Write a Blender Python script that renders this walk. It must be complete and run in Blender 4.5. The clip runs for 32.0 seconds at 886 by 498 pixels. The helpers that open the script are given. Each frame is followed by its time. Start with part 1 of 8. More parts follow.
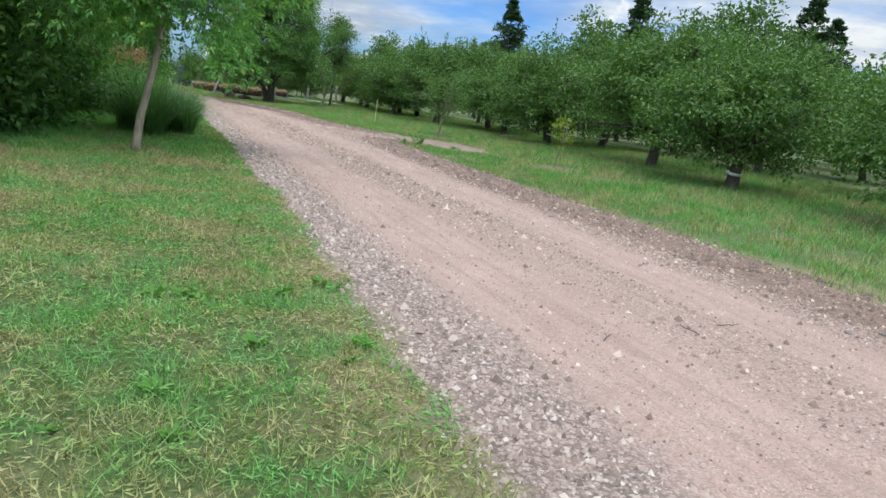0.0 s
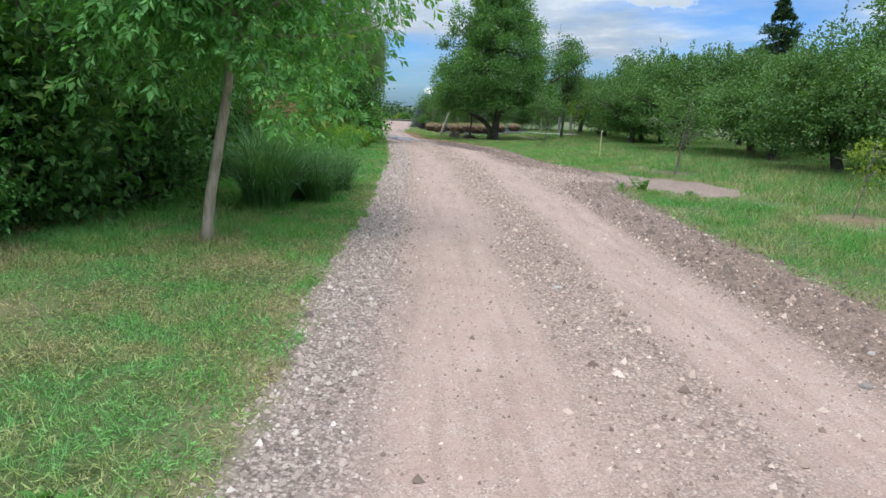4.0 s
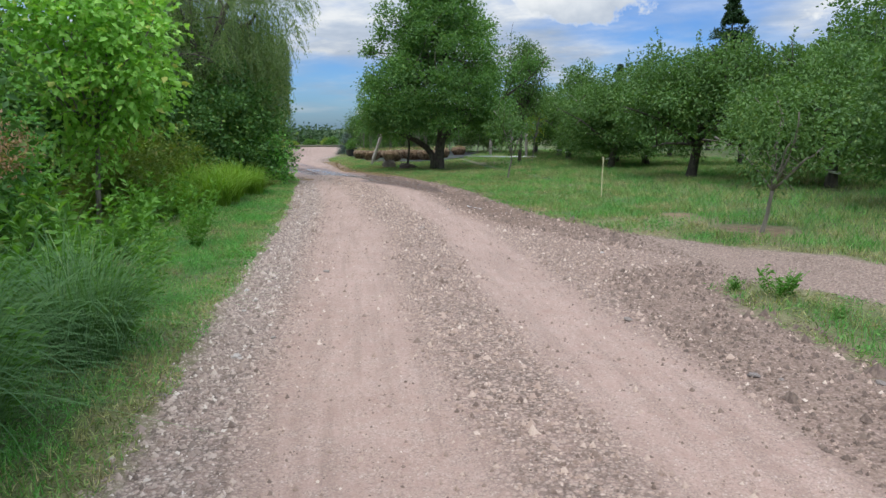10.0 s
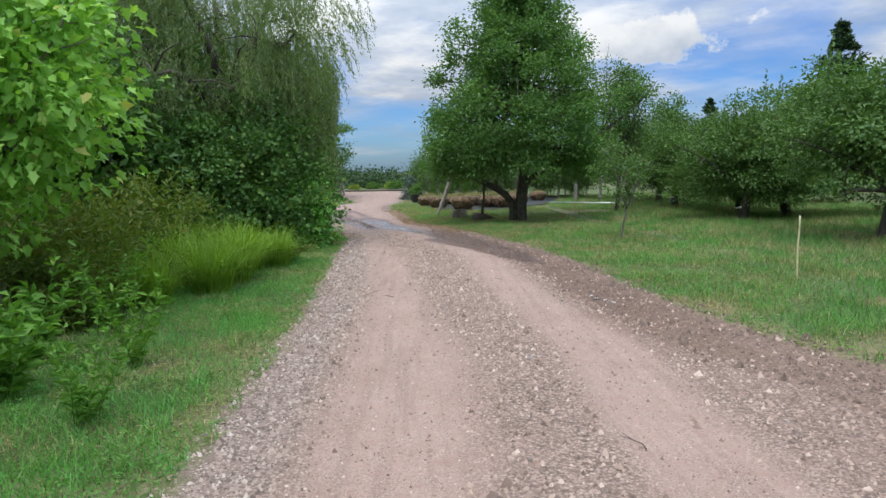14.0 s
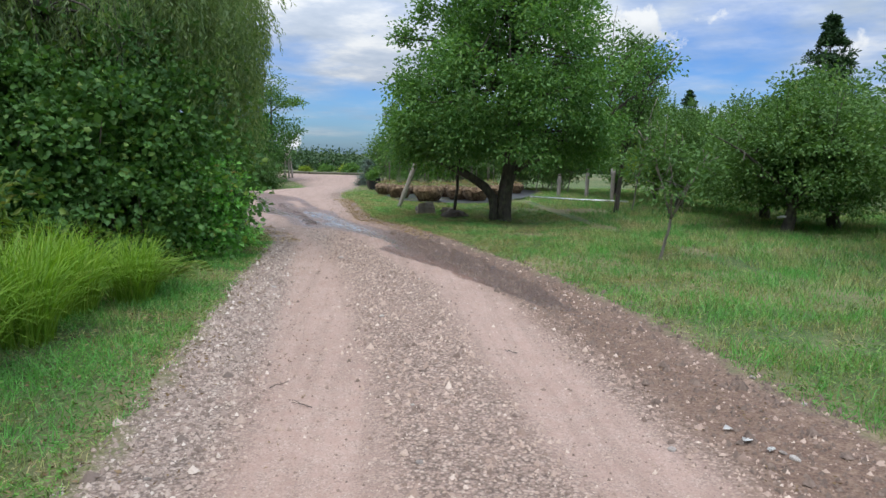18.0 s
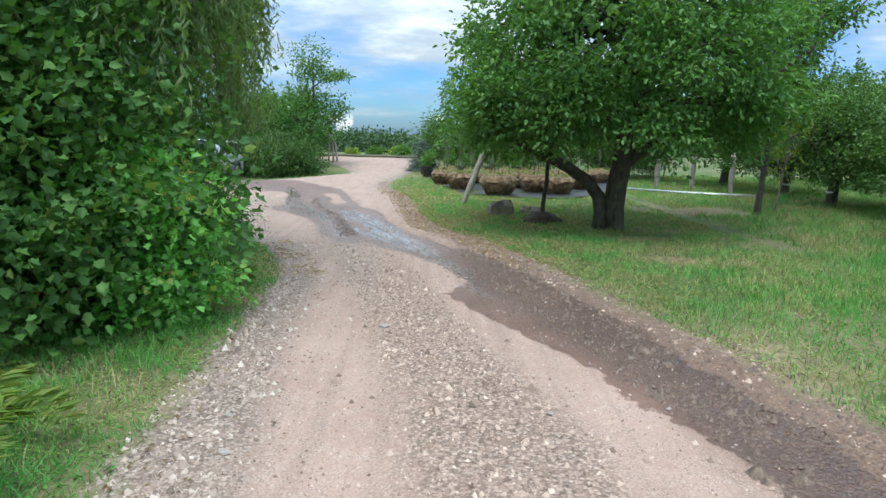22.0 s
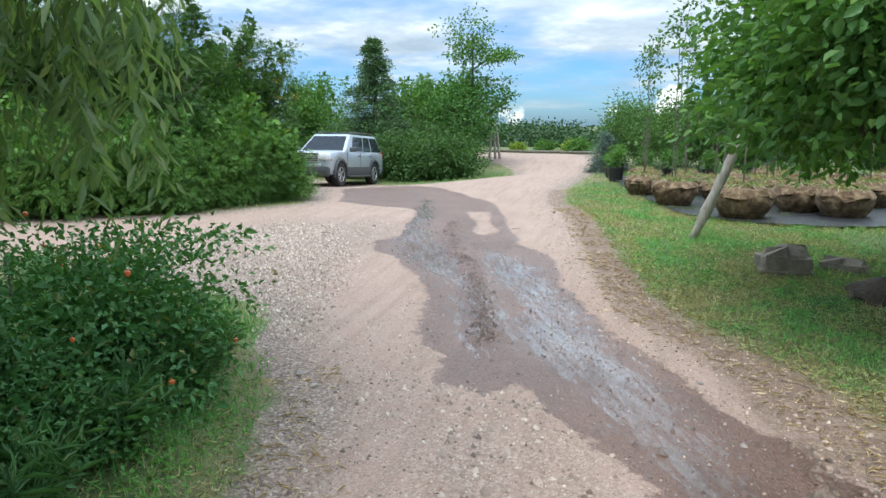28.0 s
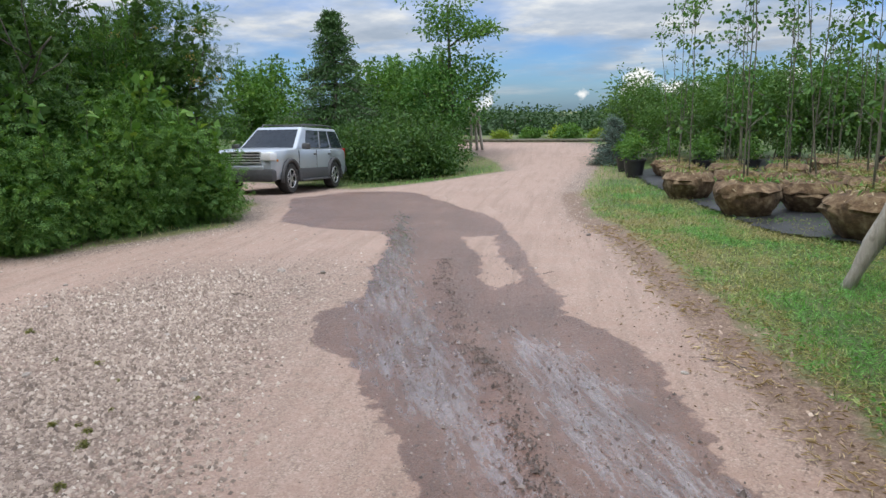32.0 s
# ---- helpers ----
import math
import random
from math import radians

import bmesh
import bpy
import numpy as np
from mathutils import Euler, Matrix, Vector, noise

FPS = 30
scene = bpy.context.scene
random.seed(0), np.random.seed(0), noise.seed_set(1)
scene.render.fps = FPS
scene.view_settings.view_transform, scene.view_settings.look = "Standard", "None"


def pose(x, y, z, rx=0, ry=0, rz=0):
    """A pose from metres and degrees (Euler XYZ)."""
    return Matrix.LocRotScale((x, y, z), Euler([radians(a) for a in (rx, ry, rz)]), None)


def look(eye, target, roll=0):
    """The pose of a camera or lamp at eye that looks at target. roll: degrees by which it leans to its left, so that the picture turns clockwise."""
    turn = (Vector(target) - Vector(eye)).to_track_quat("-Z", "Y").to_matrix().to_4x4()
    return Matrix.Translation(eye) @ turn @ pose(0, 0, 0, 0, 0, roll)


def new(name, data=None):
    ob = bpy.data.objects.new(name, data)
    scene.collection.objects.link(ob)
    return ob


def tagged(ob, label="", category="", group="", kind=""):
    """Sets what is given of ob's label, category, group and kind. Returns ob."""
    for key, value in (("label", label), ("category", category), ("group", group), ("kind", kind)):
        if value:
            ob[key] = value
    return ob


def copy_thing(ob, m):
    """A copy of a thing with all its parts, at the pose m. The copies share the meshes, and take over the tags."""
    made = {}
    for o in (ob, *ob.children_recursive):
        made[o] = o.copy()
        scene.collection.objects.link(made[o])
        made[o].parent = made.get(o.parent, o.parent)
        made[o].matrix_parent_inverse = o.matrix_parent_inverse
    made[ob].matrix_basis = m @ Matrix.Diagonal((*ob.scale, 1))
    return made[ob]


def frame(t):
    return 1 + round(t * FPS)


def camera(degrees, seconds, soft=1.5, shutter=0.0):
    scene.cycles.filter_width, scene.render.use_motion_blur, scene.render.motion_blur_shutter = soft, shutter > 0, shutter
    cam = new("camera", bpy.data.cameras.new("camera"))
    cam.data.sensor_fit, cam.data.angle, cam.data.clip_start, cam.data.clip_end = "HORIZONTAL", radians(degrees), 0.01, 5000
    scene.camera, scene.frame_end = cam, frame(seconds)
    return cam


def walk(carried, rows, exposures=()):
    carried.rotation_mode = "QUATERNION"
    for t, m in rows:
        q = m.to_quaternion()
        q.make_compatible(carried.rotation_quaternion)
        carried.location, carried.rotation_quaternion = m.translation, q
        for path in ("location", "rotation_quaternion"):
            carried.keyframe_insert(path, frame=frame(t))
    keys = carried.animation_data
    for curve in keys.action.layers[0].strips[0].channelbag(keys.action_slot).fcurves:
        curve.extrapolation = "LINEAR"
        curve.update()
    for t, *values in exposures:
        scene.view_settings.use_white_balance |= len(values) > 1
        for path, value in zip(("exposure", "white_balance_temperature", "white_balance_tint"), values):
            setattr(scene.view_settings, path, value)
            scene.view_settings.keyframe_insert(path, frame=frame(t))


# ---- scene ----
cam = camera(65.4, 32.0)
METRES, EYE, TILT, LEAN, TURN = 42.1, 1.495, 0.0, 0.0, 0.0
ROWS = [
    (0.0, 0.0, 0.0, 0.0, 1.45, -12.5, -6.56),
    (0.5, 0.0091, 0.0133, 0.0012, 3.42, -13.2, -6.78),
    (1.0, 0.0156, 0.0269, 0.0028, 4.02, -12.59, -5.55),
    (1.5, 0.0186, 0.0415, 0.0038, 5.43, -12.14, -5.03),
    (2.0, 0.0191, 0.0579, 0.0042, 10.85, -13.02, -2.87),
    (2.5, 0.0176, 0.0732, 0.0042, 11.67, -15.61, -2.53),
    (3.0, 0.017, 0.0878, 0.0051, 19.52, -13.62, -0.9),
    (3.5, 0.0141, 0.1018, 0.0053, 21.28, -12.35, -1.39),
    (5.5, 0.0014, 0.1659, 0.0047, 24.55, -10.53, -0.2),
    (6.0, -0.005, 0.1819, 0.0051, 24.11, -10.18, 0.18),
    (6.5, -0.0116, 0.1975, 0.0053, 24.86, -10.12, 2.03),
    (7.0, -0.0186, 0.2115, 0.0062, 21.31, -10.94, 2.65),
    (7.5, -0.0258, 0.2264, 0.0062, 20.45, -10.39, 0.88),
    (8.0, -0.0334, 0.2408, 0.0071, 17.74, -9.39, -0.62),
    (8.5, -0.0393, 0.2556, 0.0072, 17.32, -8.54, 0.02),
    (9.0, -0.0465, 0.2707, 0.0074, 16.86, -9.07, -0.02),
    (9.5, -0.0519, 0.2856, 0.0073, 16.92, -8.38, 0.33),
    (10.0, -0.0576, 0.3023, 0.0069, 16.54, -10.05, 0.83),
    (10.5, -0.0623, 0.3179, 0.0068, 14.96, -10.94, -0.94),
    (11.0, -0.0681, 0.3342, 0.0074, 15.48, -7.75, -1.04),
    (11.5, -0.0747, 0.3497, 0.0071, 15.96, -7.44, -1.2),
    (12.0, -0.0817, 0.3656, 0.0075, 18.3, -7.74, -0.77),
    (12.5, -0.0892, 0.381, 0.0075, 19.56, -8.59, -0.47),
    (13.0, -0.0953, 0.3971, 0.0077, 21.31, -8.5, 0.6),
    (13.5, -0.1027, 0.412, 0.0083, 22.19, -8.21, 2.21),
    (14.0, -0.1094, 0.4267, 0.0086, 21.97, -6.6, 1.44),
    (14.5, -0.1169, 0.4411, 0.0088, 18.44, -6.86, 0.33),
    (16.5, -0.1414, 0.4995, 0.0084, 16.8, -7.51, -1.77),
    (17.0, -0.1473, 0.5134, 0.0076, 15.1, -8.66, -0.64),
    (17.5, -0.1537, 0.5282, 0.0076, 17.17, -7.77, -0.36),
    (18.0, -0.1599, 0.543, 0.0073, 18.66, -7.81, -1.08),
    (18.5, -0.1666, 0.5587, 0.0077, 21.7, -8.27, -0.22),
    (19.0, -0.1745, 0.5735, 0.0075, 22.33, -9.27, -1.04),
    (19.5, -0.181, 0.5884, 0.0079, 23.2, -8.79, -1.14),
    (20.0, -0.1888, 0.6029, 0.0081, 23.19, -8.66, -0.66),
    (20.5, -0.1962, 0.6181, 0.0081, 23.97, -9.12, 0.16),
    (21.0, -0.2043, 0.6319, 0.0081, 23.01, -9.21, -0.37),
    (21.5, -0.2113, 0.6459, 0.0078, 22.76, -8.94, -1.12),
    (22.0, -0.2182, 0.6607, 0.0078, 22.84, -9.5, -1.02),
    (22.5, -0.224, 0.6752, 0.0074, 23.65, -9.84, -0.44),
    (23.0, -0.231, 0.6891, 0.0078, 25.03, -7.83, 0.64),
    (23.5, -0.238, 0.7034, 0.0072, 25.34, -7.62, 0.36),
    (24.0, -0.2443, 0.7182, 0.0075, 26.86, -8.05, 0.89),
    (24.5, -0.2512, 0.7316, 0.0075, 28.14, -8.86, 0.82),
    (25.0, -0.2573, 0.7456, 0.0075, 30.41, -8.85, 0.45),
    (25.5, -0.2641, 0.7583, 0.0076, 30.72, -10.0, 0.66),
    (27.5, -0.2919, 0.8023, 0.0059, 35.93, -9.92, -0.49),
    (28.0, -0.3004, 0.8132, 0.0059, 36.73, -10.2, -0.09),
    (28.5, -0.3091, 0.8257, 0.0057, 38.2, -10.57, 0.04),
    (29.0, -0.3174, 0.8358, 0.0061, 38.21, -11.14, 1.13),
    (29.5, -0.3258, 0.8474, 0.006, 38.86, -10.58, 0.22),
    (30.0, -0.3347, 0.8582, 0.0056, 37.44, -10.78, -0.69),
    (30.5, -0.3432, 0.8692, 0.0051, 34.55, -11.82, -0.69),
    (31.0, -0.3518, 0.8799, 0.0051, 32.22, -11.4, -0.76),
    (31.5, -0.3609, 0.8898, 0.0053, 30.5, -11.9, -0.85),
    (32.0, -0.3701, 0.9002, 0.0053, 34.24, -11.19, 1.29),
]
walk(cam, [(t, pose(0, 0, EYE, TILT, LEAN, TURN) @ pose(METRES * x, METRES * y, METRES * z, 90 + pitch, roll, yaw)) for t, x, y, z, yaw, pitch, roll in ROWS],
     exposures=[(0.0, 0.15, 6250, 6), (4.0, 0.2, 6150, 5), (7.0, 0.14, 6050, 3), (10.0, 0.0, 6300, 8), (17.0, 0.02, 6350, 9), (20.5, 0.2, 6050, 3), (24.0, 0.58, 6150, -3), (28.0, 0.5, 6150, 0), (30.0, 0.24, 6300, 6), (32.0, 0.06, 6500, 8)])

# ---- sky, sun, exposure ----
SUN_AZ, SUN_EL = -172.0, 66.0     # degrees left of +y, degrees above the horizon


def build_sky():
    w = bpy.data.worlds.new("sky")
    w.use_nodes = True
    scene.world = w
    nt = w.node_tree
    nt.nodes.clear()
    out = nt.nodes.new("ShaderNodeOutputWorld")
    sky = nt.nodes.new("ShaderNodeTexSky")
    sky.sky_type = "NISHITA"
    sky.sun_disc = False
    sky.sun_elevation = radians(SUN_EL)
    sky.sun_rotation = radians(-SUN_AZ)
    sky.ozone_density = 2.0
    tc = nt.nodes.new("ShaderNodeTexCoord")
    sep = nt.nodes.new("ShaderNodeSeparateXYZ")
    nt.links.new(tc.outputs["Generated"], sep.inputs[0])

    def calc(op, a, b=None, clamp=False):
        n = nt.nodes.new("ShaderNodeMath")
        n.operation = op
        n.use_clamp = clamp
        for i, v in enumerate((a, b)):
            if v is None:
                continue
            if isinstance(v, (int, float)):
                n.inputs[i].default_value = v
            else:
                nt.links.new(v, n.inputs[i])
        return n.outputs[0]

    # the cloud layer lies on a flat sheet far above
    zz = calc("ADD", calc("MAXIMUM", sep.outputs[2], 0.0), 0.13)
    comb = nt.nodes.new("ShaderNodeCombineXYZ")
    nt.links.new(calc("DIVIDE", sep.outputs[0], zz), comb.inputs[0])
    nt.links.new(calc("DIVIDE", sep.outputs[1], zz), comb.inputs[1])

    def fbm(scale, detail, rough, offset):
        m = nt.nodes.new("ShaderNodeVectorMath")
        m.operation = "ADD"
        nt.links.new(comb.outputs[0], m.inputs[0])
        m.inputs[1].default_value = offset
        n = nt.nodes.new("ShaderNodeTexNoise")
        n.inputs["Scale"].default_value = scale
        n.inputs["Detail"].default_value = detail
        n.inputs["Roughness"].default_value = rough
        nt.links.new(m.outputs[0], n.inputs["Vector"])
        return n.outputs[0]

    def ramp(fac, stops):
        r = nt.nodes.new("ShaderNodeValToRGB")
        e = r.color_ramp.elements
        while len(e) < len(stops):
            e.new(0.5)
        for el, (p, c) in zip(e, stops):
            el.position, el.color = p, c
        nt.links.new(fac, r.inputs[0])
        return r.outputs[0]

    big = fbm(0.75, 9, 0.56, (3.1, 0.7, 0))
    # few clouds between the low heaps and the layer overhead
    lift = calc("MINIMUM", calc("MULTIPLY", calc("SUBTRACT", sep.outputs[2], 0.075), 2.4), 0.075)
    cover = ramp(calc("ADD", big, lift), [(0.38, (0.08, 0.08, 0.08, 1)), (0.5, (0.5, 0.5, 0.5, 1)), (0.6, (1, 1, 1, 1))])
    shade = fbm(1.6, 7, 0.6, (7.3, 2.2, 0))
    cloud = ramp(shade, [(0.36, (0.57, 0.67, 0.83, 1)), (0.5, (0.76, 0.84, 0.98, 1)), (0.63, (1.14, 1.15, 1.17, 1))])
    # low white heaps over the horizon
    low = nt.nodes.new("ShaderNodeTexNoise")
    low.inputs["Scale"].default_value = 13.0
    low.inputs["Detail"].default_value = 7
    low.inputs["Roughness"].default_value = 0.55
    nt.links.new(tc.outputs["Generated"], low.inputs["Vector"])
    band = calc("SUBTRACT", 1.0, calc("MULTIPLY", calc("ABSOLUTE", calc("SUBTRACT", sep.outputs[2], 0.02)), 30.0), True)
    heap = calc("MULTIPLY", calc("SUBTRACT", calc("SUBTRACT", low.outputs[0], 0.52), calc("MULTIPLY", calc("SUBTRACT", 1.0, band), 0.16)), 16.0, True)
    # one white heap cloud above the orchard
    puff = nt.nodes.new("ShaderNodeTexNoise")
    puff.inputs["Scale"].default_value = 16.0
    puff.inputs["Detail"].default_value = 8
    puff.inputs["Roughness"].default_value = 0.6
    nt.links.new(tc.outputs["Generated"], puff.inputs["Vector"])
    ahead, aside = (-math.sin(radians(5)), math.cos(radians(5))), (math.cos(radians(5)), math.sin(radians(5)))
    dot = lambda w: calc("ADD", calc("MULTIPLY", sep.outputs[0], w[0]), calc("MULTIPLY", sep.outputs[1], w[1]))
    rise = calc("SUBTRACT", sep.outputs[2], 0.163)
    far_off = calc("SQRT", calc("ADD", calc("POWER", calc("DIVIDE", dot(aside), 0.083), 2.0), calc("POWER", calc("DIVIDE", rise, 0.032), 2.0)))
    lump = calc("SUBTRACT", calc("ADD", 1.0, calc("MULTIPLY", calc("SUBTRACT", puff.outputs[0], 0.5), 2.4)), far_off)
    single = calc("MULTIPLY", calc("MULTIPLY", lump, 6.0, True), calc("MULTIPLY", dot(ahead), 50.0, True))
    heap = calc("MAXIMUM", heap, calc("MULTIPLY", single, 0.92))

    bg1 = nt.nodes.new("ShaderNodeBackground")
    tint = nt.nodes.new("ShaderNodeMix")
    tint.data_type = "RGBA"
    tint.blend_type = "MULTIPLY"
    tint.inputs[0].default_value = 1.0
    nt.links.new(sky.outputs[0], tint.inputs[6])
    nt.links.new(ramp(sep.outputs[2], [(0.0, (0.72, 1.08, 1.6, 1)), (0.12, (0.52, 0.92, 1.6, 1))]), tint.inputs[7])
    nt.links.new(tint.outputs[2], bg1.inputs[0])
    bg1.inputs[1].default_value = 0.088
    # a clouded sky is brightest overhead and dimmest at its foot
    bg2 = nt.nodes.new("ShaderNodeBackground")
    nt.links.new(cloud, bg2.inputs[0])
    nt.links.new(calc("ADD", 0.45, calc("MULTIPLY", calc("MAXIMUM", sep.outputs[2], 0.0), 2.05)), bg2.inputs[1])
    bg3 = nt.nodes.new("ShaderNodeBackground")
    body = calc("ADD", calc("MULTIPLY", calc("SUBTRACT", puff.outputs[0], 0.5), 1.6), calc("ADD", calc("SUBTRACT", 0.85, calc("MULTIPLY", single, 0.35)), calc("MULTIPLY", calc("SUBTRACT", sep.outputs[2], 0.163), calc("MULTIPLY", single, 14.0))))
    nt.links.new(ramp(body, [(0.15, (0.66, 0.71, 0.79, 1)), (0.5, (0.88, 0.91, 0.95, 1)), (0.85, (1.1, 1.1, 1.1, 1))]), bg3.inputs[0])
    bg3.inputs[1].default_value = 0.85
    m1 = nt.nodes.new("ShaderNodeMixShader")
    nt.links.new(cover, m1.inputs[0])
    nt.links.new(bg1.outputs[0], m1.inputs[1])
    nt.links.new(bg2.outputs[0], m1.inputs[2])
    m2 = nt.nodes.new("ShaderNodeMixShader")
    nt.links.new(heap, m2.inputs[0])
    nt.links.new(m1.outputs[0], m2.inputs[1])
    nt.links.new(bg3.outputs[0], m2.inputs[2])
    nt.links.new(m2.outputs[0], out.inputs[0])


build_sky()
sun = new("sun", bpy.data.lights.new("sun", "SUN"))
sun.data.energy = 2.1
sun.data.angle = radians(34)
sun.data.color = (1.0, 0.92, 0.82)
az, el = radians(SUN_AZ), radians(SUN_EL)
sun.matrix_world = look((-math.sin(az) * math.cos(el) * 50, math.cos(az) * math.cos(el) * 50, math.sin(el) * 50), (0, 0, 0))

# ---- materials ----


class Nodes:
    """A small builder of node materials."""

    def __init__(self, name):
        self.mat = bpy.data.materials.new(name)
        self.mat.use_nodes = True
        self.nt = self.mat.node_tree
        self.bsdf = self.nt.nodes["Principled BSDF"]
        self.out = self.nt.nodes["Material Output"]
        self.geo = self.nt.nodes.new("ShaderNodeNewGeometry")
        self.tc = self.nt.nodes.new("ShaderNodeTexCoord")
        self.pos = self.geo.outputs["Position"]
        self.obj = self.tc.outputs["Object"]
        self.island = self.geo.outputs["Random Per Island"]

    def put(self, sock, v):
        if v is None:
            return
        if isinstance(v, (int, float)):
            sock.default_value = (v, v, v, 1) if sock.type == "RGBA" else v
        elif isinstance(v, tuple):
            sock.default_value = v if len(v) == 4 or sock.type == "VECTOR" else (*v, 1)
        else:
            self.nt.links.new(v, sock)

    def noise(self, vec, scale, detail=4, rough=0.55, distort=0.0):
        n = self.nt.nodes.new("ShaderNodeTexNoise")
        self.put(n.inputs["Vector"], vec)
        n.inputs["Scale"].default_value = scale
        n.inputs["Detail"].default_value = detail
        n.inputs["Roughness"].default_value = rough
        n.inputs["Distortion"].default_value = distort
        return n.outputs[0]

    def cells(self, vec, scale, feature="F1", out="Distance"):
        n = self.nt.nodes.new("ShaderNodeTexVoronoi")
        n.feature = feature
        self.put(n.inputs["Vector"], vec)
        n.inputs["Scale"].default_value = scale
        return n.outputs[out]

    def stretch(self, vec, s):
        n = self.nt.nodes.new("ShaderNodeMapping")
        self.put(n.inputs["Vector"], vec)
        n.inputs["Scale"].default_value = s
        return n.outputs[0]

    def turn(self, vec, degrees):
        n = self.nt.nodes.new("ShaderNodeMapping")
        self.put(n.inputs["Vector"], vec)
        n.inputs["Rotation"].default_value = (0, 0, radians(degrees))
        return n.outputs[0]

    def ramp(self, fac, *stops):
        r = self.nt.nodes.new("ShaderNodeValToRGB")
        e = r.color_ramp.elements
        while len(e) < len(stops):
            e.new(0.5)
        for el, (p, c) in zip(e, stops):
            el.position = p
            el.color = (c, c, c, 1) if isinstance(c, (int, float)) else (*c, 1)
        self.put(r.inputs[0], fac)
        return r.outputs[0]

    def mix(self, fac, a, b, mode="MIX"):
        n = self.nt.nodes.new("ShaderNodeMix")
        n.data_type = "RGBA"
        n.blend_type = mode
        self.put(n.inputs[0], fac)
        self.put(n.inputs[6], a)
        self.put(n.inputs[7], b)
        return n.outputs[2]

    def calc(self, op, a, b=None, clamp=False):
        n = self.nt.nodes.new("ShaderNodeMath")
        n.operation = op
        n.use_clamp = clamp
        self.put(n.inputs[0], a)
        self.put(n.inputs[1], b)
        return n.outputs[0]

    def attr(self, name):
        n = self.nt.nodes.new("ShaderNodeAttribute")
        n.attribute_name = name
        return n.outputs["Fac"]

    def beyond(self, across):
        """0 on the grey near edge of the road, 1 past it."""
        d = self.nt.nodes.new("ShaderNodeVectorMath")
        d.operation = "DOT_PRODUCT"
        self.put(d.inputs[0], self.pos)
        d.inputs[1].default_value = (0.912, 0.41, 0.0)
        return self.calc("ADD", self.calc("MULTIPLY", self.calc("SUBTRACT", d.outputs["Value"], across), 2.5), 0.5, True)

    def obrand(self):
        return self.nt.nodes.new("ShaderNodeObjectInfo").outputs["Random"]

    def bump(self, height, strength=0.5, dist=0.02, normal=None):
        n = self.nt.nodes.new("ShaderNodeBump")
        n.inputs["Strength"].default_value = strength
        n.inputs["Distance"].default_value = dist
        self.put(n.inputs["Height"], height)
        self.put(n.inputs["Normal"], normal)
        return n.outputs[0]

    def done(self, color=None, rough=None, metal=None, normal=None, spec=None):
        self.put(self.bsdf.inputs["Base Color"], color)
        self.put(self.bsdf.inputs["Roughness"], rough)
        self.put(self.bsdf.inputs["Metallic"], metal)
        self.put(self.bsdf.inputs["Normal"], normal)
        self.put(self.bsdf.inputs["Specular IOR Level"], spec)
        return self.mat

    def see_through(self, color, amount):
        """Leaves let some light through."""
        t = self.nt.nodes.new("ShaderNodeBsdfTranslucent")
        self.put(t.inputs[0], color)
        m = self.nt.nodes.new("ShaderNodeMixShader")
        m.inputs[0].default_value = amount * 0.78
        self.nt.links.new(self.bsdf.outputs[0], m.inputs[1])
        self.nt.links.new(t.outputs[0], m.inputs[2])
        self.nt.links.new(m.outputs[0], self.out.inputs[0])
        return self.mat


def leaf_material(name, dark, mid, light, rare=None, amount=0.35, rough=0.5):
    n = Nodes(name)
    c = n.ramp(n.island, (0.0, dark), (0.5, mid), (0.93, light), (1.0, rare or light))
    c = n.mix(0.35, c, mid)
    patch = n.noise(n.pos, 0.9, 3)
    c = n.mix(n.ramp(patch, (0.35, 0.0), (0.7, 0.55)), c, n.mix(1.0, c, (1.25, 1.2, 0.8), "MULTIPLY"))
    vein = n.noise(n.pos, 60, 2)
    c = n.mix(0.25, c, n.mix(1.0, c, n.ramp(vein, (0.3, 0.6), (0.7, 1.3)), "MULTIPLY"))
    n.done(c, rough + 0.08, 0.0, None, 0.3)
    return n.see_through(n.mix(1.0, c, (1.5, 1.6, 0.6), "MULTIPLY"), amount)


def bark_material(name, dark, light, scale=14.0, moss=0.0):
    n = Nodes(name)
    v = n.stretch(n.obj, (scale, scale, scale * 0.22))
    f = n.noise(v, 1.0, 6, 0.65, 0.6)
    g = n.noise(n.obj, 2.5, 4)
    c = n.ramp(f, (0.3, dark), (0.7, light))
    c = n.mix(n.ramp(g, (0.45, 0.0), (0.75, 0.6)), c, n.mix(1.0, c, (0.6, 0.62, 0.58), "MULTIPLY"))
    if moss:
        c = n.mix(n.ramp(n.noise(n.obj, 6, 3), (0.5, 0.0), (0.62, moss)), c, (0.16, 0.18, 0.1))
    return n.done(c, 0.85, 0.0, n.bump(f, 0.9, 0.02))


def plain_material(name, color, rough=0.5, metal=0.0, vary=0.25, scale=8.0, relief=0.0, spec=None):
    n = Nodes(name)
    f = n.noise(n.obj, scale, 5)
    g = n.noise(n.obj, scale * 9, 3)
    lo = tuple(v * (1 - vary) for v in color)
    hi = tuple(min(1.0, v * (1 + vary)) for v in color)
    c = n.ramp(f, (0.3, lo), (0.7, hi))
    c = n.mix(0.3, c, n.mix(1.0, c, n.ramp(g, (0.3, 0.75), (0.7, 1.15)), "MULTIPLY"))
    r = n.calc("ADD", n.calc("MULTIPLY", f, 0.2), rough - 0.1)
    return n.done(c, r, metal, n.bump(g, 0.4, relief) if relief else None, spec)


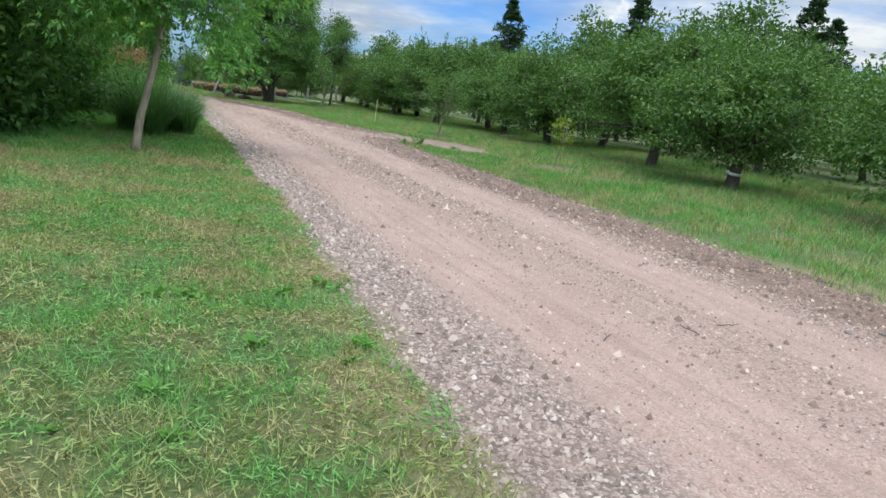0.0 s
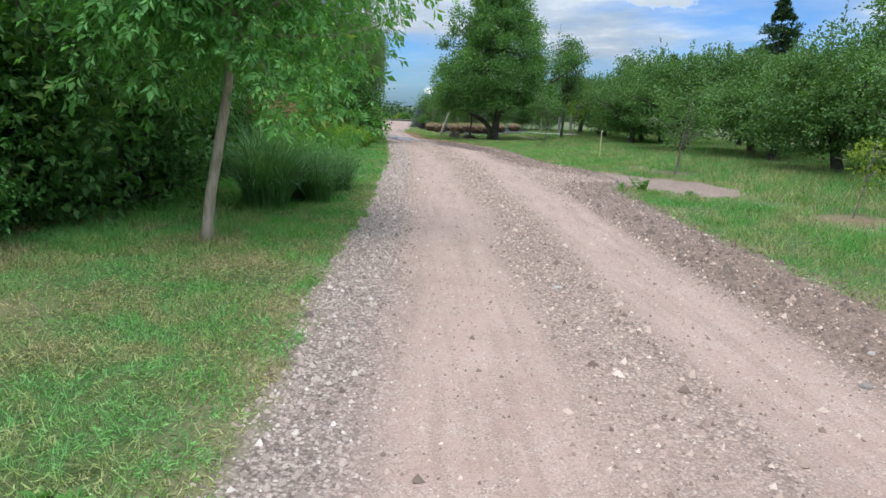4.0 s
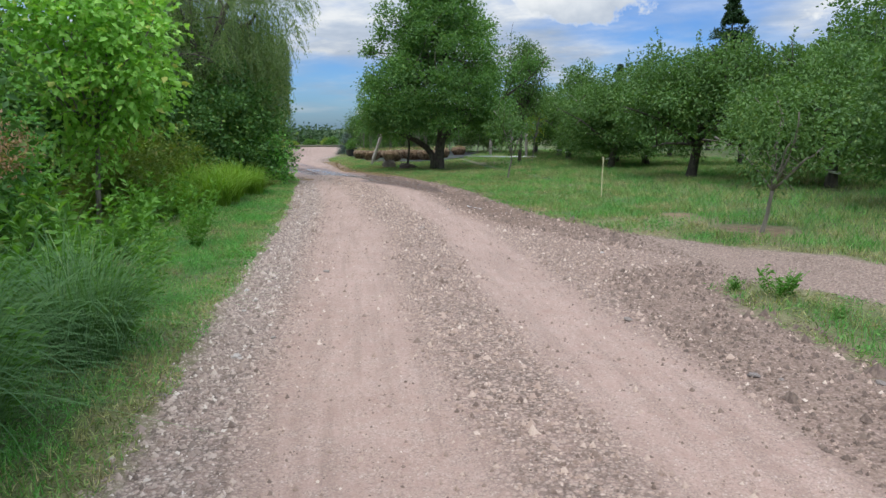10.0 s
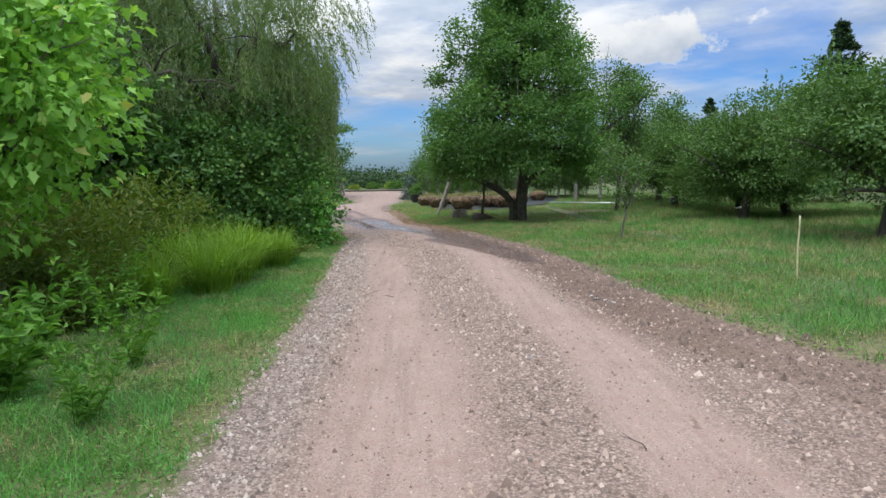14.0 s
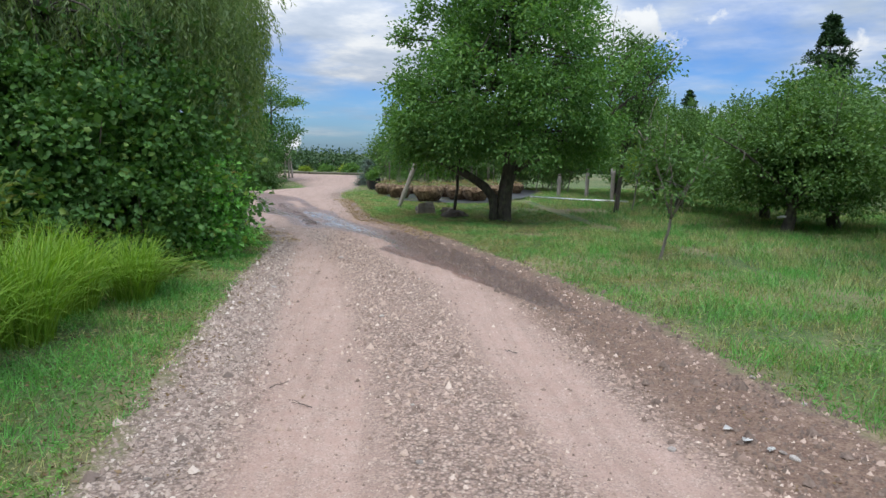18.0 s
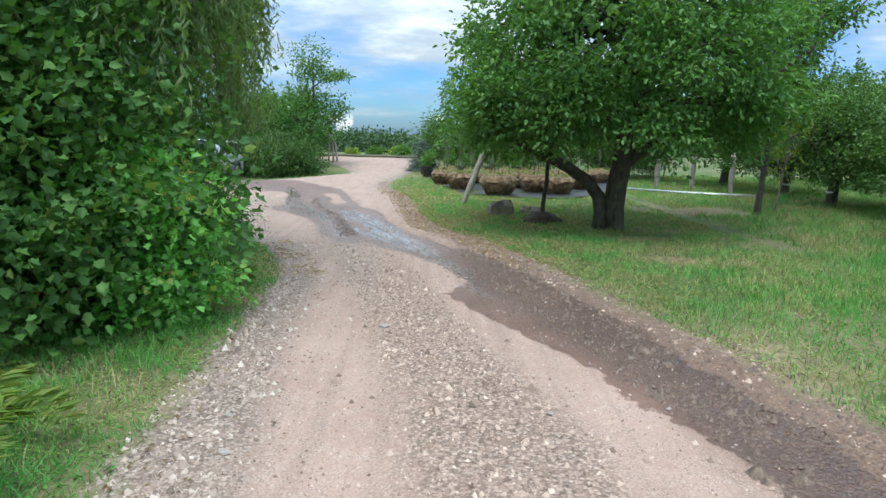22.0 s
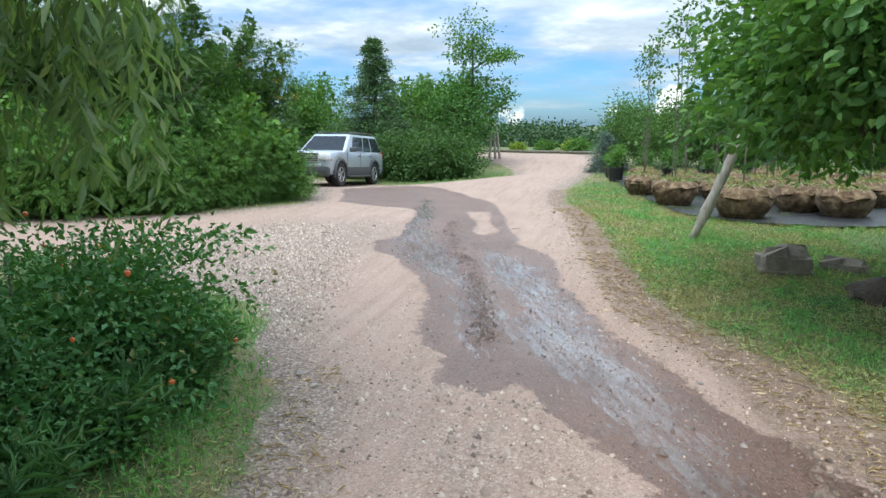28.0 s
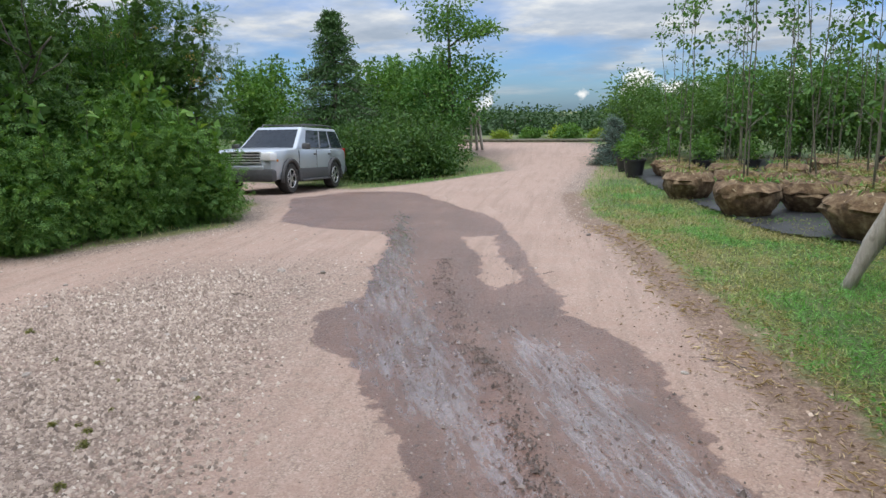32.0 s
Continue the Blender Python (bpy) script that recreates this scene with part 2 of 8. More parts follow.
LEAF_MAPLE = leaf_material("leaf_maple", (0.071, 0.1879, 0.05828), (0.1184, 0.2903, 0.08327), (0.1894, 0.3871, 0.1355), (0.355, 0.4, 0.1457), 0.45)
LEAF_LIME = leaf_material("leaf_bright", (0.1305, 0.2946, 0.05481), (0.2183, 0.442, 0.09134), (0.3189, 0.5303, 0.1461), (0.4927, 0.4125, 0.1461), 0.4)
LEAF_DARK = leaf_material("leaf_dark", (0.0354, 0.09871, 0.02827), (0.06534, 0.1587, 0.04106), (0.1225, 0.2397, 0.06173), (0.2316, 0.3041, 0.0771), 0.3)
LEAF_APPLE = leaf_material("leaf_apple", (0.05233, 0.1171, 0.03717), (0.08734, 0.1762, 0.05315), (0.14, 0.2468, 0.0796), (0.2331, 0.306, 0.1062), 0.3)
LEAF_PEAR = leaf_material("leaf_pear", (0.05541, 0.1363, 0.04792), (0.09965, 0.2138, 0.06577), (0.1654, 0.3007, 0.09578), (0.2653, 0.3817, 0.1426), 0.42, 0.42)
LEAF_WILLOW = leaf_material("leaf_willow", (0.08779, 0.1483, 0.06616), (0.1403, 0.213, 0.09928), (0.223, 0.2967, 0.1729), (0.352, 0.3791, 0.265), 0.6)
LEAF_HEDGE = leaf_material("leaf_hedge", (0.04439, 0.1116, 0.02959), (0.08586, 0.1883, 0.04432), (0.1551, 0.2794, 0.06638), (0.2504, 0.3344, 0.08863), 0.3)
LEAF_ROWAN = leaf_material("leaf_rowan", (0.0294, 0.07338, 0.02347), (0.05686, 0.1238, 0.03515), (0.1028, 0.1838, 0.05267), (0.1658, 0.22, 0.0703), 0.3)
LEAF_YELLOW = leaf_material("leaf_yellow_green", (0.13, 0.2, 0.03), (0.2, 0.28, 0.045), (0.28, 0.34, 0.07), (0.36, 0.33, 0.1), 0.4)
LEAF_VINE = leaf_material("leaf_vine", (0.1033, 0.2838, 0.07265), (0.1786, 0.4348, 0.1044), (0.2825, 0.5857, 0.1589), (0.5632, 0.6036, 0.2044), 0.38)
LEAF_ROSE = leaf_material("leaf_rose", (0.0462, 0.1309, 0.0462), (0.077, 0.1925, 0.06468), (0.1309, 0.2618, 0.0924), (0.308, 0.231, 0.0924), 0.25)
LEAF_FERN = leaf_material("leaf_fern", (0.07, 0.1275, 0.0255), (0.119, 0.187, 0.034), (0.175, 0.2125, 0.0595), (0.231, 0.17, 0.0595), 0.35)
NEEDLE_PINE = leaf_material("needle_pine", (0.0208, 0.052, 0.0229), (0.0364, 0.078, 0.0333), (0.0572, 0.11, 0.0468), None, 0.1)
NEEDLE_SPRUCE = leaf_material("needle_spruce", (0.03942, 0.09137, 0.04095), (0.07236, 0.1463, 0.05628), (0.1185, 0.22, 0.07676), None, 0.1)
NEEDLE_BLUE = leaf_material("needle_blue", (0.07, 0.12, 0.11), (0.12, 0.18, 0.17), (0.18, 0.26, 0.25), None, 0.1)
LEAF_FAR = leaf_material("leaf_far", (0.0264, 0.0616, 0.0312), (0.044, 0.088, 0.03952), (0.0704, 0.1232, 0.0572), None, 0.2)


def grass_material(name, dry, lush, mid, straw):
    """Turf that changes from lush to straw in patches."""
    n = Nodes(name)
    c = n.ramp(n.island, (0.0, tuple(v * 0.42 for v in mid)), (0.5, mid), (0.88, tuple(v * 1.65 for v in mid)), (1.0, straw))
    d = n.ramp(n.island, (0.0, tuple(v * 0.4 for v in straw)), (0.6, straw), (1.0, tuple(v * 1.4 for v in straw)))
    k = n.ramp(n.island, (0.0, tuple(v * 0.5 for v in lush)), (1.0, tuple(v * 1.5 for v in lush)))
    a, b = n.noise(n.pos, 0.85, 4, 0.6, 0.4), n.noise(n.stretch(n.pos, (1.0, 1.0, 0.0)), 2.6, 4, 0.65, 0.6)
    f = n.mix(0.45, a, b)
    c = n.mix(n.ramp(f, (0.5, 0.0), (0.55, 0.95)), c, k)
    c = n.mix(n.ramp(f, (0.4 + dry, 0.85), (0.5 + dry, 0.0)), c, d)
    n.done(c, 0.6, 0.0, None, 0.3)
    return n.see_through(n.mix(1.0, c, (1.4, 1.5, 0.6), "MULTIPLY"), 0.3)


GRASS = grass_material("grass_blades", 0.0, (0.1107, 0.3018, 0.07146), (0.1748, 0.2799, 0.08338), (0.4196, 0.3512, 0.2025))
LAWN = grass_material("lawn_blades", 0.015, (0.1646, 0.36, 0.1085), (0.2568, 0.336, 0.121), (0.4215, 0.354, 0.1977))
LUSH = leaf_material("grass_lush", (0.07258, 0.238, 0.04918), (0.1234, 0.3504, 0.08431), (0.1742, 0.4364, 0.1125), None, 0.35)
GRASS_DRY = leaf_material("grass_dry", (0.1496, 0.176, 0.0528), (0.2288, 0.2288, 0.088), (0.3168, 0.2728, 0.1408), (0.3696, 0.2904, 0.176), 0.3)
GRASS_TALL = leaf_material("grass_tall", (0.1, 0.21, 0.025), (0.17, 0.31, 0.035), (0.24, 0.37, 0.06), (0.33, 0.36, 0.1), 0.35)
REED = leaf_material("reed_blades", (0.052, 0.129, 0.046), (0.084, 0.1849, 0.069), (0.128, 0.2494, 0.092), (0.192, 0.258, 0.1265), 0.35)
WEED = leaf_material("weed_leaf", (0.07, 0.18, 0.028), (0.11, 0.26, 0.04), (0.16, 0.32, 0.06), (0.24, 0.32, 0.1), 0.38)
PLUME = leaf_material("plume_pink", (0.288, 0.165, 0.12), (0.3744, 0.24, 0.165), (0.432, 0.315, 0.225), None, 0.3)
BARK_DARK = bark_material("bark_dark", (0.035, 0.03, 0.026), (0.12, 0.1, 0.085), 14, 0.3)
BARK_GREY = bark_material("bark_grey", (0.11, 0.1, 0.085), (0.3, 0.27, 0.22), 16, 0.2)
BARK_STEM = bark_material("bark_stem", (0.07, 0.07, 0.05), (0.2, 0.19, 0.14), 20, 0.3)
BARK_PALE = bark_material("bark_pale", (0.26, 0.21, 0.16), (0.48, 0.41, 0.32), 20, 0.15)
WOOD_WORN = bark_material("wood_weathered", (0.22, 0.2, 0.17), (0.48, 0.44, 0.39), 22)
WOOD_GREY = bark_material("wood_grey", (0.13, 0.12, 0.105), (0.33, 0.3, 0.27), 22)

# ---- geometry helpers ----


def raw_mesh(name, verts, faces, mat, smooth=False):
    """A mesh from vertex and face arrays; all faces have as many corners."""
    verts, faces = np.asarray(verts, float), np.asarray(faces, int)
    me = bpy.data.meshes.new(name)
    k = faces.shape[1]
    me.vertices.add(len(verts))
    me.vertices.foreach_set("co", verts.ravel())
    me.loops.add(faces.size)
    me.loops.foreach_set("vertex_index", faces.ravel())
    me.polygons.add(len(faces))
    me.polygons.foreach_set("loop_start", np.arange(0, faces.size, k))
    if smooth:
        me.polygons.foreach_set("use_smooth", np.ones(len(faces), bool))
    me.materials.append(mat)
    me.update(calc_edges=True)
    return me


def merge(pieces):
    """Joins (verts, triangles) pairs into one."""
    vs, fs, n = [], [], 0
    for v, f in pieces:
        vs.append(v)
        fs.append(f + n)
        n += len(v)
    return np.concatenate(vs), np.concatenate(fs)


def thing(name, x, y, z, label, category, group="", rz=0.0, scale=1.0, kind=""):
    ob = new(name)
    ob.empty_display_size = 0.1
    ob.matrix_basis = pose(x, y, z, 0, 0, rz) @ Matrix.Diagonal((scale, scale, scale, 1))
    return tagged(ob, label, category, group, kind)


def part_of(name, me, parent, label="", kind=""):
    ob = new(name, me)
    ob.parent = parent
    return tagged(ob, label, "", "", kind)


def part(name, bm, mat, parent, label="", smooth=True):
    me = bpy.data.meshes.new(name)
    bm.to_mesh(me)
    bm.free()
    me.materials.append(mat)
    if smooth:
        me.polygons.foreach_set("use_smooth", np.ones(len(me.polygons), bool))
        me.set_sharp_from_angle(angle=radians(38))
    return part_of(name, me, parent, label)


def box_bm(sx, sy, sz, at=(0, 0, 0), bevel=0.0, bm=None, rot=None):
    """A box of full sizes centred at a place, with its edges rounded."""
    bm = bm or bmesh.new()
    m = Matrix.Translation(at) @ (rot or Matrix()) @ Matrix.Diagonal((sx, sy, sz, 1))
    got = bmesh.ops.create_cube(bm, size=1.0, matrix=m)
    if bevel:
        es = list({e for v in got["verts"] for e in v.link_edges})
        bmesh.ops.bevel(bm, geom=es, offset=bevel, segments=2, affect="EDGES", profile=0.5)
    return bm


def tube(points, radii, sides=6):
    """A tapered tube along points, as (verts, triangles), closed at its ends."""
    p = np.asarray(points, float)
    n = len(p)
    d = np.gradient(p, axis=0)
    d /= np.linalg.norm(d, axis=1)[:, None] + 1e-9
    ref = np.where(np.abs(d[:, 2:3]) > 0.9, np.array([[1.0, 0, 0]]), np.array([[0, 0, 1.0]]))
    a = np.cross(d, ref)
    a /= np.linalg.norm(a, axis=1)[:, None] + 1e-9
    b = np.cross(d, a)
    t = np.arange(sides) * 2 * np.pi / sides
    ring = a[:, None] * np.cos(t)[None, :, None] + b[:, None] * np.sin(t)[None, :, None]
    v = (p[:, None] + ring * np.asarray(radii, float)[:, None, None]).reshape(-1, 3)
    i = np.arange(n - 1)[:, None] * sides
    j = np.arange(sides)[None]
    k = (j + 1) % sides
    f = np.concatenate([np.stack([i + j, i + sides + j, i + sides + k], -1).reshape(-1, 3), np.stack([i + j, i + sides + k, i + k], -1).reshape(-1, 3)])
    v = np.concatenate([v, p[:1], p[-1:]])
    e = n * sides
    cap = [[e, x, (x + 1) % sides] for x in range(sides)] + [[e + 1, e - sides + (x + 1) % sides, e - sides + x] for x in range(sides)]
    return v, np.concatenate([f, np.array(cap)])


def unit(v):
    return v / (np.linalg.norm(v, axis=-1, keepdims=True) + 1e-9)


def leaves(rng, at, along, length, width, fold=0.25, shape="oval", lift=0.9):
    """Leaves at places, pointing along directions, as (verts, triangles)."""
    n = len(at)
    along = unit(along)
    side = unit(np.cross(along, rng.normal(size=(n, 3)) * 0.75 + np.array([0, 0, lift])))
    up = np.cross(side, along)
    size = rng.uniform(0.7, 1.25, (n, 1))
    L, W = length * size, width * size * 0.5
    if shape == "oval":
        outline = [(0, 0, 0), (0.45, 1, 1), (1, 0, 0.25), (0.45, -1, 1)]
        tris = [[0, 1, 2], [0, 2, 3]]
    elif shape == "full":       # a rounder leaf for trees seen close by
        outline = [(0, 0, 0), (0.28, 0.85, 0.8), (0.68, 0.8, 1), (1, 0, 0.25), (0.68, -0.8, 1), (0.28, -0.85, 0.8)]
        tris = [[0, 1, 2], [0, 2, 3], [0, 3, 4], [0, 4, 5]]
    elif shape == "lobed":      # five-lobed, as of maple or vine
        outline = [(0, 0, 0), (0.05, 0.55, .3), (0.28, 0.6, .3), (0.5, 1.0, 1), (0.62, 0.52, .3), (1, 0, 0.2), (0.62, -0.52, .3), (0.5, -1.0, 1), (0.28, -0.6, .3), (0.05, -0.55, .3)]
        tris = [[0, 1, 2], [2, 3, 4], [0, 2, 4], [0, 4, 5], [0, 5, 6], [0, 6, 8], [6, 7, 8], [0, 8, 9]]
    elif shape == "compound":   # three pointed leaflets
        outline = [(0, 0, 0), (0.4, 0, 0.2), (0.68, 0.36, 0.4), (1, 0, -0.3), (0.68, -0.36, 0.4), (0.3, 0.45, 0.3), (0.62, 1, -0.2), (0.5, 0.35, 0.4), (0.3, -0.45, 0.3), (0.62, -1, -0.2), (0.5, -0.35, 0.4)]
        tris = [[1, 2, 3], [1, 3, 4], [0, 5, 7], [5, 6, 7], [0, 8, 10], [8, 9, 10]]
    elif shape == "pinnate":    # a feather of seven narrow leaflets
        outline = [(0, 0, 0)]
        tris = []
        for a, w in ((0.2, 0.8), (0.42, 1.0), (0.62, 0.85)):
            for side_ in (1, -1):
                k0 = len(outline)
                outline += [(a, 0, 0.1), (a + 0.02, 0.5 * w * side_, 0.25), (a + 0.16, w * side_, -0.1), (a + 0.15, 0.45 * w * side_, 0.25)]
                tris += [[k0, k0 + 1, k0 + 2], [k0, k0 + 2, k0 + 3]]
        k0 = len(outline)
        outline += [(0.7, 0, 0), (0.85, 0.16, 0.1), (1, 0, -0.2), (0.85, -0.16, 0.1)]
        tris += [[k0, k0 + 1, k0 + 2], [k0, k0 + 2, k0 + 3]]
    else:                       # a narrow blade
        outline = [(0, 0, 0), (0.5, 1, 0.3), (1, 0, -0.6), (0.5, -1, 0.3)]
        tris = [[0, 1, 2], [0, 2, 3]]
    v = np.stack([at + along * L * a + side * W * b + up * L * fold * c for a, b, c in outline], 1).reshape(-1, 3)
    f = (np.array(tris)[None] + (np.arange(n) * len(outline))[:, None, None]).reshape(-1, 3)
    return v, f


def lattice(x, y, seed):
    """Smooth value noise in the plane, 0 to 1, for arrays."""
    def h(i, j):
        q = np.sin(i * 127.1 + j * 311.7 + seed * 74.7) * 43758.5453
        return q - np.floor(q)
    i, j = np.floor(x), np.floor(y)
    u, w = x - i, y - j
    u, w = u * u * (3 - 2 * u), w * w * (3 - 2 * w)
    return (h(i, j) * (1 - u) + h(i + 1, j) * u) * (1 - w) + (h(i, j + 1) * (1 - u) + h(i + 1, j + 1) * u) * w


def rough2(x, y, size, seed, octaves=3):
    s, a, t = 0.0, 1.0, 0.0
    for k in range(octaves):
        s = s + a * lattice(x / size, y / size, seed + k * 13)
        t += a
        a, size = a * 0.5, size * 0.5
    return s / t


# ---- the plan: edges of the gravel road, the wet ground and the water ----
LEFT_EDGE = [(3.2, -6.0), (1.45, 0.0), (0.33, 2.6), (-0.75, 5.3), (-2.1, 8.7), (-3.3, 11.2), (-4.5, 14.2), (-7.2, 20.1), (-10.0, 26.3), (-12.1, 30.3), (-14.4, 35.0),
             (-16.2, 37.1), (-17.25, 37.75), (-17.75, 38.35), (-18.4, 38.75), (-19.4, 38.75), (-20.6, 38.5), (-22.0, 38.1), (-26.5, 36.5), (-34, 33)]
FAR_EDGE = [(-36, 37), (-27, 40.2), (-25.4, 42.5), (-25.1, 45.4), (-27.2, 47.8), (-33.5, 49.8), (-34.5, 53.5), (-29.0, 53.0), (-27.4, 54.6), (-26.6, 57.5), (-29.0, 61.5), (-33.6, 65.2),
            (-37, 67.5), (-36, 69), (-28.8, 69.6), (-25.2, 66), (-24.4, 60.3), (-23.0, 56.0)]
RIGHT_EDGE = [(-21.6, 52.0), (-20.2, 49.3), (-18.5, 47.1), (-16.3, 43.3), (-14.9, 41.0), (-13.4, 39.7), (-12.3, 38.4), (-10.8, 36.3), (-8.8, 33.6), (-7.0, 30.8), (-5.8, 28.4), (-4.1, 25.8),
              (-2.7, 24.3), (-1.3, 23.3), (0.1, 22.8), (0.9, 21.6), (0.9, 20.2), (0.3, 19.8), (-0.4, 20.4), (-1.2, 21.1), (-1.8, 20.6), (-0.9, 18.3), (0.6, 14.8), (1.4, 13.0), (2.5, 10.7),
              (3.6, 8.5), (4.3, 6.7), (7.2, 0.0), (9.5, -6.0)]
ROAD = np.array(LEFT_EDGE + FAR_EDGE + RIGHT_EDGE)
WET = np.array([(-8.4, 31.2), (-10.2, 33.3), (-11.75, 34.7), (-12.25, 35.2), (-12.2, 35.9), (-13.0, 36.9), (-13.66, 37.41), (-13.95, 37.68), (-14.25, 37.8), (-14.6, 38.0), (-15.15, 38.4), (-15.03, 38.15), (-15.1, 38.0), (-15.5, 38.05),
                (-15.8, 38.5), (-16.34, 38.8), (-16.8, 39.5), (-17.2, 40.05), (-17.5, 40.27), (-17.9, 40.75), (-18.54, 41.18), (-18.96, 41.55), (-19.6, 41.8), (-20.1, 42.35), (-20.1, 42.95), (-20.6, 43.7), (-21.3, 44.7), (-21.6, 45.35),
                (-22.45, 46.2), (-23.3, 46.0), (-24.6, 46.1), (-27.4, 49.0), (-27.8, 51.4), (-25.1, 50.8), (-23.8, 49.8), (-21.45, 48.1), (-20.1, 46.35), (-19.3, 45.15), (-18.1, 43.6), (-17.35, 43.0), (-16.9, 42.5), (-16.55, 41.95),
                (-16.3, 41.5), (-16.0, 41.2), (-14.9, 39.8), (-14.0, 39.0), (-12.4, 37.7), (-10.4, 35.2), (-8.6, 32.6), (-7.6, 30.6)])
DRY_SPOT = np.array([(-21.2, 46.55), (-20.75, 46.75), (-20.2, 46.0), (-19.75, 45.3), (-19.05, 44.55), (-19.15, 44.0), (-19.5, 44.35), (-19.9, 45.15)])
# where the water runs: middle line with half widths
STREAMS = [[(-23.6, 48.2, 0.05), (-22.25, 46.44, 0.2), (-20.48, 43.94, 0.24), (-19.46, 42.72, 0.37), (-18.85, 42.05, 0.4), (-18.08, 41.44, 0.31), (-17.49, 41.06, 0.19), (-17.01, 40.56, 0.11), (-16.48, 39.81, 0.1), (-16.04, 39.14, 0.07), (-15.79, 38.81, 0.03)],
           [(-18.33, 42.86, 0.07), (-17.86, 42.54, 0.22), (-17.3, 41.95, 0.3), (-16.87, 41.47, 0.3), (-16.43, 41.04, 0.26), (-16.01, 40.59, 0.28), (-15.75, 40.17, 0.3), (-15.51, 39.74, 0.37), (-15.05, 39.3, 0.36),
            (-14.39, 38.75, 0.26), (-13.32, 37.5, 0.19), (-12.71, 36.7, 0.16), (-12.17, 35.92, 0.13), (-11.84, 35.43, 0.05)],
           [(-16.97, 40.78, 0.05), (-16.63, 40.38, 0.08), (-16.26, 39.99, 0.12), (-15.93, 39.59, 0.12)]]
TYRE_RIDGE = [(-20.4, 45.0), (-19.76, 43.98), (-18.47, 42.37), (-17.87, 41.9), (-17.09, 40.87), (-16.49, 40.06), (-16.08, 39.48), (-15.74, 38.99)]


def line_distance(x, y, pts, closed):
    pts = np.asarray(pts, float)
    best = np.full(np.shape(x), 1e9)
    for i in range(len(pts) if closed else len(pts) - 1):
        a, b = pts[i], pts[(i + 1) % len(pts)]
        d = b - a
        t = np.clip(((x - a[0]) * d[0] + (y - a[1]) * d[1]) / (d @ d), 0, 1)
        best = np.minimum(best, np.hypot(x - a[0] - t * d[0], y - a[1] - t * d[1]))
    return best


def inside(x, y, pts):
    got = np.zeros(np.shape(x), bool)
    for i in range(len(pts)):
        (x0, y0), (x1, y1) = pts[i], pts[(i + 1) % len(pts)]
        if y0 == y1:
            continue
        got ^= ((y0 > y) != (y1 > y)) & (x < (x1 - x0) * (y - y0) / (y1 - y0) + x0)
    return got


def signed(x, y, pts):
    """Metres inside an outline, negative outside it."""
    d = line_distance(x, y, pts, True)
    return np.where(inside(x, y, pts), d, -d)


CU, SU = 0.912, 0.41            # the road runs along (-SU, CU)


def along_across(x, y):
    return -SU * x + CU * y, CU * x + SU * y


def ease(v, a, b):
    t = np.clip((v - a) / (b - a), 0, 1)
    return t * t * (3 - 2 * t)


# the two packed wheel lanes: along, middle across and half width
LANE_U = [0, 5, 12.5, 15.5, 20, 25, 28.6, 33, 37, 39.5, 43]
NEAR_LANE = ([2.85, 2.88, 2.95, 3.05, 2.97, 3.0, 2.8, 2.45, 1.9, 1.3, 0.4], [0.72, 0.74, 0.62, 0.74, 0.58, 0.66, 0.42, 0.5, 0.42, 0.42, 0.6])
FAR_LANE = ([4.7, 4.78, 4.95, 5.08, 4.9, 5.02, 4.64, 4.5, 3.5, 2.9, 2.0], [0.5, 0.52, 0.52, 0.58, 0.5, 0.5, 0.4, 0.46, 0.32, 0.3, 0.3])


def lanes_at(u, v):
    """How far a place lies on a packed wheel lane, 0 to 1."""
    w = v + 0.16 * (rough2(u * 0.5, v, 0.9, 61) - 0.5)
    got = [np.exp(-np.abs((w - np.interp(u, LANE_U, c)) / np.interp(u, LANE_U, h)) ** 5) for c, h in (NEAR_LANE, FAR_LANE)]
    strip = 0.62 * np.exp(-((v - 3.7) / 0.6) ** 4) * (1 - ease(u, 6, 12))
    return np.maximum(np.maximum(*got), strip) * (1 - ease(u, 39, 43))


def ground_z(x, y, sd=None):
    """The height of the ground."""
    x, y = np.asarray(x, float), np.asarray(y, float)
    if sd is None:
        sd = signed(x, y, ROAD)
    u, v = along_across(x, y)
    z = -0.1 * ease(u, 33, 44)
    z = z - 0.34 * ease(-x, 25, 29.5) * ease(y, 46.5, 54) * (1 - ease(y, 58, 66))
    z = z - 6.5 * ease(u, 86, 125) + 0.30 * ease(u, 64, 80) + 0.05 * ease(v, 6.0, 9.0) * ease(u, 14, 30)
    z = z + 0.07 * (rough2(x, y, 5.0, 3) - 0.5) * ease(-sd, 0.3, 2.0) + 0.05 * (rough2(x, y, 1.1, 8) - 0.5) * ease(-sd, 0.0, 0.6)
    on = ease(sd, -0.05, 0.4)
    main = (1 - ease(u, 36, 42)) * on
    lane = lanes_at(u, v)
    z = z - main * 0.03 * lane + on * ((rough2(x, y, 0.5, 21) - 0.5) * 0.022 + (rough2(x, y, 0.16, 23, 2) - 0.5) * 0.014 * (1 - lane))
    z = z + 0.045 * np.exp(-((v - 6.35 + 0.25 * ease(u, 24, 34)) / 0.3) ** 2) * ease(u, 4, 8) * (1 - ease(u, 36, 41)) * rough2(x, y, 0.45, 5)
    z = z - 0.03 * ease(signed(x, y, WET), -0.1, 0.5)
    ridge = line_distance(x, y, TYRE_RIDGE, False)
    z = z + np.exp(-(ridge / 0.1) ** 2) * (0.026 + 0.008 * np.sin(u * 25)) - 0.02 * np.exp(-((ridge - 0.28) / 0.13) ** 2)
    far = ease(np.hypot(x + 8, y - 25), 150, 700)
    return z + far * 6.0 * (rough2(x, y, 160, 31) - 0.3)


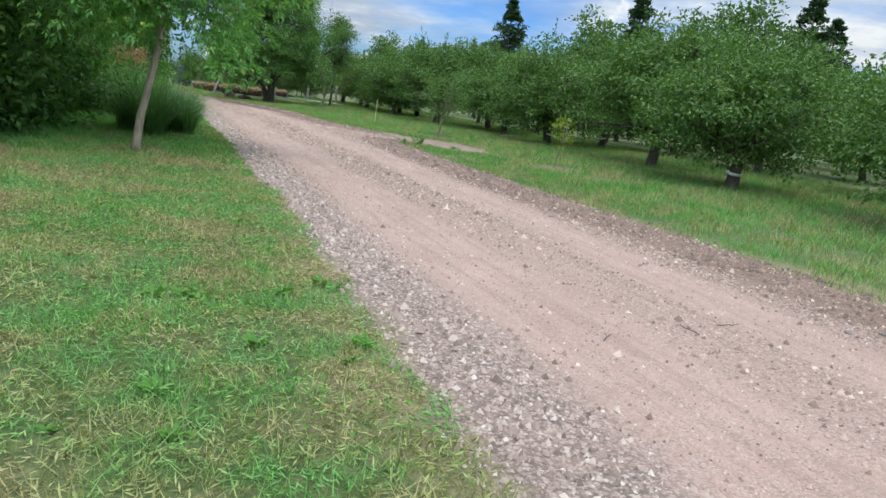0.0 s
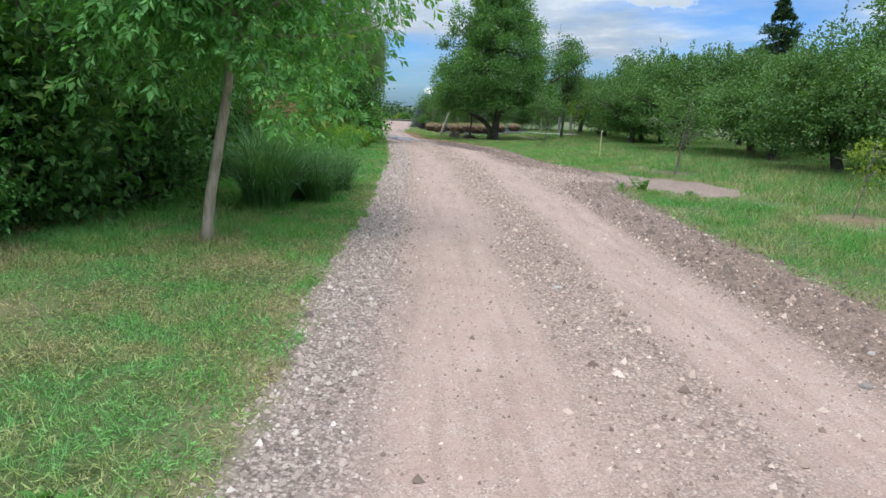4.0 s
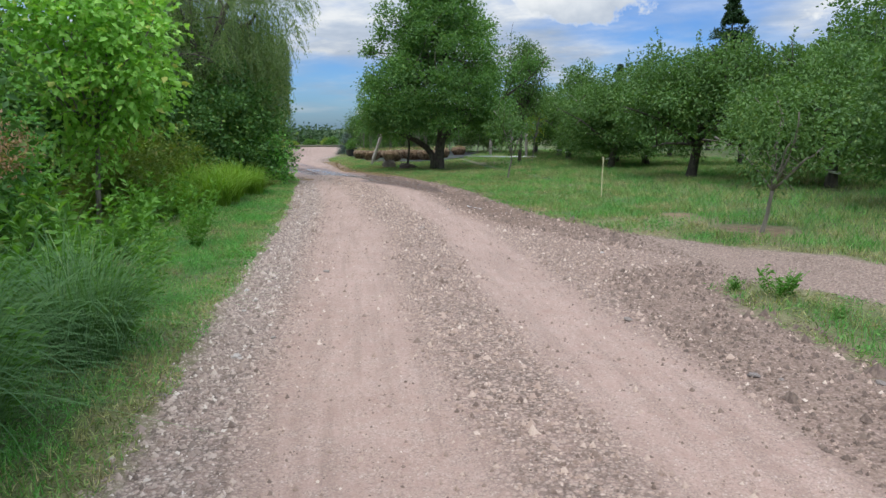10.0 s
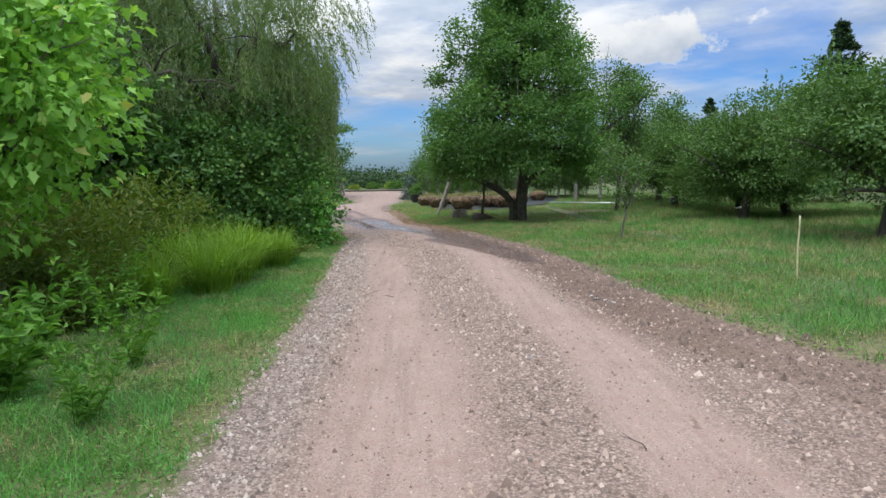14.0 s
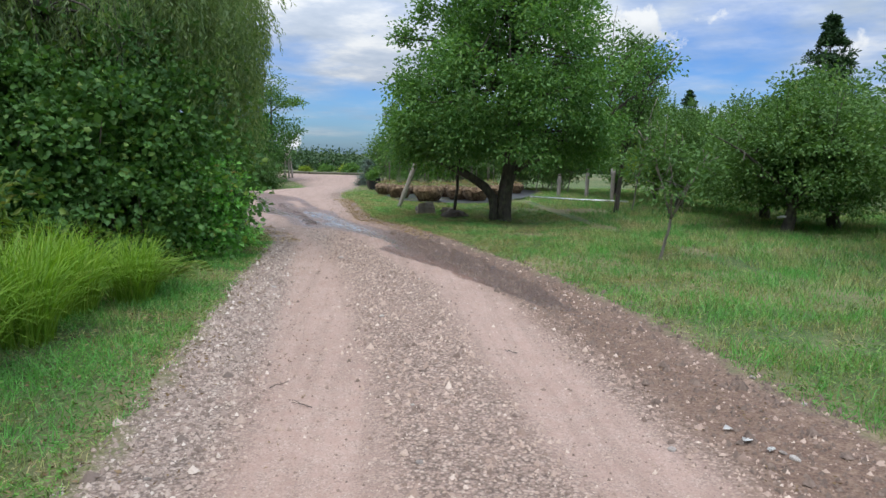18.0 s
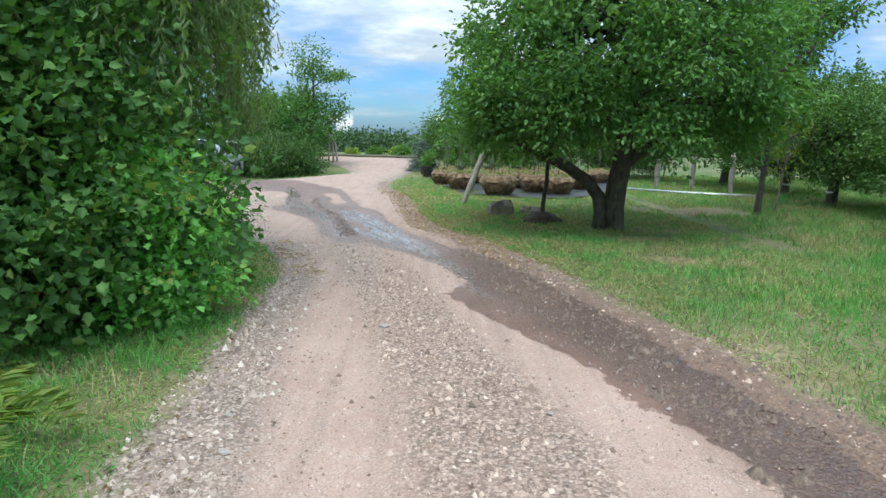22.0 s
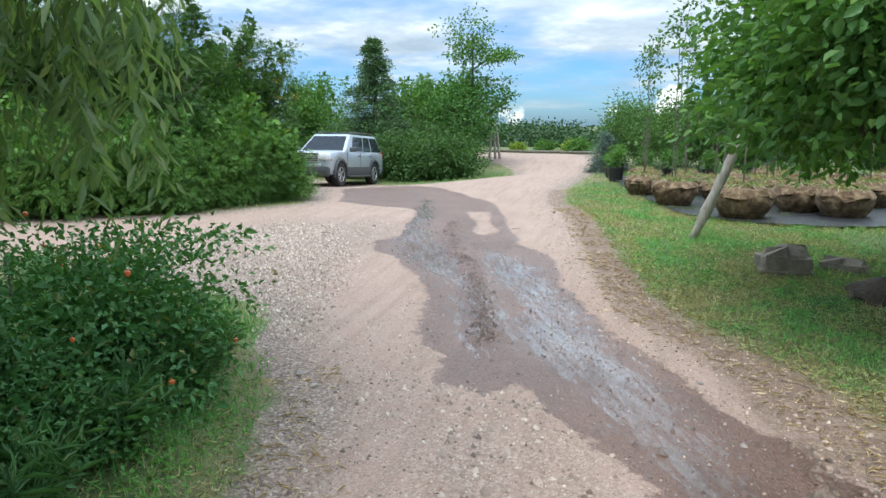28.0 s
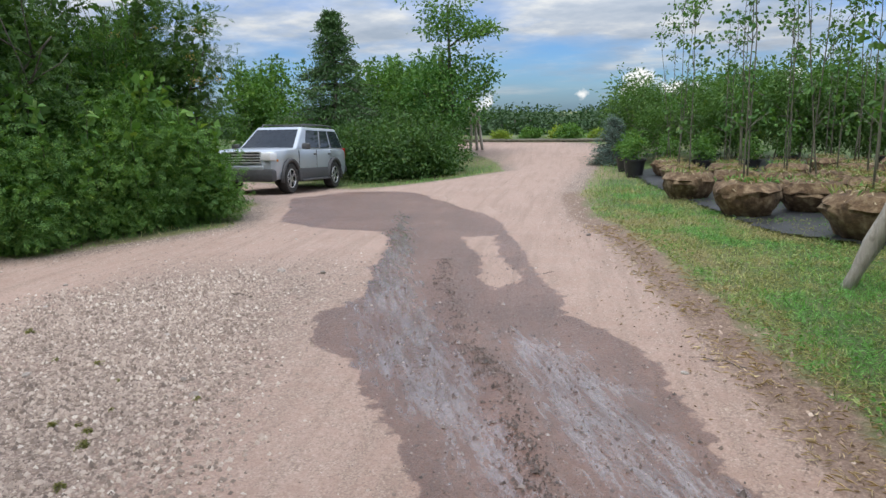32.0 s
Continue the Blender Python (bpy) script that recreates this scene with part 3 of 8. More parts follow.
def ground_material():
    n = Nodes("ground")
    sd, wsd, wat = n.attr("road_edge"), n.attr("wet_edge"), n.attr("water_edge")
    dirt, lane, shade_dry = n.attr("dirt"), n.attr("lane"), n.attr("dry")
    p = n.pos
    n1, n2, n3 = n.noise(p, 1.3, 5), n.noise(p, 7, 5, 0.6), n.noise(p, 45, 4, 0.6)
    # soil and thatch under the grass
    g = n.ramp(n.mix(0.5, n2, n3), (0.34, (0.035, 0.07, 0.018)), (0.5, (0.07, 0.115, 0.032)), (0.64, (0.16, 0.16, 0.075)))
    gd = n.ramp(n.mix(0.5, n2, n3), (0.34, (0.12, 0.1, 0.05)), (0.52, (0.24, 0.2, 0.11)), (0.66, (0.36, 0.29, 0.18)))
    g = n.mix(shade_dry, g, gd)
    far = n.noise(p, 0.06, 3)
    g = n.mix(n.ramp(far, (0.35, 0.0), (0.65, 0.3)), g, (0.1, 0.16, 0.045))
    # crushed stone and packed dust
    cell, d1 = n.cells(p, 34, "F1", "Color"), n.cells(p, 34)
    cell2, d2 = n.cells(p, 80, "F1", "Color"), n.cells(p, 80)
    drag = n.noise(n.stretch(n.turn(p, -24.2), (7.0, 0.35, 1.0)), 1.0, 5, 0.6)
    dust = n.ramp(n.mix(0.4, n2, n1), (0.32, (0.339, 0.225, 0.183)), (0.5, (0.436, 0.302, 0.251)), (0.68, (0.529, 0.383, 0.326)))
    dust = n.mix(n.ramp(drag, (0.4, 0.42), (0.52, 0.0)), dust, (0.258, 0.181, 0.147))
    stone = n.ramp(cell, (0.0, (0.154, 0.116, 0.0963)), (0.4, (0.325, 0.252, 0.214)), (0.8, (0.462, 0.376, 0.321)), (1.0, (0.616, 0.534, 0.471)))
    # shade in the gaps between stones is painted in as a dark colour
    stone = n.mix(n.ramp(d1, (0.35, 0.0), (0.7, 0.85)), stone, (0.085, 0.062, 0.052))
    stone = n.mix(n.beyond(2.3), stone, n.mix(1.0, stone, (1.04, 0.965, 0.92), "MULTIPLY"))
    fine = n.ramp(cell2, (0.0, (0.15, 0.11, 0.088)), (0.45, (0.35, 0.264, 0.211)), (0.8, (0.49, 0.392, 0.325)), (1.0, (0.7, 0.615, 0.54)))
    # the same painted gap shade round the fine chips
    fine = n.mix(n.ramp(d2, (0.35, 0.0), (0.75, 0.8)), fine, (0.1, 0.072, 0.058))
    dust = n.mix(n.ramp(n.mix(0.5, n3, n2), (0.42, 0.12), (0.6, 0.6)), dust, fine)
    stony = n.calc("SUBTRACT", 1.0, lane)
    stony = n.calc("MULTIPLY", stony, n.ramp(n.mix(0.5, n2, n1), (0.34, 0.45), (0.54, 1.0)))
    r = n.mix(stony, dust, n.mix(n.ramp(n3, (0.45, 0.0), (0.6, 0.7)), stone, fine))
    # loose brown earth beside the road
    earth = n.ramp(n.mix(0.5, n2, n3), (0.32, (0.08, 0.05, 0.037)), (0.48, (0.175, 0.115, 0.085)), (0.6, (0.28, 0.2, 0.15)), (0.72, (0.4, 0.31, 0.24)))
    earth = n.mix(n.ramp(d1, (0.1, 0.55), (0.22, 0.0)), earth, stone)
    r = n.mix(n.calc("MULTIPLY", dirt, n.ramp(n2, (0.36, 0.3), (0.5, 1.0)), True), r, earth)
    r = n.mix(n.calc("MULTIPLY", n.attr("damp"), n.ramp(n2, (0.4, 1.0), (0.62, 0.5)), True), r, n.mix(1.0, r, (0.8, 0.74, 0.7), "MULTIPLY"))
    # the ragged edge between stone and turf
    jag = n.calc("ADD", n.calc("MULTIPLY", n.calc("SUBTRACT", n1, 0.5), 0.5), n.calc("MULTIPLY", n.calc("SUBTRACT", n2, 0.5), 0.45))
    e = n.calc("ADD", n.calc("MULTIPLY", n.calc("ADD", sd, jag), 5.0), 0.5, True)
    c = n.mix(e, g, r)
    bare = n.calc("ADD", n.calc("MULTIPLY", n.calc("ADD", n.attr("bare"), n.calc("SUBTRACT", jag, 0.45)), 3.0), 0.2, True)
    c = n.mix(bare, c, n.ramp(n.mix(0.5, n2, n3), (0.34, (0.1, 0.065, 0.04)), (0.5, (0.2, 0.14, 0.08)), (0.66, (0.34, 0.26, 0.15))))
    # wet ground darkens
    jw = n.calc("ADD", n.calc("MULTIPLY", n.calc("SUBTRACT", n1, 0.5), 0.42), n.calc("MULTIPLY", n.calc("SUBTRACT", n2, 0.5), 0.36))
    w = n.calc("ADD", n.calc("MULTIPLY", n.calc("ADD", wsd, jw), 30.0), 0.5, True)
    soak = n.mix(n.ramp(n.mix(0.5, n1, n3), (0.42, 0.0), (0.58, 1.0)), (0.33, 0.232, 0.19), (0.48, 0.353, 0.3))
    c = n.mix(w, c, n.mix(1.0, c, soak, "MULTIPLY"))
    flow = n.noise(n.stretch(n.turn(p, 45.0), (1.0, 5.0, 1.0)), 3.2, 4, 0.6, 0.5)
    jo = n.calc("ADD", n.calc("MULTIPLY", n.calc("SUBTRACT", flow, 0.5), 1.0), n.calc("ADD", n.calc("MULTIPLY", n.calc("SUBTRACT", n3, 0.5), 0.7), n.calc("MULTIPLY", n.calc("SUBTRACT", n2, 0.5), 0.25)))
    o = n.calc("ADD", n.calc("MULTIPLY", n.calc("ADD", wat, jo), 5.0), 0.3, True)
    o = n.calc("MULTIPLY", o, w)
    c = n.mix(o, c, n.mix(1.0, c, (0.86, 0.78, 0.74), "MULTIPLY"))
    rough = n.mix(w, 0.92, n.ramp(n3, (0.35, 0.28), (0.65, 0.6)))
    rough = n.mix(o, rough, n.ramp(n3, (0.4, 0.08), (0.7, 0.22)))
    h = n.calc("ADD", n.calc("MULTIPLY", n.calc("SUBTRACT", 1.0, d1), n.calc("MULTIPLY", stony, 1.0)), n.calc("MULTIPLY", n3, 0.6))
    h = n.calc("ADD", h, n.calc("MULTIPLY", n.calc("SUBTRACT", 1.0, d2), 0.35))
    h = n.mix(w, h, n.calc("MULTIPLY", h, 0.75))
    dry_normal = n.bump(h, 0.75, 0.02)
    # ripples of the thin running water
    ripple = n.noise(n.stretch(n.turn(p, 45.0), (14.0, 40.0, 14.0)), 1.0, 5, 0.65, 0.8)
    film = n.bump(ripple, 0.8, 0.014)
    vm = n.nt.nodes.new("ShaderNodeMix")
    vm.data_type = "VECTOR"
    n.put(vm.inputs[0], n.calc("MULTIPLY", o, 0.85))
    n.put(vm.inputs[4], dry_normal)
    n.put(vm.inputs[5], film)
    # the film is thicker in long streaks
    streak = n.noise(n.stretch(n.turn(p, 45.0), (0.9, 7.0, 1.0)), 1.6, 5, 0.6, 0.6)
    n.put(n.bsdf.inputs["Coat Weight"], n.calc("MULTIPLY", o, n.ramp(streak, (0.38, 0.12), (0.6, 1.0))))
    n.put(n.bsdf.inputs["Coat Roughness"], 0.06)
    n.put(n.bsdf.inputs["Coat IOR"], 2.3)
    n.put(n.bsdf.inputs["Coat Normal"], film)
    return n.done(c, rough, 0.0, vm.outputs[1], n.mix(w, 0.4, 0.9))


def spread(lo, hi, step, reach, grow=1.3):
    """Even steps between lo and hi, then ever wider ones out to reach."""
    core = list(np.arange(lo, hi + 1e-6, step))
    s, a, b = step, [lo], [core[-1]]
    while b[-1] < reach:
        s *= grow
        a.append(a[-1] - s)
        b.append(b[-1] + s)
    return np.array(a[:0:-1] + core + b[1:])


def build_ground():
    us, vs = spread(-2, 60, 0.12, 2500), spread(-9, 8.5, 0.1, 2500)
    U, V = np.meshgrid(us, vs, indexing="ij")
    x, y = (-SU * U + CU * V).ravel(), (CU * U + SU * V).ravel()
    sd = signed(x, y, ROAD)
    z = ground_z(x, y, sd)
    u, v = along_across(x, y)
    lanes = lanes_at(u, v)
    end = ease(u, 36, 42) * (1 - np.exp(-((v + 2.3) / 1.5) ** 4) * (1 - ease(u, 47.5, 50)))
    lane = np.maximum(lanes, end * 0.85) * ease(sd, 0.2, 0.7)
    rim = line_distance(x, y, RIGHT_EDGE, False)
    slim = 1 - 0.62 * ease(u, 38, 43)
    dirt = (1 - ease(rim / slim, 0.7 + 0.5 * rough2(x, y, 1.3, 15), 1.25)) * ease(sd, -0.3, 0.05)
    apron = ease(v, 5.5, 5.95) * (1 - ease(u, 34, 38)) * ease(u, 9, 13)
    dirt = dirt * (1 - 0.85 * ease(v, 7.0, 7.7) * (1 - ease(u, 24, 26)) * ease(y, 19.6, 20.4))
    dirt = np.maximum(dirt, apron * (0.1 + 0.5 * rough2(x, y, 0.9, 16)) * ease(sd, -0.1, 0.1))
    dirt = dirt * (1 - 0.45 * ease(u, 13, 15) * (1 - ease(u, 22, 25)))
    damp = np.exp(-np.abs((v - np.interp(u, [24, 28.5, 33, 36], [6.05, 5.75, 5.45, 5.0]) + 0.5 * (rough2(x, y, 0.8, 18) - 0.5)) / 0.5) ** 4) * ease(u, 23.5, 27.5) * (1 - ease(u, 36, 40))
    dirt = np.maximum(dirt, damp)
    dry = ease(rough2(x, y, 1.7, 44), 0.5, 0.75) * 0.8 + 0.7 * np.exp(-((sd + 0.15) / 0.3) ** 2)
    dry = np.maximum(dry, ease(1.9 - np.hypot((x + 10.2) / 1.6, y - 47.0), 0, 1) * 0.9)
    dry = np.maximum(dry, ease(1.2 - np.hypot(x - 2.6, y - 17.6), 0, 0.8) * 0.8)
    dry = np.maximum(dry, ease(1.3 - np.hypot(x + 0.5, y - 24.4), 0, 0.8) * 0.8)
    bare = np.zeros(len(x))
    for bx, by, br in ((-0.75, 24.9, 0.95), (2.7, 17.9, 0.9), (3.6, 16.4, 0.7), (-1.9, 26.8, 0.55), (-9.6, 46.6, 1.1), (-10.6, 41.2, 0.6), (-10.05, 38.9, 0.75), (-6.9, 36.4, 0.5), (-8.4, 37.2, 0.45), (-2.6, 28.2, 0.5)):
        bare = np.maximum(bare, 1.2 - np.hypot(x - bx, y - by) / br)
    wsd = np.minimum(signed(x, y, WET), -signed(x, y, DRY_SPOT))
    wat = np.full(len(x), -3.0)
    for pts in STREAMS:
        for (ax, ay, ah), (bx, by, bh) in zip(pts, pts[1:]):
            t = np.clip(((x - ax) * (bx - ax) + (y - ay) * (by - ay)) / ((bx - ax) ** 2 + (by - ay) ** 2), 0, 1)
            wat = np.maximum(wat, ah + (bh - ah) * t - np.hypot(x - ax - t * (bx - ax), y - ay - t * (by - ay)))
    nu, nv = len(us), len(vs)
    i = (np.arange(nu - 1)[:, None] * nv + np.arange(nv - 1)[None]).ravel()
    f = np.stack([i, i + nv, i + nv + 1, i + 1], 1)
    mid = lambda a: a[f].mean(1)
    wet_face = (mid(wsd) > 0.0) & (mid(wat) > 0.0)
    road_face = (mid(sd) > 0) & ~wet_face
    mat = ground_material()
    verts = np.stack([x, y, z], 1)
    for name, pick, label, cat in (("ground", ~road_face & ~wet_face, "green grass ground with dry straw patches reaching the horizon", "ground"), ("road", road_face, "pinkish grey gravel road with packed wheel lanes and loose stones", "road"),
                                   ("water", wet_face, "thin film of water running down the muddy gravel road", "water")):
        faces = f[pick]
        used, inv = np.unique(faces, return_inverse=True)
        me = raw_mesh(name, verts[used], inv.reshape(faces.shape), mat, True)
        for key, val in (("road_edge", np.clip(sd, -3, 3)), ("wet_edge", np.clip(wsd, -3, 3)), ("water_edge", wat), ("dirt", dirt), ("lane", lane), ("damp", damp), ("dry", np.clip(dry, 0, 1)), ("bare", np.clip(bare, 0, 1))):
            me.attributes.new(key, "FLOAT", "POINT").data.foreach_set("value", val[used].astype(np.float32))
        tagged(new(name, me), label, cat, "", "structure")


build_ground()
gz = lambda x, y: float(ground_z(np.array([x]), np.array([y]))[0])


def scatter(rng, n, u0, u1, v0, v1):
    u, v = rng.uniform(u0, u1, n), rng.uniform(v0, v1, n)
    return -SU * u + CU * v, CU * u + SU * v


def blades(rng, x, y, z, height, width, lean=0.45, simple=False):
    """Single grass blades: bent strips of three triangles."""
    n = len(x)
    a = rng.uniform(0, 2 * np.pi, n)
    h = height * rng.uniform(0.5, 1.3, n)
    if simple:
        b = rng.uniform(0, 2 * np.pi, n)
        k = rng.uniform(0.1, lean * 2, n) * h
        dx, dy = np.cos(a) * width * 0.6, np.sin(a) * width * 0.6
        P = np.stack([np.stack([x - dx, y - dy, z - 0.01], 1), np.stack([x + dx, y + dy, z - 0.01], 1), np.stack([x + np.cos(b) * k, y + np.sin(b) * k, z + h], 1)], 1).reshape(-1, 3)
        return P, np.arange(3 * n).reshape(-1, 3)
    b = rng.uniform(0, 2 * np.pi, n)
    k = rng.uniform(0.1, lean * 2, n) * h
    dx, dy = np.cos(a) * width / 2, np.sin(a) * width / 2
    ox, oy = np.cos(b) * k, np.sin(b) * k
    P = np.stack([np.stack([x - dx, y - dy, z - 0.01], 1), np.stack([x + dx, y + dy, z - 0.01], 1),
                  np.stack([x + ox * 0.35 + dx * 0.7, y + oy * 0.35 + dy * 0.7, z + h * 0.6], 1), np.stack([x + ox * 0.35 - dx * 0.7, y + oy * 0.35 - dy * 0.7, z + h * 0.6], 1),
                  np.stack([x + ox, y + oy, z + h], 1)], 1).reshape(-1, 3)
    f = (np.array([[0, 1, 2], [0, 2, 3], [3, 2, 4]])[None] + (np.arange(n) * 5)[:, None, None]).reshape(-1, 3)
    return P, f

# ---- plants: how each kind grows ----


def skin(rng, n, centre, radii, hollow, gap, seed, floor):
    """Places near the skin of one uneven dome, with gaps."""
    c, r = np.array(centre, float), np.array(radii, float)
    got = []
    while len(got) < n:
        d = unit(rng.normal(size=(n * 2 + 8, 3)))
        lump = np.array([noise.fractal(Vector(q * 1.7 + seed), 0.8, 2.1, 3) for q in d])
        keep = np.array([noise.noise(Vector(q * 3.1 - seed)) for q in d]) > 0.08 - gap * 0.4
        rad = rng.uniform(hollow, 1.0, len(d)) ** 0.6 * (1 + 0.25 * lump)
        p = c + d * r * rad[:, None]
        got += [q for q, k in zip(p, keep) if k and q[2] > floor]
        floor -= 0.02
    return got[:n]


def dome_clusters(rng, n, centre, radii, hollow=0.55, gap=0.42, seed=0.0, floor=0.0, lobes=9):
    """Places of leaf clusters: a dome broken up into many smaller lobes."""
    c, r = np.array(centre, float), np.array(radii, float)
    got = skin(rng, n // 4, c, r * 0.8, hollow, gap, seed, floor)
    for k in range(lobes):
        d = unit(rng.normal(size=3))
        at = c + d * r * rng.uniform(0.45, 0.72)
        at[2] = max(at[2], floor + 0.2 * r[2])
        got += skin(rng, (n - n // 4) // lobes, at, r * rng.uniform(0.36, 0.58), hollow, gap, seed + k * 3.3, floor)
    return np.array(got)


def foliage(rng, clusters, per, radius, length, width, shape="oval", droop=0.25, centre=None, fold=0.25):
    """Leaves in tufts round cluster places."""
    n = len(clusters) * per
    c = np.repeat(clusters, per, axis=0)
    off = rng.normal(size=(n, 3)) * radius * 0.62 * np.array([1, 1, 0.5])
    at = c + off
    out = off if centre is None else unit(off) + 0.6 * unit(at - np.array(centre))
    along = unit(out) + rng.normal(size=(n, 3)) * 0.6 + np.array([0, 0, -droop])
    return leaves(rng, at, along, length, width, fold, shape)


def bent(rng, a, b, n=6, wobble=0.08, sag=0.0):
    """A crooked line from a to b."""
    t = np.linspace(0, 1, n)[:, None]
    a, b = np.asarray(a, float), np.asarray(b, float)
    p = a + (b - a) * t
    w = np.cumsum(rng.normal(size=(n, 3)), axis=0) * wobble * np.linalg.norm(b - a) / n
    p = p + w * t
    p[:, 2] += sag * np.sin(t[:, 0] * np.pi)
    return p


def limbs(rng, forks, targets, r0, twigs=3, wobble=0.2, sag=0.15, thin=0.012):
    """Limbs from fork places to targets, each with twigs."""
    out = []
    for i, t in enumerate(targets):
        f = forks[i % len(forks)]
        p = bent(rng, f, t, 7, wobble, sag * rng.uniform(-0.3, 1))
        out.append(tube(p, np.linspace(r0 * rng.uniform(0.7, 1), thin, 7), 6))
        for k in range(twigs):
            s = p[rng.integers(2, 6)]
            e = s + (unit(rng.normal(size=3)) + np.array([0, 0, 0.35])) * rng.uniform(0.35, 0.9) * np.linalg.norm(t - f) * 0.45
            out.append(tube(bent(rng, s, e, 4, 0.15), np.linspace(r0 * 0.35, thin * 0.5, 4), 5))
    return out


def sprouts(rng, cl, n, length, leaf, width):
    """Upright leafy shoots that stand out of a crown."""
    top = cl[cl[:, 2] > np.percentile(cl[:, 2], 55)]
    wood, at, al = [], [], []
    for k in range(n):
        a = top[rng.integers(len(top))]
        e = a + np.array([rng.normal() * 0.16, rng.normal() * 0.16, 1.0]) * length * rng.uniform(0.5, 1.2)
        wood.append(tube(bent(rng, a, e, 4, 0.1), np.linspace(0.007, 0.003, 4), 4))
        m = int(length * 22) + 5
        at.append(a + (e - a) * rng.uniform(0.0, 1.05, (m, 1)) + rng.normal(size=(m, 3)) * 0.02)
        al.append(rng.normal(size=(m, 3)) + np.array([0, 0, 0.6]))
    return wood, leaves(rng, np.concatenate(at), np.concatenate(al), leaf, width)


def make_tree(name, seed, label, category, group="", height=4.0, crown_z=2.4, spread=2.1, rise=1.6, trunk_h=1.0, trunk_r=0.12, lean=(0.15, 0.0), n_limbs=9, clusters=330, per=24,
              tuft=0.26, leaf=(0.1, 0.055), shape="oval", leafmat=None, barkmat=None, gap=0.35, hollow=0.45, stems=1, floor=0.5, fold=0.25, droop=0.25, guard=False, shoots=0, lobes=9, core=0):
    """A broadleaf tree: trunk with limbs, crown of leaf tufts."""
    rng = np.random.default_rng(seed)
    ob = thing(name, 0, 0, 0, label, category, group)
    wood, forks = [], []
    for s in range(stems):
        a = s * 2.4 + 0.4
        foot = np.array([math.cos(a), math.sin(a), 0]) * (trunk_r * 0.9 if stems > 1 else 0)
        top = foot + np.array([lean[0] + (0.45 * trunk_h * math.cos(a) if stems > 1 else 0), lean[1] + (0.45 * trunk_h * math.sin(a) if stems > 1 else 0), trunk_h])
        p = bent(rng, foot - np.array([0, 0, 0.12]), top, 8, 0.10)
        r = trunk_r * np.array([1.5, 1.12, 1.0, 0.95, 0.9, 0.87, 0.85, 0.84])
        wood.append(tube(p, r, 10))
        forks.append(p[-1])
    c = np.array([lean[0], lean[1], crown_z])
    cl = dome_clusters(rng, clusters, c, (spread, spread, rise), hollow, gap, seed * 1.37, floor, lobes)
    ends = cl[rng.choice(len(cl), n_limbs, replace=False)]
    wood += limbs(rng, forks, ends, trunk_r * 0.6)
    if stems == 1 and trunk_h > 1.6:
        wood.append(tube(bent(rng, forks[0], c + np.array([0, 0, rise * 0.8]), 8, 0.1), np.linspace(trunk_r * 0.82, 0.015, 8), 8))
    green = [foliage(rng, cl, per, tuft, leaf[0], leaf[1], shape, droop, c, fold)]
    if core:
        inner = c + (cl - c) * rng.uniform(0.2, 0.68, (len(cl), 1))
        inner[:, 2] = np.maximum(inner[:, 2], floor + 0.25)
        green.append(foliage(rng, inner, core, tuft * 1.1, min(leaf[0] * 2.0, 0.2), min(leaf[0] * 1.5, 0.12), "oval", droop, c, fold))
    if shoots:
        w, g = sprouts(rng, cl, shoots, 0.2 * rise + 0.3, leaf[0], leaf[1])
        part_of("new_growth", raw_mesh("new_growth", *merge(w), barkmat or BARK_DARK, True), ob, "thin upright shoots", "stuff")
        green.append(g)
    part_of("trunk", raw_mesh("trunk", *merge(wood), barkmat or BARK_DARK, True), ob)
    part_of("crown", raw_mesh("crown", *merge(green), leafmat or LEAF_APPLE), ob)
    if guard:
        part_of("trunk_band", raw_mesh("trunk_band", *tube([(0.02, 0, 0.42), (0.03, 0, 0.47)], [trunk_r * 1.2, trunk_r * 1.2], 12), WHITE_PLASTIC), ob, "white plastic trunk band")
    return ob


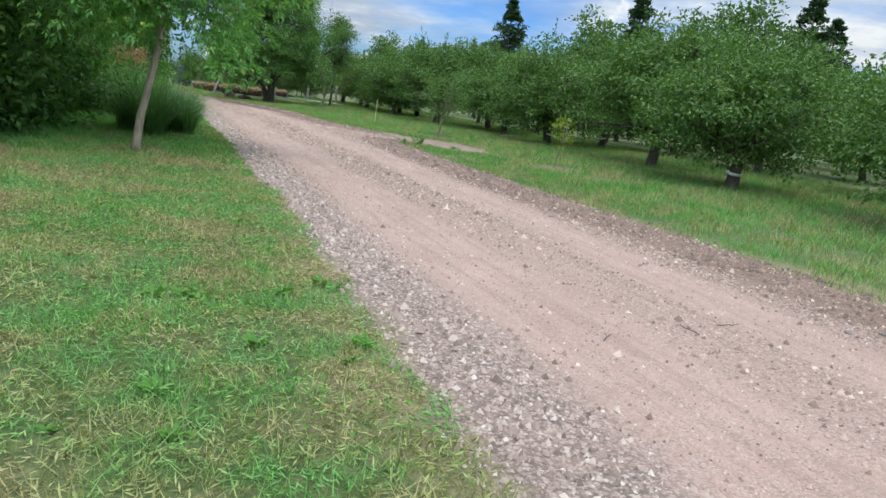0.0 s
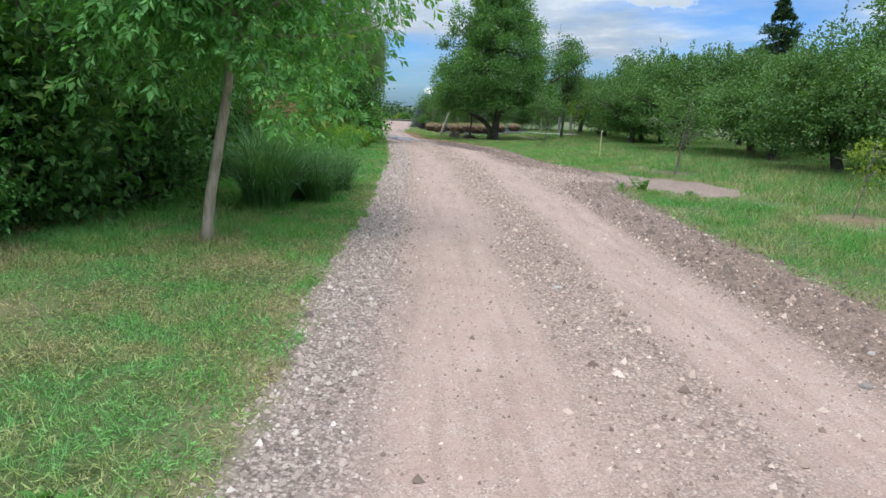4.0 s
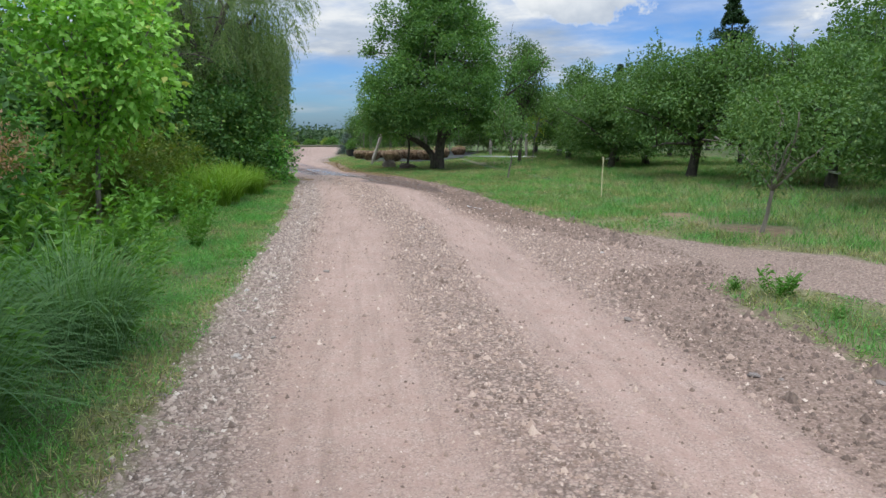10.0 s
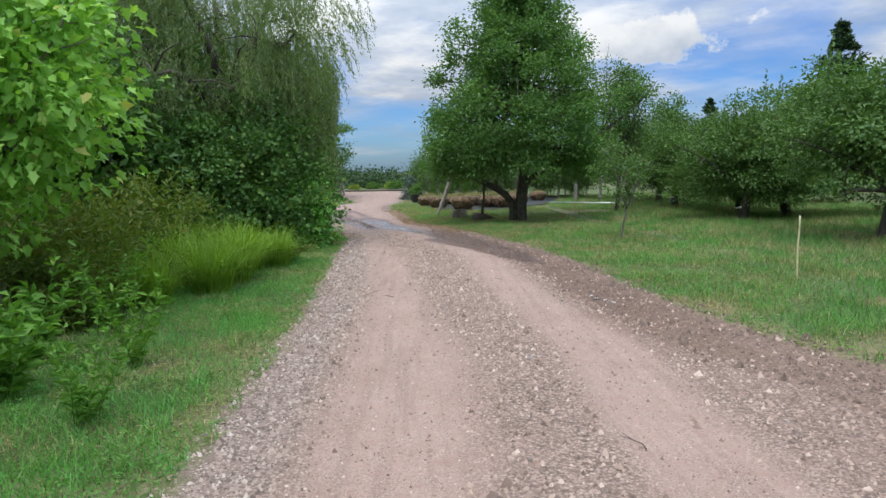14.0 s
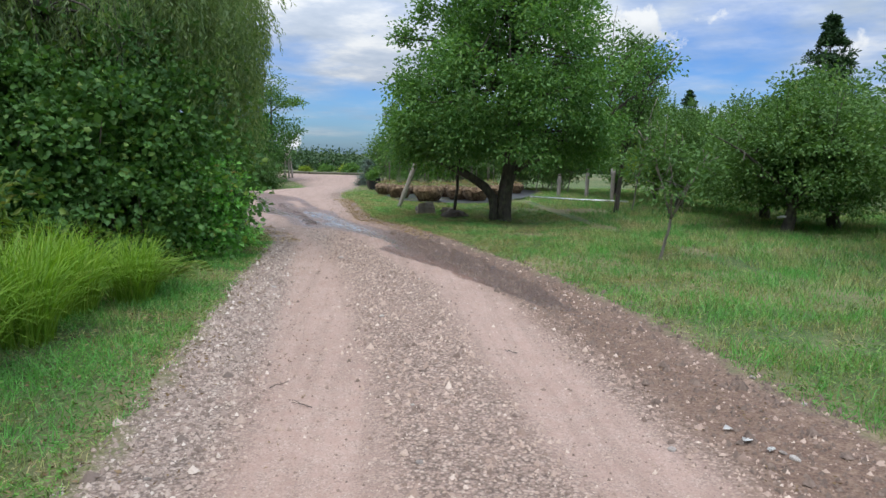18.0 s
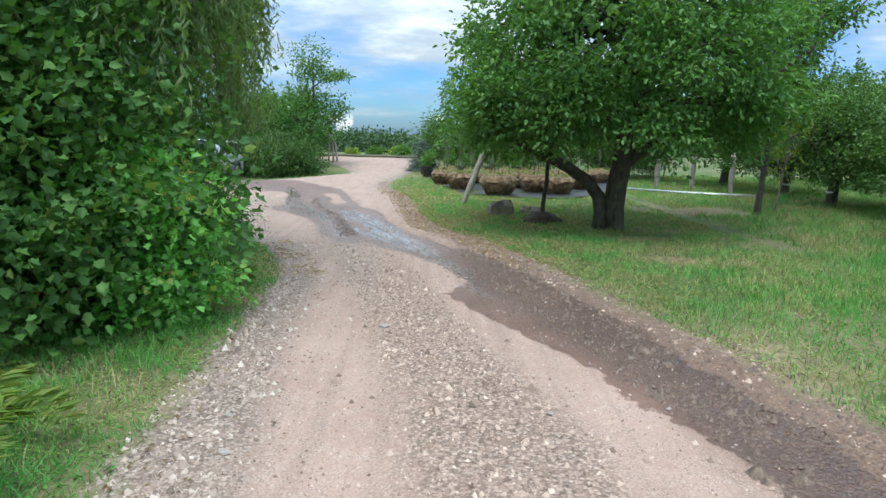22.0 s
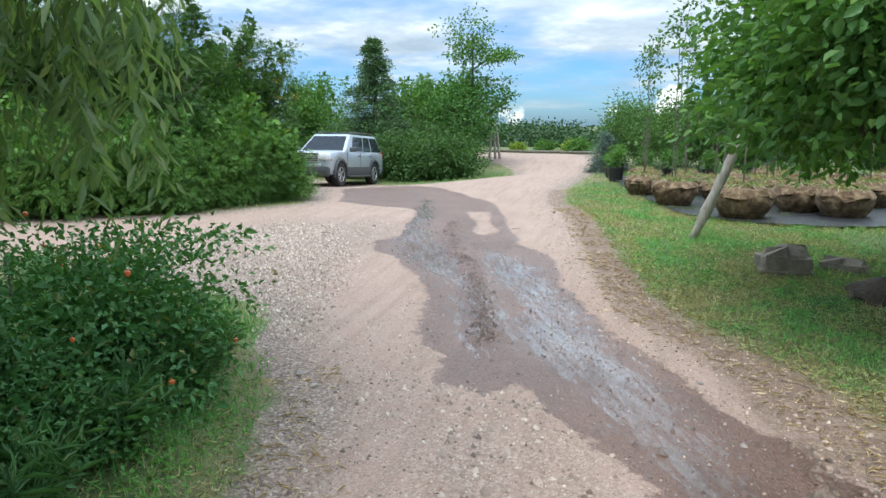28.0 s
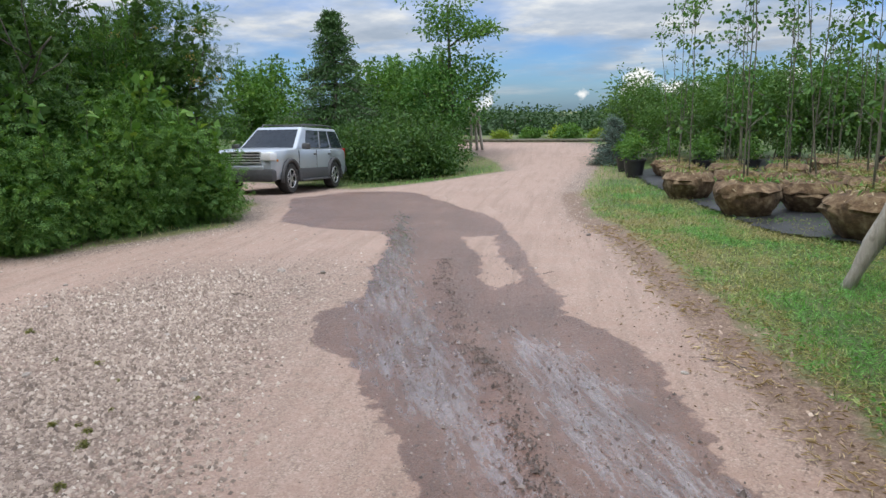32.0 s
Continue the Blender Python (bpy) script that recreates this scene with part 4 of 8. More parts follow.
def make_shrub(name, seed, label, category="shrub", group="", size=(1.5, 1.5, 1.5), clusters=240, per=24, tuft=0.24, leaf=(0.09, 0.06), shape="oval", leafmat=None, gap=0.4, hollow=0.5, stems=7, fold=0.25, droop=0.2, z=0.45, shoots=0, lobes=9, core=3):
    """A bush of many stems, leafy down to the ground."""
    rng = np.random.default_rng(seed)
    ob = thing(name, 0, 0, 0, label, category, group)
    c = np.array([0, 0, size[2] * z])
    cl = dome_clusters(rng, clusters, c, (size[0], size[1], size[2] * (1 - z)), hollow, gap, seed * 0.91, 0.06, lobes)
    skirt = cl.copy()
    skirt[:, 2] = np.abs(cl[:, 2]) * 0.45 + 0.05
    cl = np.concatenate([cl, skirt[: clusters // 3] * np.array([0.95, 0.95, 1])])
    ends = cl[rng.choice(len(cl), stems * 2, replace=False)]
    wood = [tube(bent(rng, rng.normal(size=3) * np.array([0.12, 0.12, 0]) * size[0] - np.array([0, 0, 0.08]), e, 6, 0.2), np.linspace(0.014 * size[2] + 0.006, 0.004, 6), 5) for e in ends]
    green = [foliage(rng, cl, per, tuft, leaf[0], leaf[1], shape, droop, c, fold)]
    if core:
        inner = c + (cl - c) * rng.uniform(0.2, 0.62, (len(cl), 1))
        green.append(foliage(rng, inner, core, tuft * 1.1, min(leaf[0] * 1.7, 0.2), min(leaf[0] * 1.2, 0.12), "oval", droop, c, fold))
    if shoots:
        w, g = sprouts(rng, cl, shoots, 0.1 * size[2] + 0.35, leaf[0], leaf[1])
        wood += w
        green.append(g)
    part_of("stem", raw_mesh("stem", *merge(wood), BARK_DARK, True), ob, kind="stuff")
    part_of("foliage", raw_mesh("foliage", *merge(green), leafmat or LEAF_DARK), ob)
    return ob


def make_conifer(name, seed, label, group="", height=12.0, spread=2.2, bare=2.0, trunk_r=0.2, whorls=26, per=9, needle=(0.28, 0.05), leafmat=None, ragged=0.4, tufts=6):
    rng = np.random.default_rng(seed)
    ob = thing(name, 0, 0, 0, label, "conifer", group)
    zs = np.linspace(0, height, 9)
    p = np.stack([rng.normal(size=9) * 0.05, rng.normal(size=9) * 0.05, zs - 0.1], 1)
    wood, at = [tube(p, np.linspace(trunk_r, 0.02, 9), 9)], []
    for w in range(whorls):
        f = (w + rng.uniform(0, 0.8)) / whorls
        z = bare + (height - bare) * f
        reach = spread * (1 - f) ** 0.85 + 0.08
        for k in range(per):
            if rng.uniform() < ragged * 0.5:
                continue
            a = rng.uniform(0, 2 * np.pi)
            L = reach * rng.uniform(1 - ragged, 1.1)
            e = np.array([math.cos(a) * L, math.sin(a) * L, z - L * 0.22 + rng.uniform(-0.1, 0.2)])
            b = bent(rng, (0, 0, z), e, 5, 0.1, 0.1 * L)
            wood.append(tube(b, np.linspace(0.022, 0.006, 5), 4))
            t = rng.uniform(0.2, 1.05, tufts)
            at.append(np.array([0, 0, z]) + (e - np.array([0, 0, z])) * t[:, None] + rng.normal(size=(tufts, 3)) * 0.07)
    cl = np.concatenate(at + [p[-1:]])
    n = 13
    c = np.repeat(cl, n, axis=0)
    slim = 0.3 + 0.7 * np.clip(1 - c[:, 2:] / height, 0, 1)
    off = rng.normal(size=c.shape) * np.array([0.11, 0.11, 0.06]) * (1 + spread * 0.25) * slim
    out = unit(c * np.array([1, 1, 0])) * 0.8 + rng.normal(size=c.shape) * 0.7 + np.array([0, 0, 0.15])
    part_of("trunk", raw_mesh("trunk", *merge(wood), BARK_DARK, True), ob)
    part_of("needles", raw_mesh("needles", *leaves(rng, c + off, out, needle[0] * (0.35 + 0.65 * slim), needle[1], 0.1, "blade"), leafmat or NEEDLE_PINE), ob)
    return ob


def make_grass_clump(name, seed, label, group="", height=1.1, spread=0.6, n=420, width=0.012, mat=None, arch=0.8, upright=0.5):
    """Long arching blades from one crown."""
    rng = np.random.default_rng(seed)
    k = 7
    a = rng.uniform(0, 2 * np.pi, n)
    r0 = spread * 0.35 * np.sqrt(rng.uniform(0, 1, n))
    b = rng.uniform(0, 2 * np.pi, n)
    root = np.stack([np.cos(b) * r0, np.sin(b) * r0, np.zeros(n) - 0.02], 1)
    L = height * rng.uniform(0.6, 1.3, n)
    out = rng.uniform(0.15, 1.0, n) * arch
    t = np.linspace(0, 1, k)
    hor = (out[:, None] * (0.35 * t + 0.65 * t ** 2.6)[None]) * L[:, None]
    ver = (t[None] * (1 - 0.55 * (out[:, None] * t[None] ** 1.8))) * L[:, None] * (0.7 + 0.3 * upright)
    d = np.stack([np.cos(a), np.sin(a)], 1)
    P = np.zeros((n, k, 3))
    P[:, :, :2] = root[:, None, :2] + d[:, None] * hor[:, :, None]
    P[:, :, 2] = root[:, None, 2] + ver
    s = np.stack([-d[:, 1], d[:, 0], np.zeros(n)], 1)[:, None] * (width * 0.5 * np.array([0.8, 1, 1, 0.9, 0.7, 0.4, 0.03]))[None, :, None]
    V = np.stack([P - s, P + s], 2).reshape(-1, 3)
    base = np.arange(n)[:, None, None] * (2 * k)
    q = np.concatenate([np.array([[2 * i, 2 * i + 1, 2 * i + 3], [2 * i, 2 * i + 3, 2 * i + 2]]) for i in range(k - 1)])
    F = (q[None] + base).reshape(-1, 3)
    ob = thing(name, 0, 0, 0, label, "ornamental grass", group)
    bow = np.repeat(out > np.median(out), 12)
    for piece, pick in (("arching_foliage", bow), ("upright_foliage", ~bow)):
        used, inv = np.unique(F[pick], return_inverse=True)
        part_of(piece, raw_mesh(piece, V[used], inv.reshape(-1, 3), mat or GRASS_TALL), ob, "", "stuff")
    return ob


def make_weed(name, seed, label, group="", height=0.9, n_stems=7, per=26, leaf=(0.11, 0.05), mat=None, lean=0.25, shape="oval"):
    """Upright leafy stems from one root."""
    rng = np.random.default_rng(seed)
    ob = thing(name, 0, 0, 0, label, "weed", group)
    wood, at, al = [], [], []
    for s in range(n_stems):
        a = rng.uniform(0, 2 * np.pi)
        h = height * rng.uniform(0.6, 1.15)
        e = np.array([math.cos(a) * h * lean * rng.uniform(0.3, 1.4), math.sin(a) * h * lean * rng.uniform(0.3, 1.4), h])
        p = bent(rng, rng.normal(size=3) * np.array([0.06, 0.06, 0]) - np.array([0, 0, 0.03]), e, 6, 0.12)
        wood.append(tube(p, np.linspace(0.006, 0.002, 6), 4))
        t = rng.uniform(0.12, 1.0, per)
        q = np.stack([np.interp(t, np.linspace(0, 1, 6), p[:, i]) for i in range(3)], 1)
        at.append(q)
        al.append(np.concatenate([rng.normal(size=(per, 2)), rng.uniform(0.0, 0.8, (per, 1))], 1))
    part_of("stem", raw_mesh("stem", *merge(wood), mat or WEED, True), ob, kind="stuff")
    part_of("foliage", raw_mesh("foliage", *leaves(rng, np.concatenate(at), np.concatenate(al), leaf[0], leaf[1], 0.2, shape), mat or WEED), ob)
    return ob


def make_fern(name, seed, label, group="", length=0.6, fronds=9):
    rng = np.random.default_rng(seed)
    at, al, wood = [], [], []
    for k in range(fronds):
        a = rng.uniform(0, 2 * np.pi)
        L = length * rng.uniform(0.7, 1.2)
        t = np.linspace(0, 1, 16)
        p = np.stack([np.cos(a) * L * 0.8 * t, np.sin(a) * L * 0.8 * t, L * (1.25 * t - 0.95 * t ** 2.2)], 1)
        wood.append(tube(p, np.linspace(0.005, 0.0015, 16), 4))
        side = np.array([-math.sin(a), math.cos(a), 0])
        for s in (-1, 1):
            for rep in range(2):
                m = np.linspace(0.15, 0.98, 22)
                at.append(np.stack([np.interp(m, t, p[:, i]) for i in range(3)], 1))
                al.append(np.tile(side * s + np.array([math.cos(a), math.sin(a), 0]) * 0.35, (22, 1)) + rng.normal(size=(22, 3)) * 0.12)
    ob = thing(name, 0, 0, 0, label, "fern", group)
    part_of("stalk", raw_mesh("stalk", *merge(wood), LEAF_FERN, True), ob, kind="stuff")
    part_of("fronds", raw_mesh("fronds", *leaves(rng, np.concatenate(at), np.concatenate(al), length * 0.2, 0.03, 0.1), LEAF_FERN), ob)
    return ob


def set_at(ob, x, y, rz=0.0, s=1.0, dz=0.0):
    ob.matrix_basis = pose(x, y, gz(x, y) + dz, 0, 0, rz) @ Matrix.Diagonal((s, s, s, 1))
    return ob


def copies(ob, places):
    """Copies of a thing at (x, y, turn, size) rows; the first row is the thing itself."""
    for i, (x, y, rz, s) in enumerate(places):
        if i == 0:
            set_at(ob, x, y, rz, s)
        else:
            c = copy_thing(ob, Matrix())
            set_at(c, x, y, rz, s)


WHITE_PLASTIC = plain_material("white_plastic", (0.72, 0.72, 0.7), 0.45)

# ---- the orchard on the one side ----
apple_label = "spreading old apple tree with dense green leaves in the orchard"
kinds = [make_tree("apple_tree", 11 + i, apple_label, "tree", "apple trees in rows", crown_z=2.1 + 0.1 * i, spread=2.75, rise=1.95, trunk_h=0.8 + 0.1 * i, trunk_r=0.17, lean=(0.12 * i - 0.15, 0.1), n_limbs=10, clusters=520, per=34, tuft=0.3, leaf=(0.108, 0.064), leafmat=LEAF_APPLE, floor=0.62, guard=i < 2, shoots=44, lobes=17, core=5) for i in range(3)]
FRONT_ROW = [(9.6, 12.6, 1.0), (7.0, 17.5, 0.95), (6.35, 22.6, 1.05), (3.7, 28.0, 1.0), (2.2, 33.2, 0.95), (-1.17, 36.3, 1.05), (-4.0, 42.4, 0.98), (-6.6, 50.2, 0.95), (-9.6, 57.5, 1.05)]
BETWEEN = [(-2.55, 44.1, 1.0), (-3.95, 47.2, 0.95), (1.65, 37.0, 0.98), (6.35, 30.9, 1.0), (-7.6, 54.0, 0.9)]
rows_of = {0: [], 1: [], 2: []}
back_rows = []
rr = random.Random(5)
for k in range(5):
    for i, (x, y, s) in enumerate(FRONT_ROW):
        px, py = x + 5.4 * k + (rr.uniform(-0.6, 0.6) if k else 0), y + 2.7 * k + (rr.uniform(-0.6, 0.6) if k else 0)
        row = (px, py, rr.uniform(0, 360), s * rr.uniform(0.94, 1.03))
        if k == 0:
            rows_of[i % 3].append(row)
        else:
            back_rows.append(row)
for i, (x, y, s) in enumerate(BETWEEN):
    rows_of[i % 3].append((x, y, 77 * i, s))
for i in range(3):
    copies(kinds[i], rows_of[i])
# the rows behind are seen only from far off: fewer, larger leaves
far_kinds = [make_tree("apple_tree", 17 + i, apple_label, "tree", "apple trees in rows", crown_z=2.5, spread=2.9, rise=2.1, trunk_h=0.95, trunk_r=0.14, n_limbs=7, clusters=270, per=17, tuft=0.36, leaf=(0.19, 0.11), leafmat=LEAF_APPLE, floor=0.6, shoots=16, lobes=13, core=2) for i in range(2)]
for i in range(2):
    copies(far_kinds[i], back_rows[i::2])

# the tall pear tree that stands nearest to the road
def make_pear(seed):
    """A broad, low-hanging, pointed crown over a twin trunk whose one stem bends away low down."""
    rng = np.random.default_rng(seed)
    ob = thing("pear_tree", 0, 0, 0, "tall dark green fruit tree with forked grey trunk", "tree")
    R, B, Z = np.array([0.93, 0.37, 0]), np.array([-0.37, 0.93, 0]), np.array([0, 0, 1.0])
    FLANKS = np.array([(-0.985, -0.172, 0), (0.996, -0.094, 0)])     # where the crown is narrower
    trunk = np.array([0.06 * R - 0.15 * Z, 0.05 * R + 0.1 * Z, 0.06 * R + 0.5 * Z, 0.1 * R + 0.95 * Z, 0.18 * R + 1.4 * Z, 0.2 * R + 1.9 * Z, 0.22 * R + 2.4 * Z])
    wood = [tube(trunk, [0.3, 0.24, 0.215, 0.205, 0.2, 0.17, 0.15], 14)]
    cleft = np.array([-0.02 * R - 0.12 * B + 0.1 * Z, -0.04 * R - 0.16 * B + 0.5 * Z, 0.02 * R - 0.13 * B + 0.95 * Z, 0.1 * R - 0.08 * B + 1.35 * Z])
    wood.append(tube(cleft, [0.13, 0.1, 0.1, 0.08], 9))
    side = np.array([-0.2 * R - 0.15 * Z, -0.2 * R + 0.35 * Z, -0.27 * R + 0.68 * Z, -0.5 * R + 0.98 * Z, -0.95 * R + 1.28 * Z, -1.45 * R + 1.52 * Z, -2.1 * R + 1.85 * Z, -3.1 * R + 2.5 * Z])
    wood.append(tube(side, [0.2, 0.15, 0.14, 0.13, 0.115, 0.1, 0.08, 0.04], 11))
    right = np.array([0.14 * R + 1.25 * Z, 0.5 * R + 1.6 * Z, 1.0 * R + 1.85 * Z, 1.9 * R + 2.4 * Z, 3.0 * R + 3.1 * Z, 4.2 * R + 4.0 * Z, 5.0 * R + 4.9 * Z])
    wood.append(tube(right, [0.13, 0.12, 0.1, 0.08, 0.06, 0.035, 0.012], 9))
    lead = bent(rng, trunk[-1], (0.1, 0.1, 9.0), 9, 0.06)
    wood.append(tube(lead, np.linspace(0.15, 0.02, 9), 9))
    cl = []
    for k in range(140):      # boughs all the way up, each with its own lobe of leaves
        a = k * 2.4 + rng.uniform(-0.35, 0.35)
        f = (k + rng.uniform(0, 1)) / 140
        h = 1.9 + 7.3 * f ** 1.15
        rad = np.interp(h, [1.7, 2.4, 3.5, 4.8, 5.9, 7.1, 8.2, 9.5], [2.6, 3.5, 3.6, 3.2, 2.45, 1.6, 0.95, 0.1]) * rng.uniform(0.42, 1.04)
        q = np.array([math.cos(a) * rad, math.sin(a) * rad, h + rng.uniform(-0.3, 0.3)])
        for w, reach in zip(FLANKS, (2.75, 2.3)):
            q -= w * max(0.0, float(q @ w) - reach) * 0.6
        s = rng.uniform(0.5, 1.0) * (1 - 0.35 * f)
        cl += skin(rng, int(40 * s + 8), q + np.array([0, 0, rng.uniform(-0.3, 0.3)]), np.array([0.85, 0.85, 0.85]) * s, 0.15, 0.5, k * 1.9, 1.25)
        t = trunk[-1] if f < 0.2 else lead[min(8, int(f * 8))]
        wood += limbs(rng, [t], [q], 0.06, 2, 0.25, 0.1)
    for k in range(10):      # the low bough that hangs out over the grass
        q = -R * rng.uniform(1.5, 2.9) + B * rng.uniform(-2.0, 0.5) + Z * rng.uniform(1.9, 2.9)
        cl += skin(rng, 30, q, (0.7, 0.7, 0.55), 0.15, 0.5, k * 2.3, 1.3)
        wood += limbs(rng, [side[6]], [q], 0.04, 3, 0.2, 0.1)
    for k in range(9):       # the thin far bough, its twigs turned up
        q = right[4] + (right[6] - right[4]) * rng.uniform(0, 1) + np.array([0, 0, 0.2]) + rng.normal(size=3) * np.array([0.35, 0.35, 0.25])
        cl += skin(rng, 11, q, (0.4, 0.4, 0.5), 0.1, 0.5, k * 1.3, 1.5)
        wood += limbs(rng, [right[4 + k % 2]], [q + np.array([0, 0, 0.5])], 0.02, 2, 0.2, 0.1)
    cl = np.array(cl)
    inner = np.array(skin(rng, 200, (0, 0, 3.6), (2.2, 2.2, 1.7), 0.1, 0.6, 2.2, 1.9) + skin(rng, 90, (0, 0, 6.0), (1.1, 1.1, 1.8), 0.1, 0.6, 5.2, 2.5))
    part_of("trunk", raw_mesh("trunk", *merge(wood), BARK_DARK, True), ob)
    w, g = sprouts(rng, cl, 80, 0.6, 0.118, 0.072)
    part_of("crown", raw_mesh("crown", *merge([foliage(rng, cl, 17, 0.3, 0.11, 0.062, "full", 0.4, (0, 0, 3.5)), foliage(rng, inner, 10, 0.4, 0.2, 0.13, "full", 0.4), g]), LEAF_PEAR), ob)
    return ob


pear = make_pear(41)
set_at(pear, -11.5, 42.4, 0)
tall = make_tree("slender_tree", 43, "slender open-branched tree with sparse leaves behind the fruit tree", "tree", crown_z=4.0, spread=1.5, rise=2.1, trunk_h=2.0, trunk_r=0.08, n_limbs=18, clusters=260, per=26, tuft=0.3, leaf=(0.12, 0.06), leafmat=LEAF_APPLE, gap=0.2, hollow=0.3, floor=1.5)
set_at(tall, -8.6, 46.6, 30, 0.98)
young = make_tree("young_apple_tree", 45, "young apple tree with small dusty leaves on dug soil", "tree", crown_z=1.85, spread=0.95, rise=1.2, trunk_h=0.7, trunk_r=0.035, n_limbs=7, clusters=110, per=22, tuft=0.2, leaf=(0.075, 0.04), leafmat=LEAF_APPLE, barkmat=BARK_GREY, gap=0.3, floor=0.55)
set_at(young, -0.68, 24.7, 0)
limey = make_tree("young_fruit_tree", 46, "thin young fruit tree with sparse green leaves", "tree", crown_z=1.55, spread=0.8, rise=0.85, trunk_h=0.75, trunk_r=0.03, n_limbs=7, clusters=70, per=16, tuft=0.2, leaf=(0.1, 0.05), leafmat=LEAF_APPLE, barkmat=BARK_GREY, gap=0.15, hollow=0.3, floor=0.65, shoots=10)
set_at(limey, -6.94, 35.3, 0)
whip = make_tree("sapling", 47, "very small bare-stemmed sapling in dry turned soil", "tree", crown_z=0.85, spread=0.32, rise=0.35, trunk_h=0.45, trunk_r=0.013, n_limbs=5, clusters=26, per=14, tuft=0.11, leaf=(0.06, 0.032), leafmat=LEAF_YELLOW, barkmat=BARK_GREY, gap=0.2, hollow=0.3, floor=0.4)
copies(whip, [(2.6, 18.2, 0, 1.15), (-8.2, 47.6, 40, 2.2)])

# conifers and tall trees behind the orchard
pine = make_conifer("pine_tree", 51, "tall dark ragged pine tree behind the orchard", "pines", 13.5, 5.4, 2.0, 0.24, 24, 9, (0.6, 0.12), NEEDLE_PINE, 0.6, 8)
copies(pine, [(5.2, 92, 0, 1.04), (19.5, 84, 70, 1.15), (35.5, 76, 140, 1.2), (41, 82, 200, 1.1), (-6.0, 96, 260, 0.62), (27, 96, 20, 0.9)])
broad = make_tree("tall_tree", 52, "tall round broadleaf tree beyond the orchard", "tree", "tall trees beyond the orchard", crown_z=6.4, spread=3.6, rise=4.2, trunk_h=2.6, trunk_r=0.25, n_limbs=12, clusters=300, per=18, tuft=0.6, leaf=(0.34, 0.2), leafmat=LEAF_APPLE, gap=0.4, floor=2.0, core=3, lobes=14)
copies(broad, [(13.5, 78, 0, 1.12), (26.3, 71, 80, 1.36), (31, 68, 160, 0.95), (38, 58, 220, 0.95), (43, 45, 300, 1.0), (46, 32, 30, 0.9), (2, 84, 110, 0.75), (-9, 82, 200, 0.7), (47, 18, 75, 0.95), (45, 5, 15, 1.0), (40, -8, 100, 0.9), (30, -16, 140, 0.9)])

# ---- the overgrown side ----
maple = make_tree("ash_leaved_maple", 61, "slim pale-trunked maple with hanging light green leaves", "tree", crown_z=3.5, spread=2.05, rise=2.35, trunk_h=2.4, trunk_r=0.066, lean=(0.35, 0.11), n_limbs=22, clusters=620, per=14, tuft=0.36, leaf=(0.2, 0.17), shape="compound", leafmat=LEAF_MAPLE, barkmat=BARK_PALE, gap=0.5, hollow=0.25, floor=1.75, droop=0.7)
hang_rng = np.random.default_rng(62)
hang = [np.array([[0.7, -0.1, 2.9], [1.05, -0.2, 2.5], [1.35, -0.3, 2.1], [1.55, -0.35, 1.75], [1.65, -0.4, 1.45]]) + np.array([0.25 * k - 0.3, 0.5 * k - 0.5, 0.25 * (k % 2)]) for k in range(3)]
part_of("hanging_branch", raw_mesh("hanging_branch", *merge([tube(p, np.linspace(0.006, 0.002, 5), 5) for p in hang] + [tube([(0.2, 0.1, 2.6), tuple(p[0])], [0.012, 0.006], 5) for p in hang]), BARK_GREY, True), maple)
hang_cl = np.concatenate([p[k % 4] + (p[k % 4 + 1] - p[k % 4]) * hang_rng.uniform(0, 1, (6, 1)) + hang_rng.normal(size=(6, 3)) * 0.12 for p in hang for k in range(4)])
part_of("hanging_leaves", raw_mesh("hanging_leaves", *foliage(hang_rng, hang_cl, 9, 0.2, 0.17, 0.14, "compound", 0.8), LEAF_MAPLE), maple, "bright hanging compound leaves")
set_at(maple, -5.42, 11.7, 20)
thicket = [make_shrub("thicket_shrub", 63 + i, "tall dark green leafy shrub in a dense thicket", "shrub", "thicket beside the lawn", (2.1, 2.1, 5.0 + 0.5 * i), 330, 24, 0.33, (0.145, 0.08), "oval", LEAF_DARK if i else LEAF_MAPLE, 0.45, 0.5, 9, z=0.42) for i in range(2)]
copies(thicket[1], [(-8.3, 8.3, 0, 1.0), (-8.8, 11.0, 50, 1.05), (-8.9, 13.8, 120, 1.0), (-10.9, 17.0, 200, 1.0), (-12.6, 19.6, 260, 0.95), (-11.5, 9.5, 300, 1.15), (-12.5, 13.5, 20, 1.2), (-14, 17.5, 80, 1.2), (-9.5, 4.2, 140, 0.8), (-13.0, 5.0, 10, 1.0)])
copies(thicket[0], [(-7.5, 6.2, 0, 0.62), (-7.9, 10.2, 80, 0.5), (-10.2, 19.0, 30, 0.5)])
copies(make_grass_clump("reed_clump", 66, "tall blue-green grass clump leaning over the lawn edge", "reed clumps", 1.75, 0.9, 680, 0.012, REED, 1.15, 0.6), [(-6.3, 14.2, 0, 1.0), (-6.9, 14.9, 70, 1.05), (-6.4, 15.6, 150, 0.85), (-6.6, 16.9, 30, 0.75), (-5.95, 15.2, 210, 0.62)])
weed = [make_weed("weed", 68 + i, "leafy green wild plant at the edge of the thicket", "wild plants", 0.8 + 0.2 * i, 15, 26, (0.12, 0.05) if i == 0 else (0.1, 0.032), WEED, 0.5) for i in range(2)]
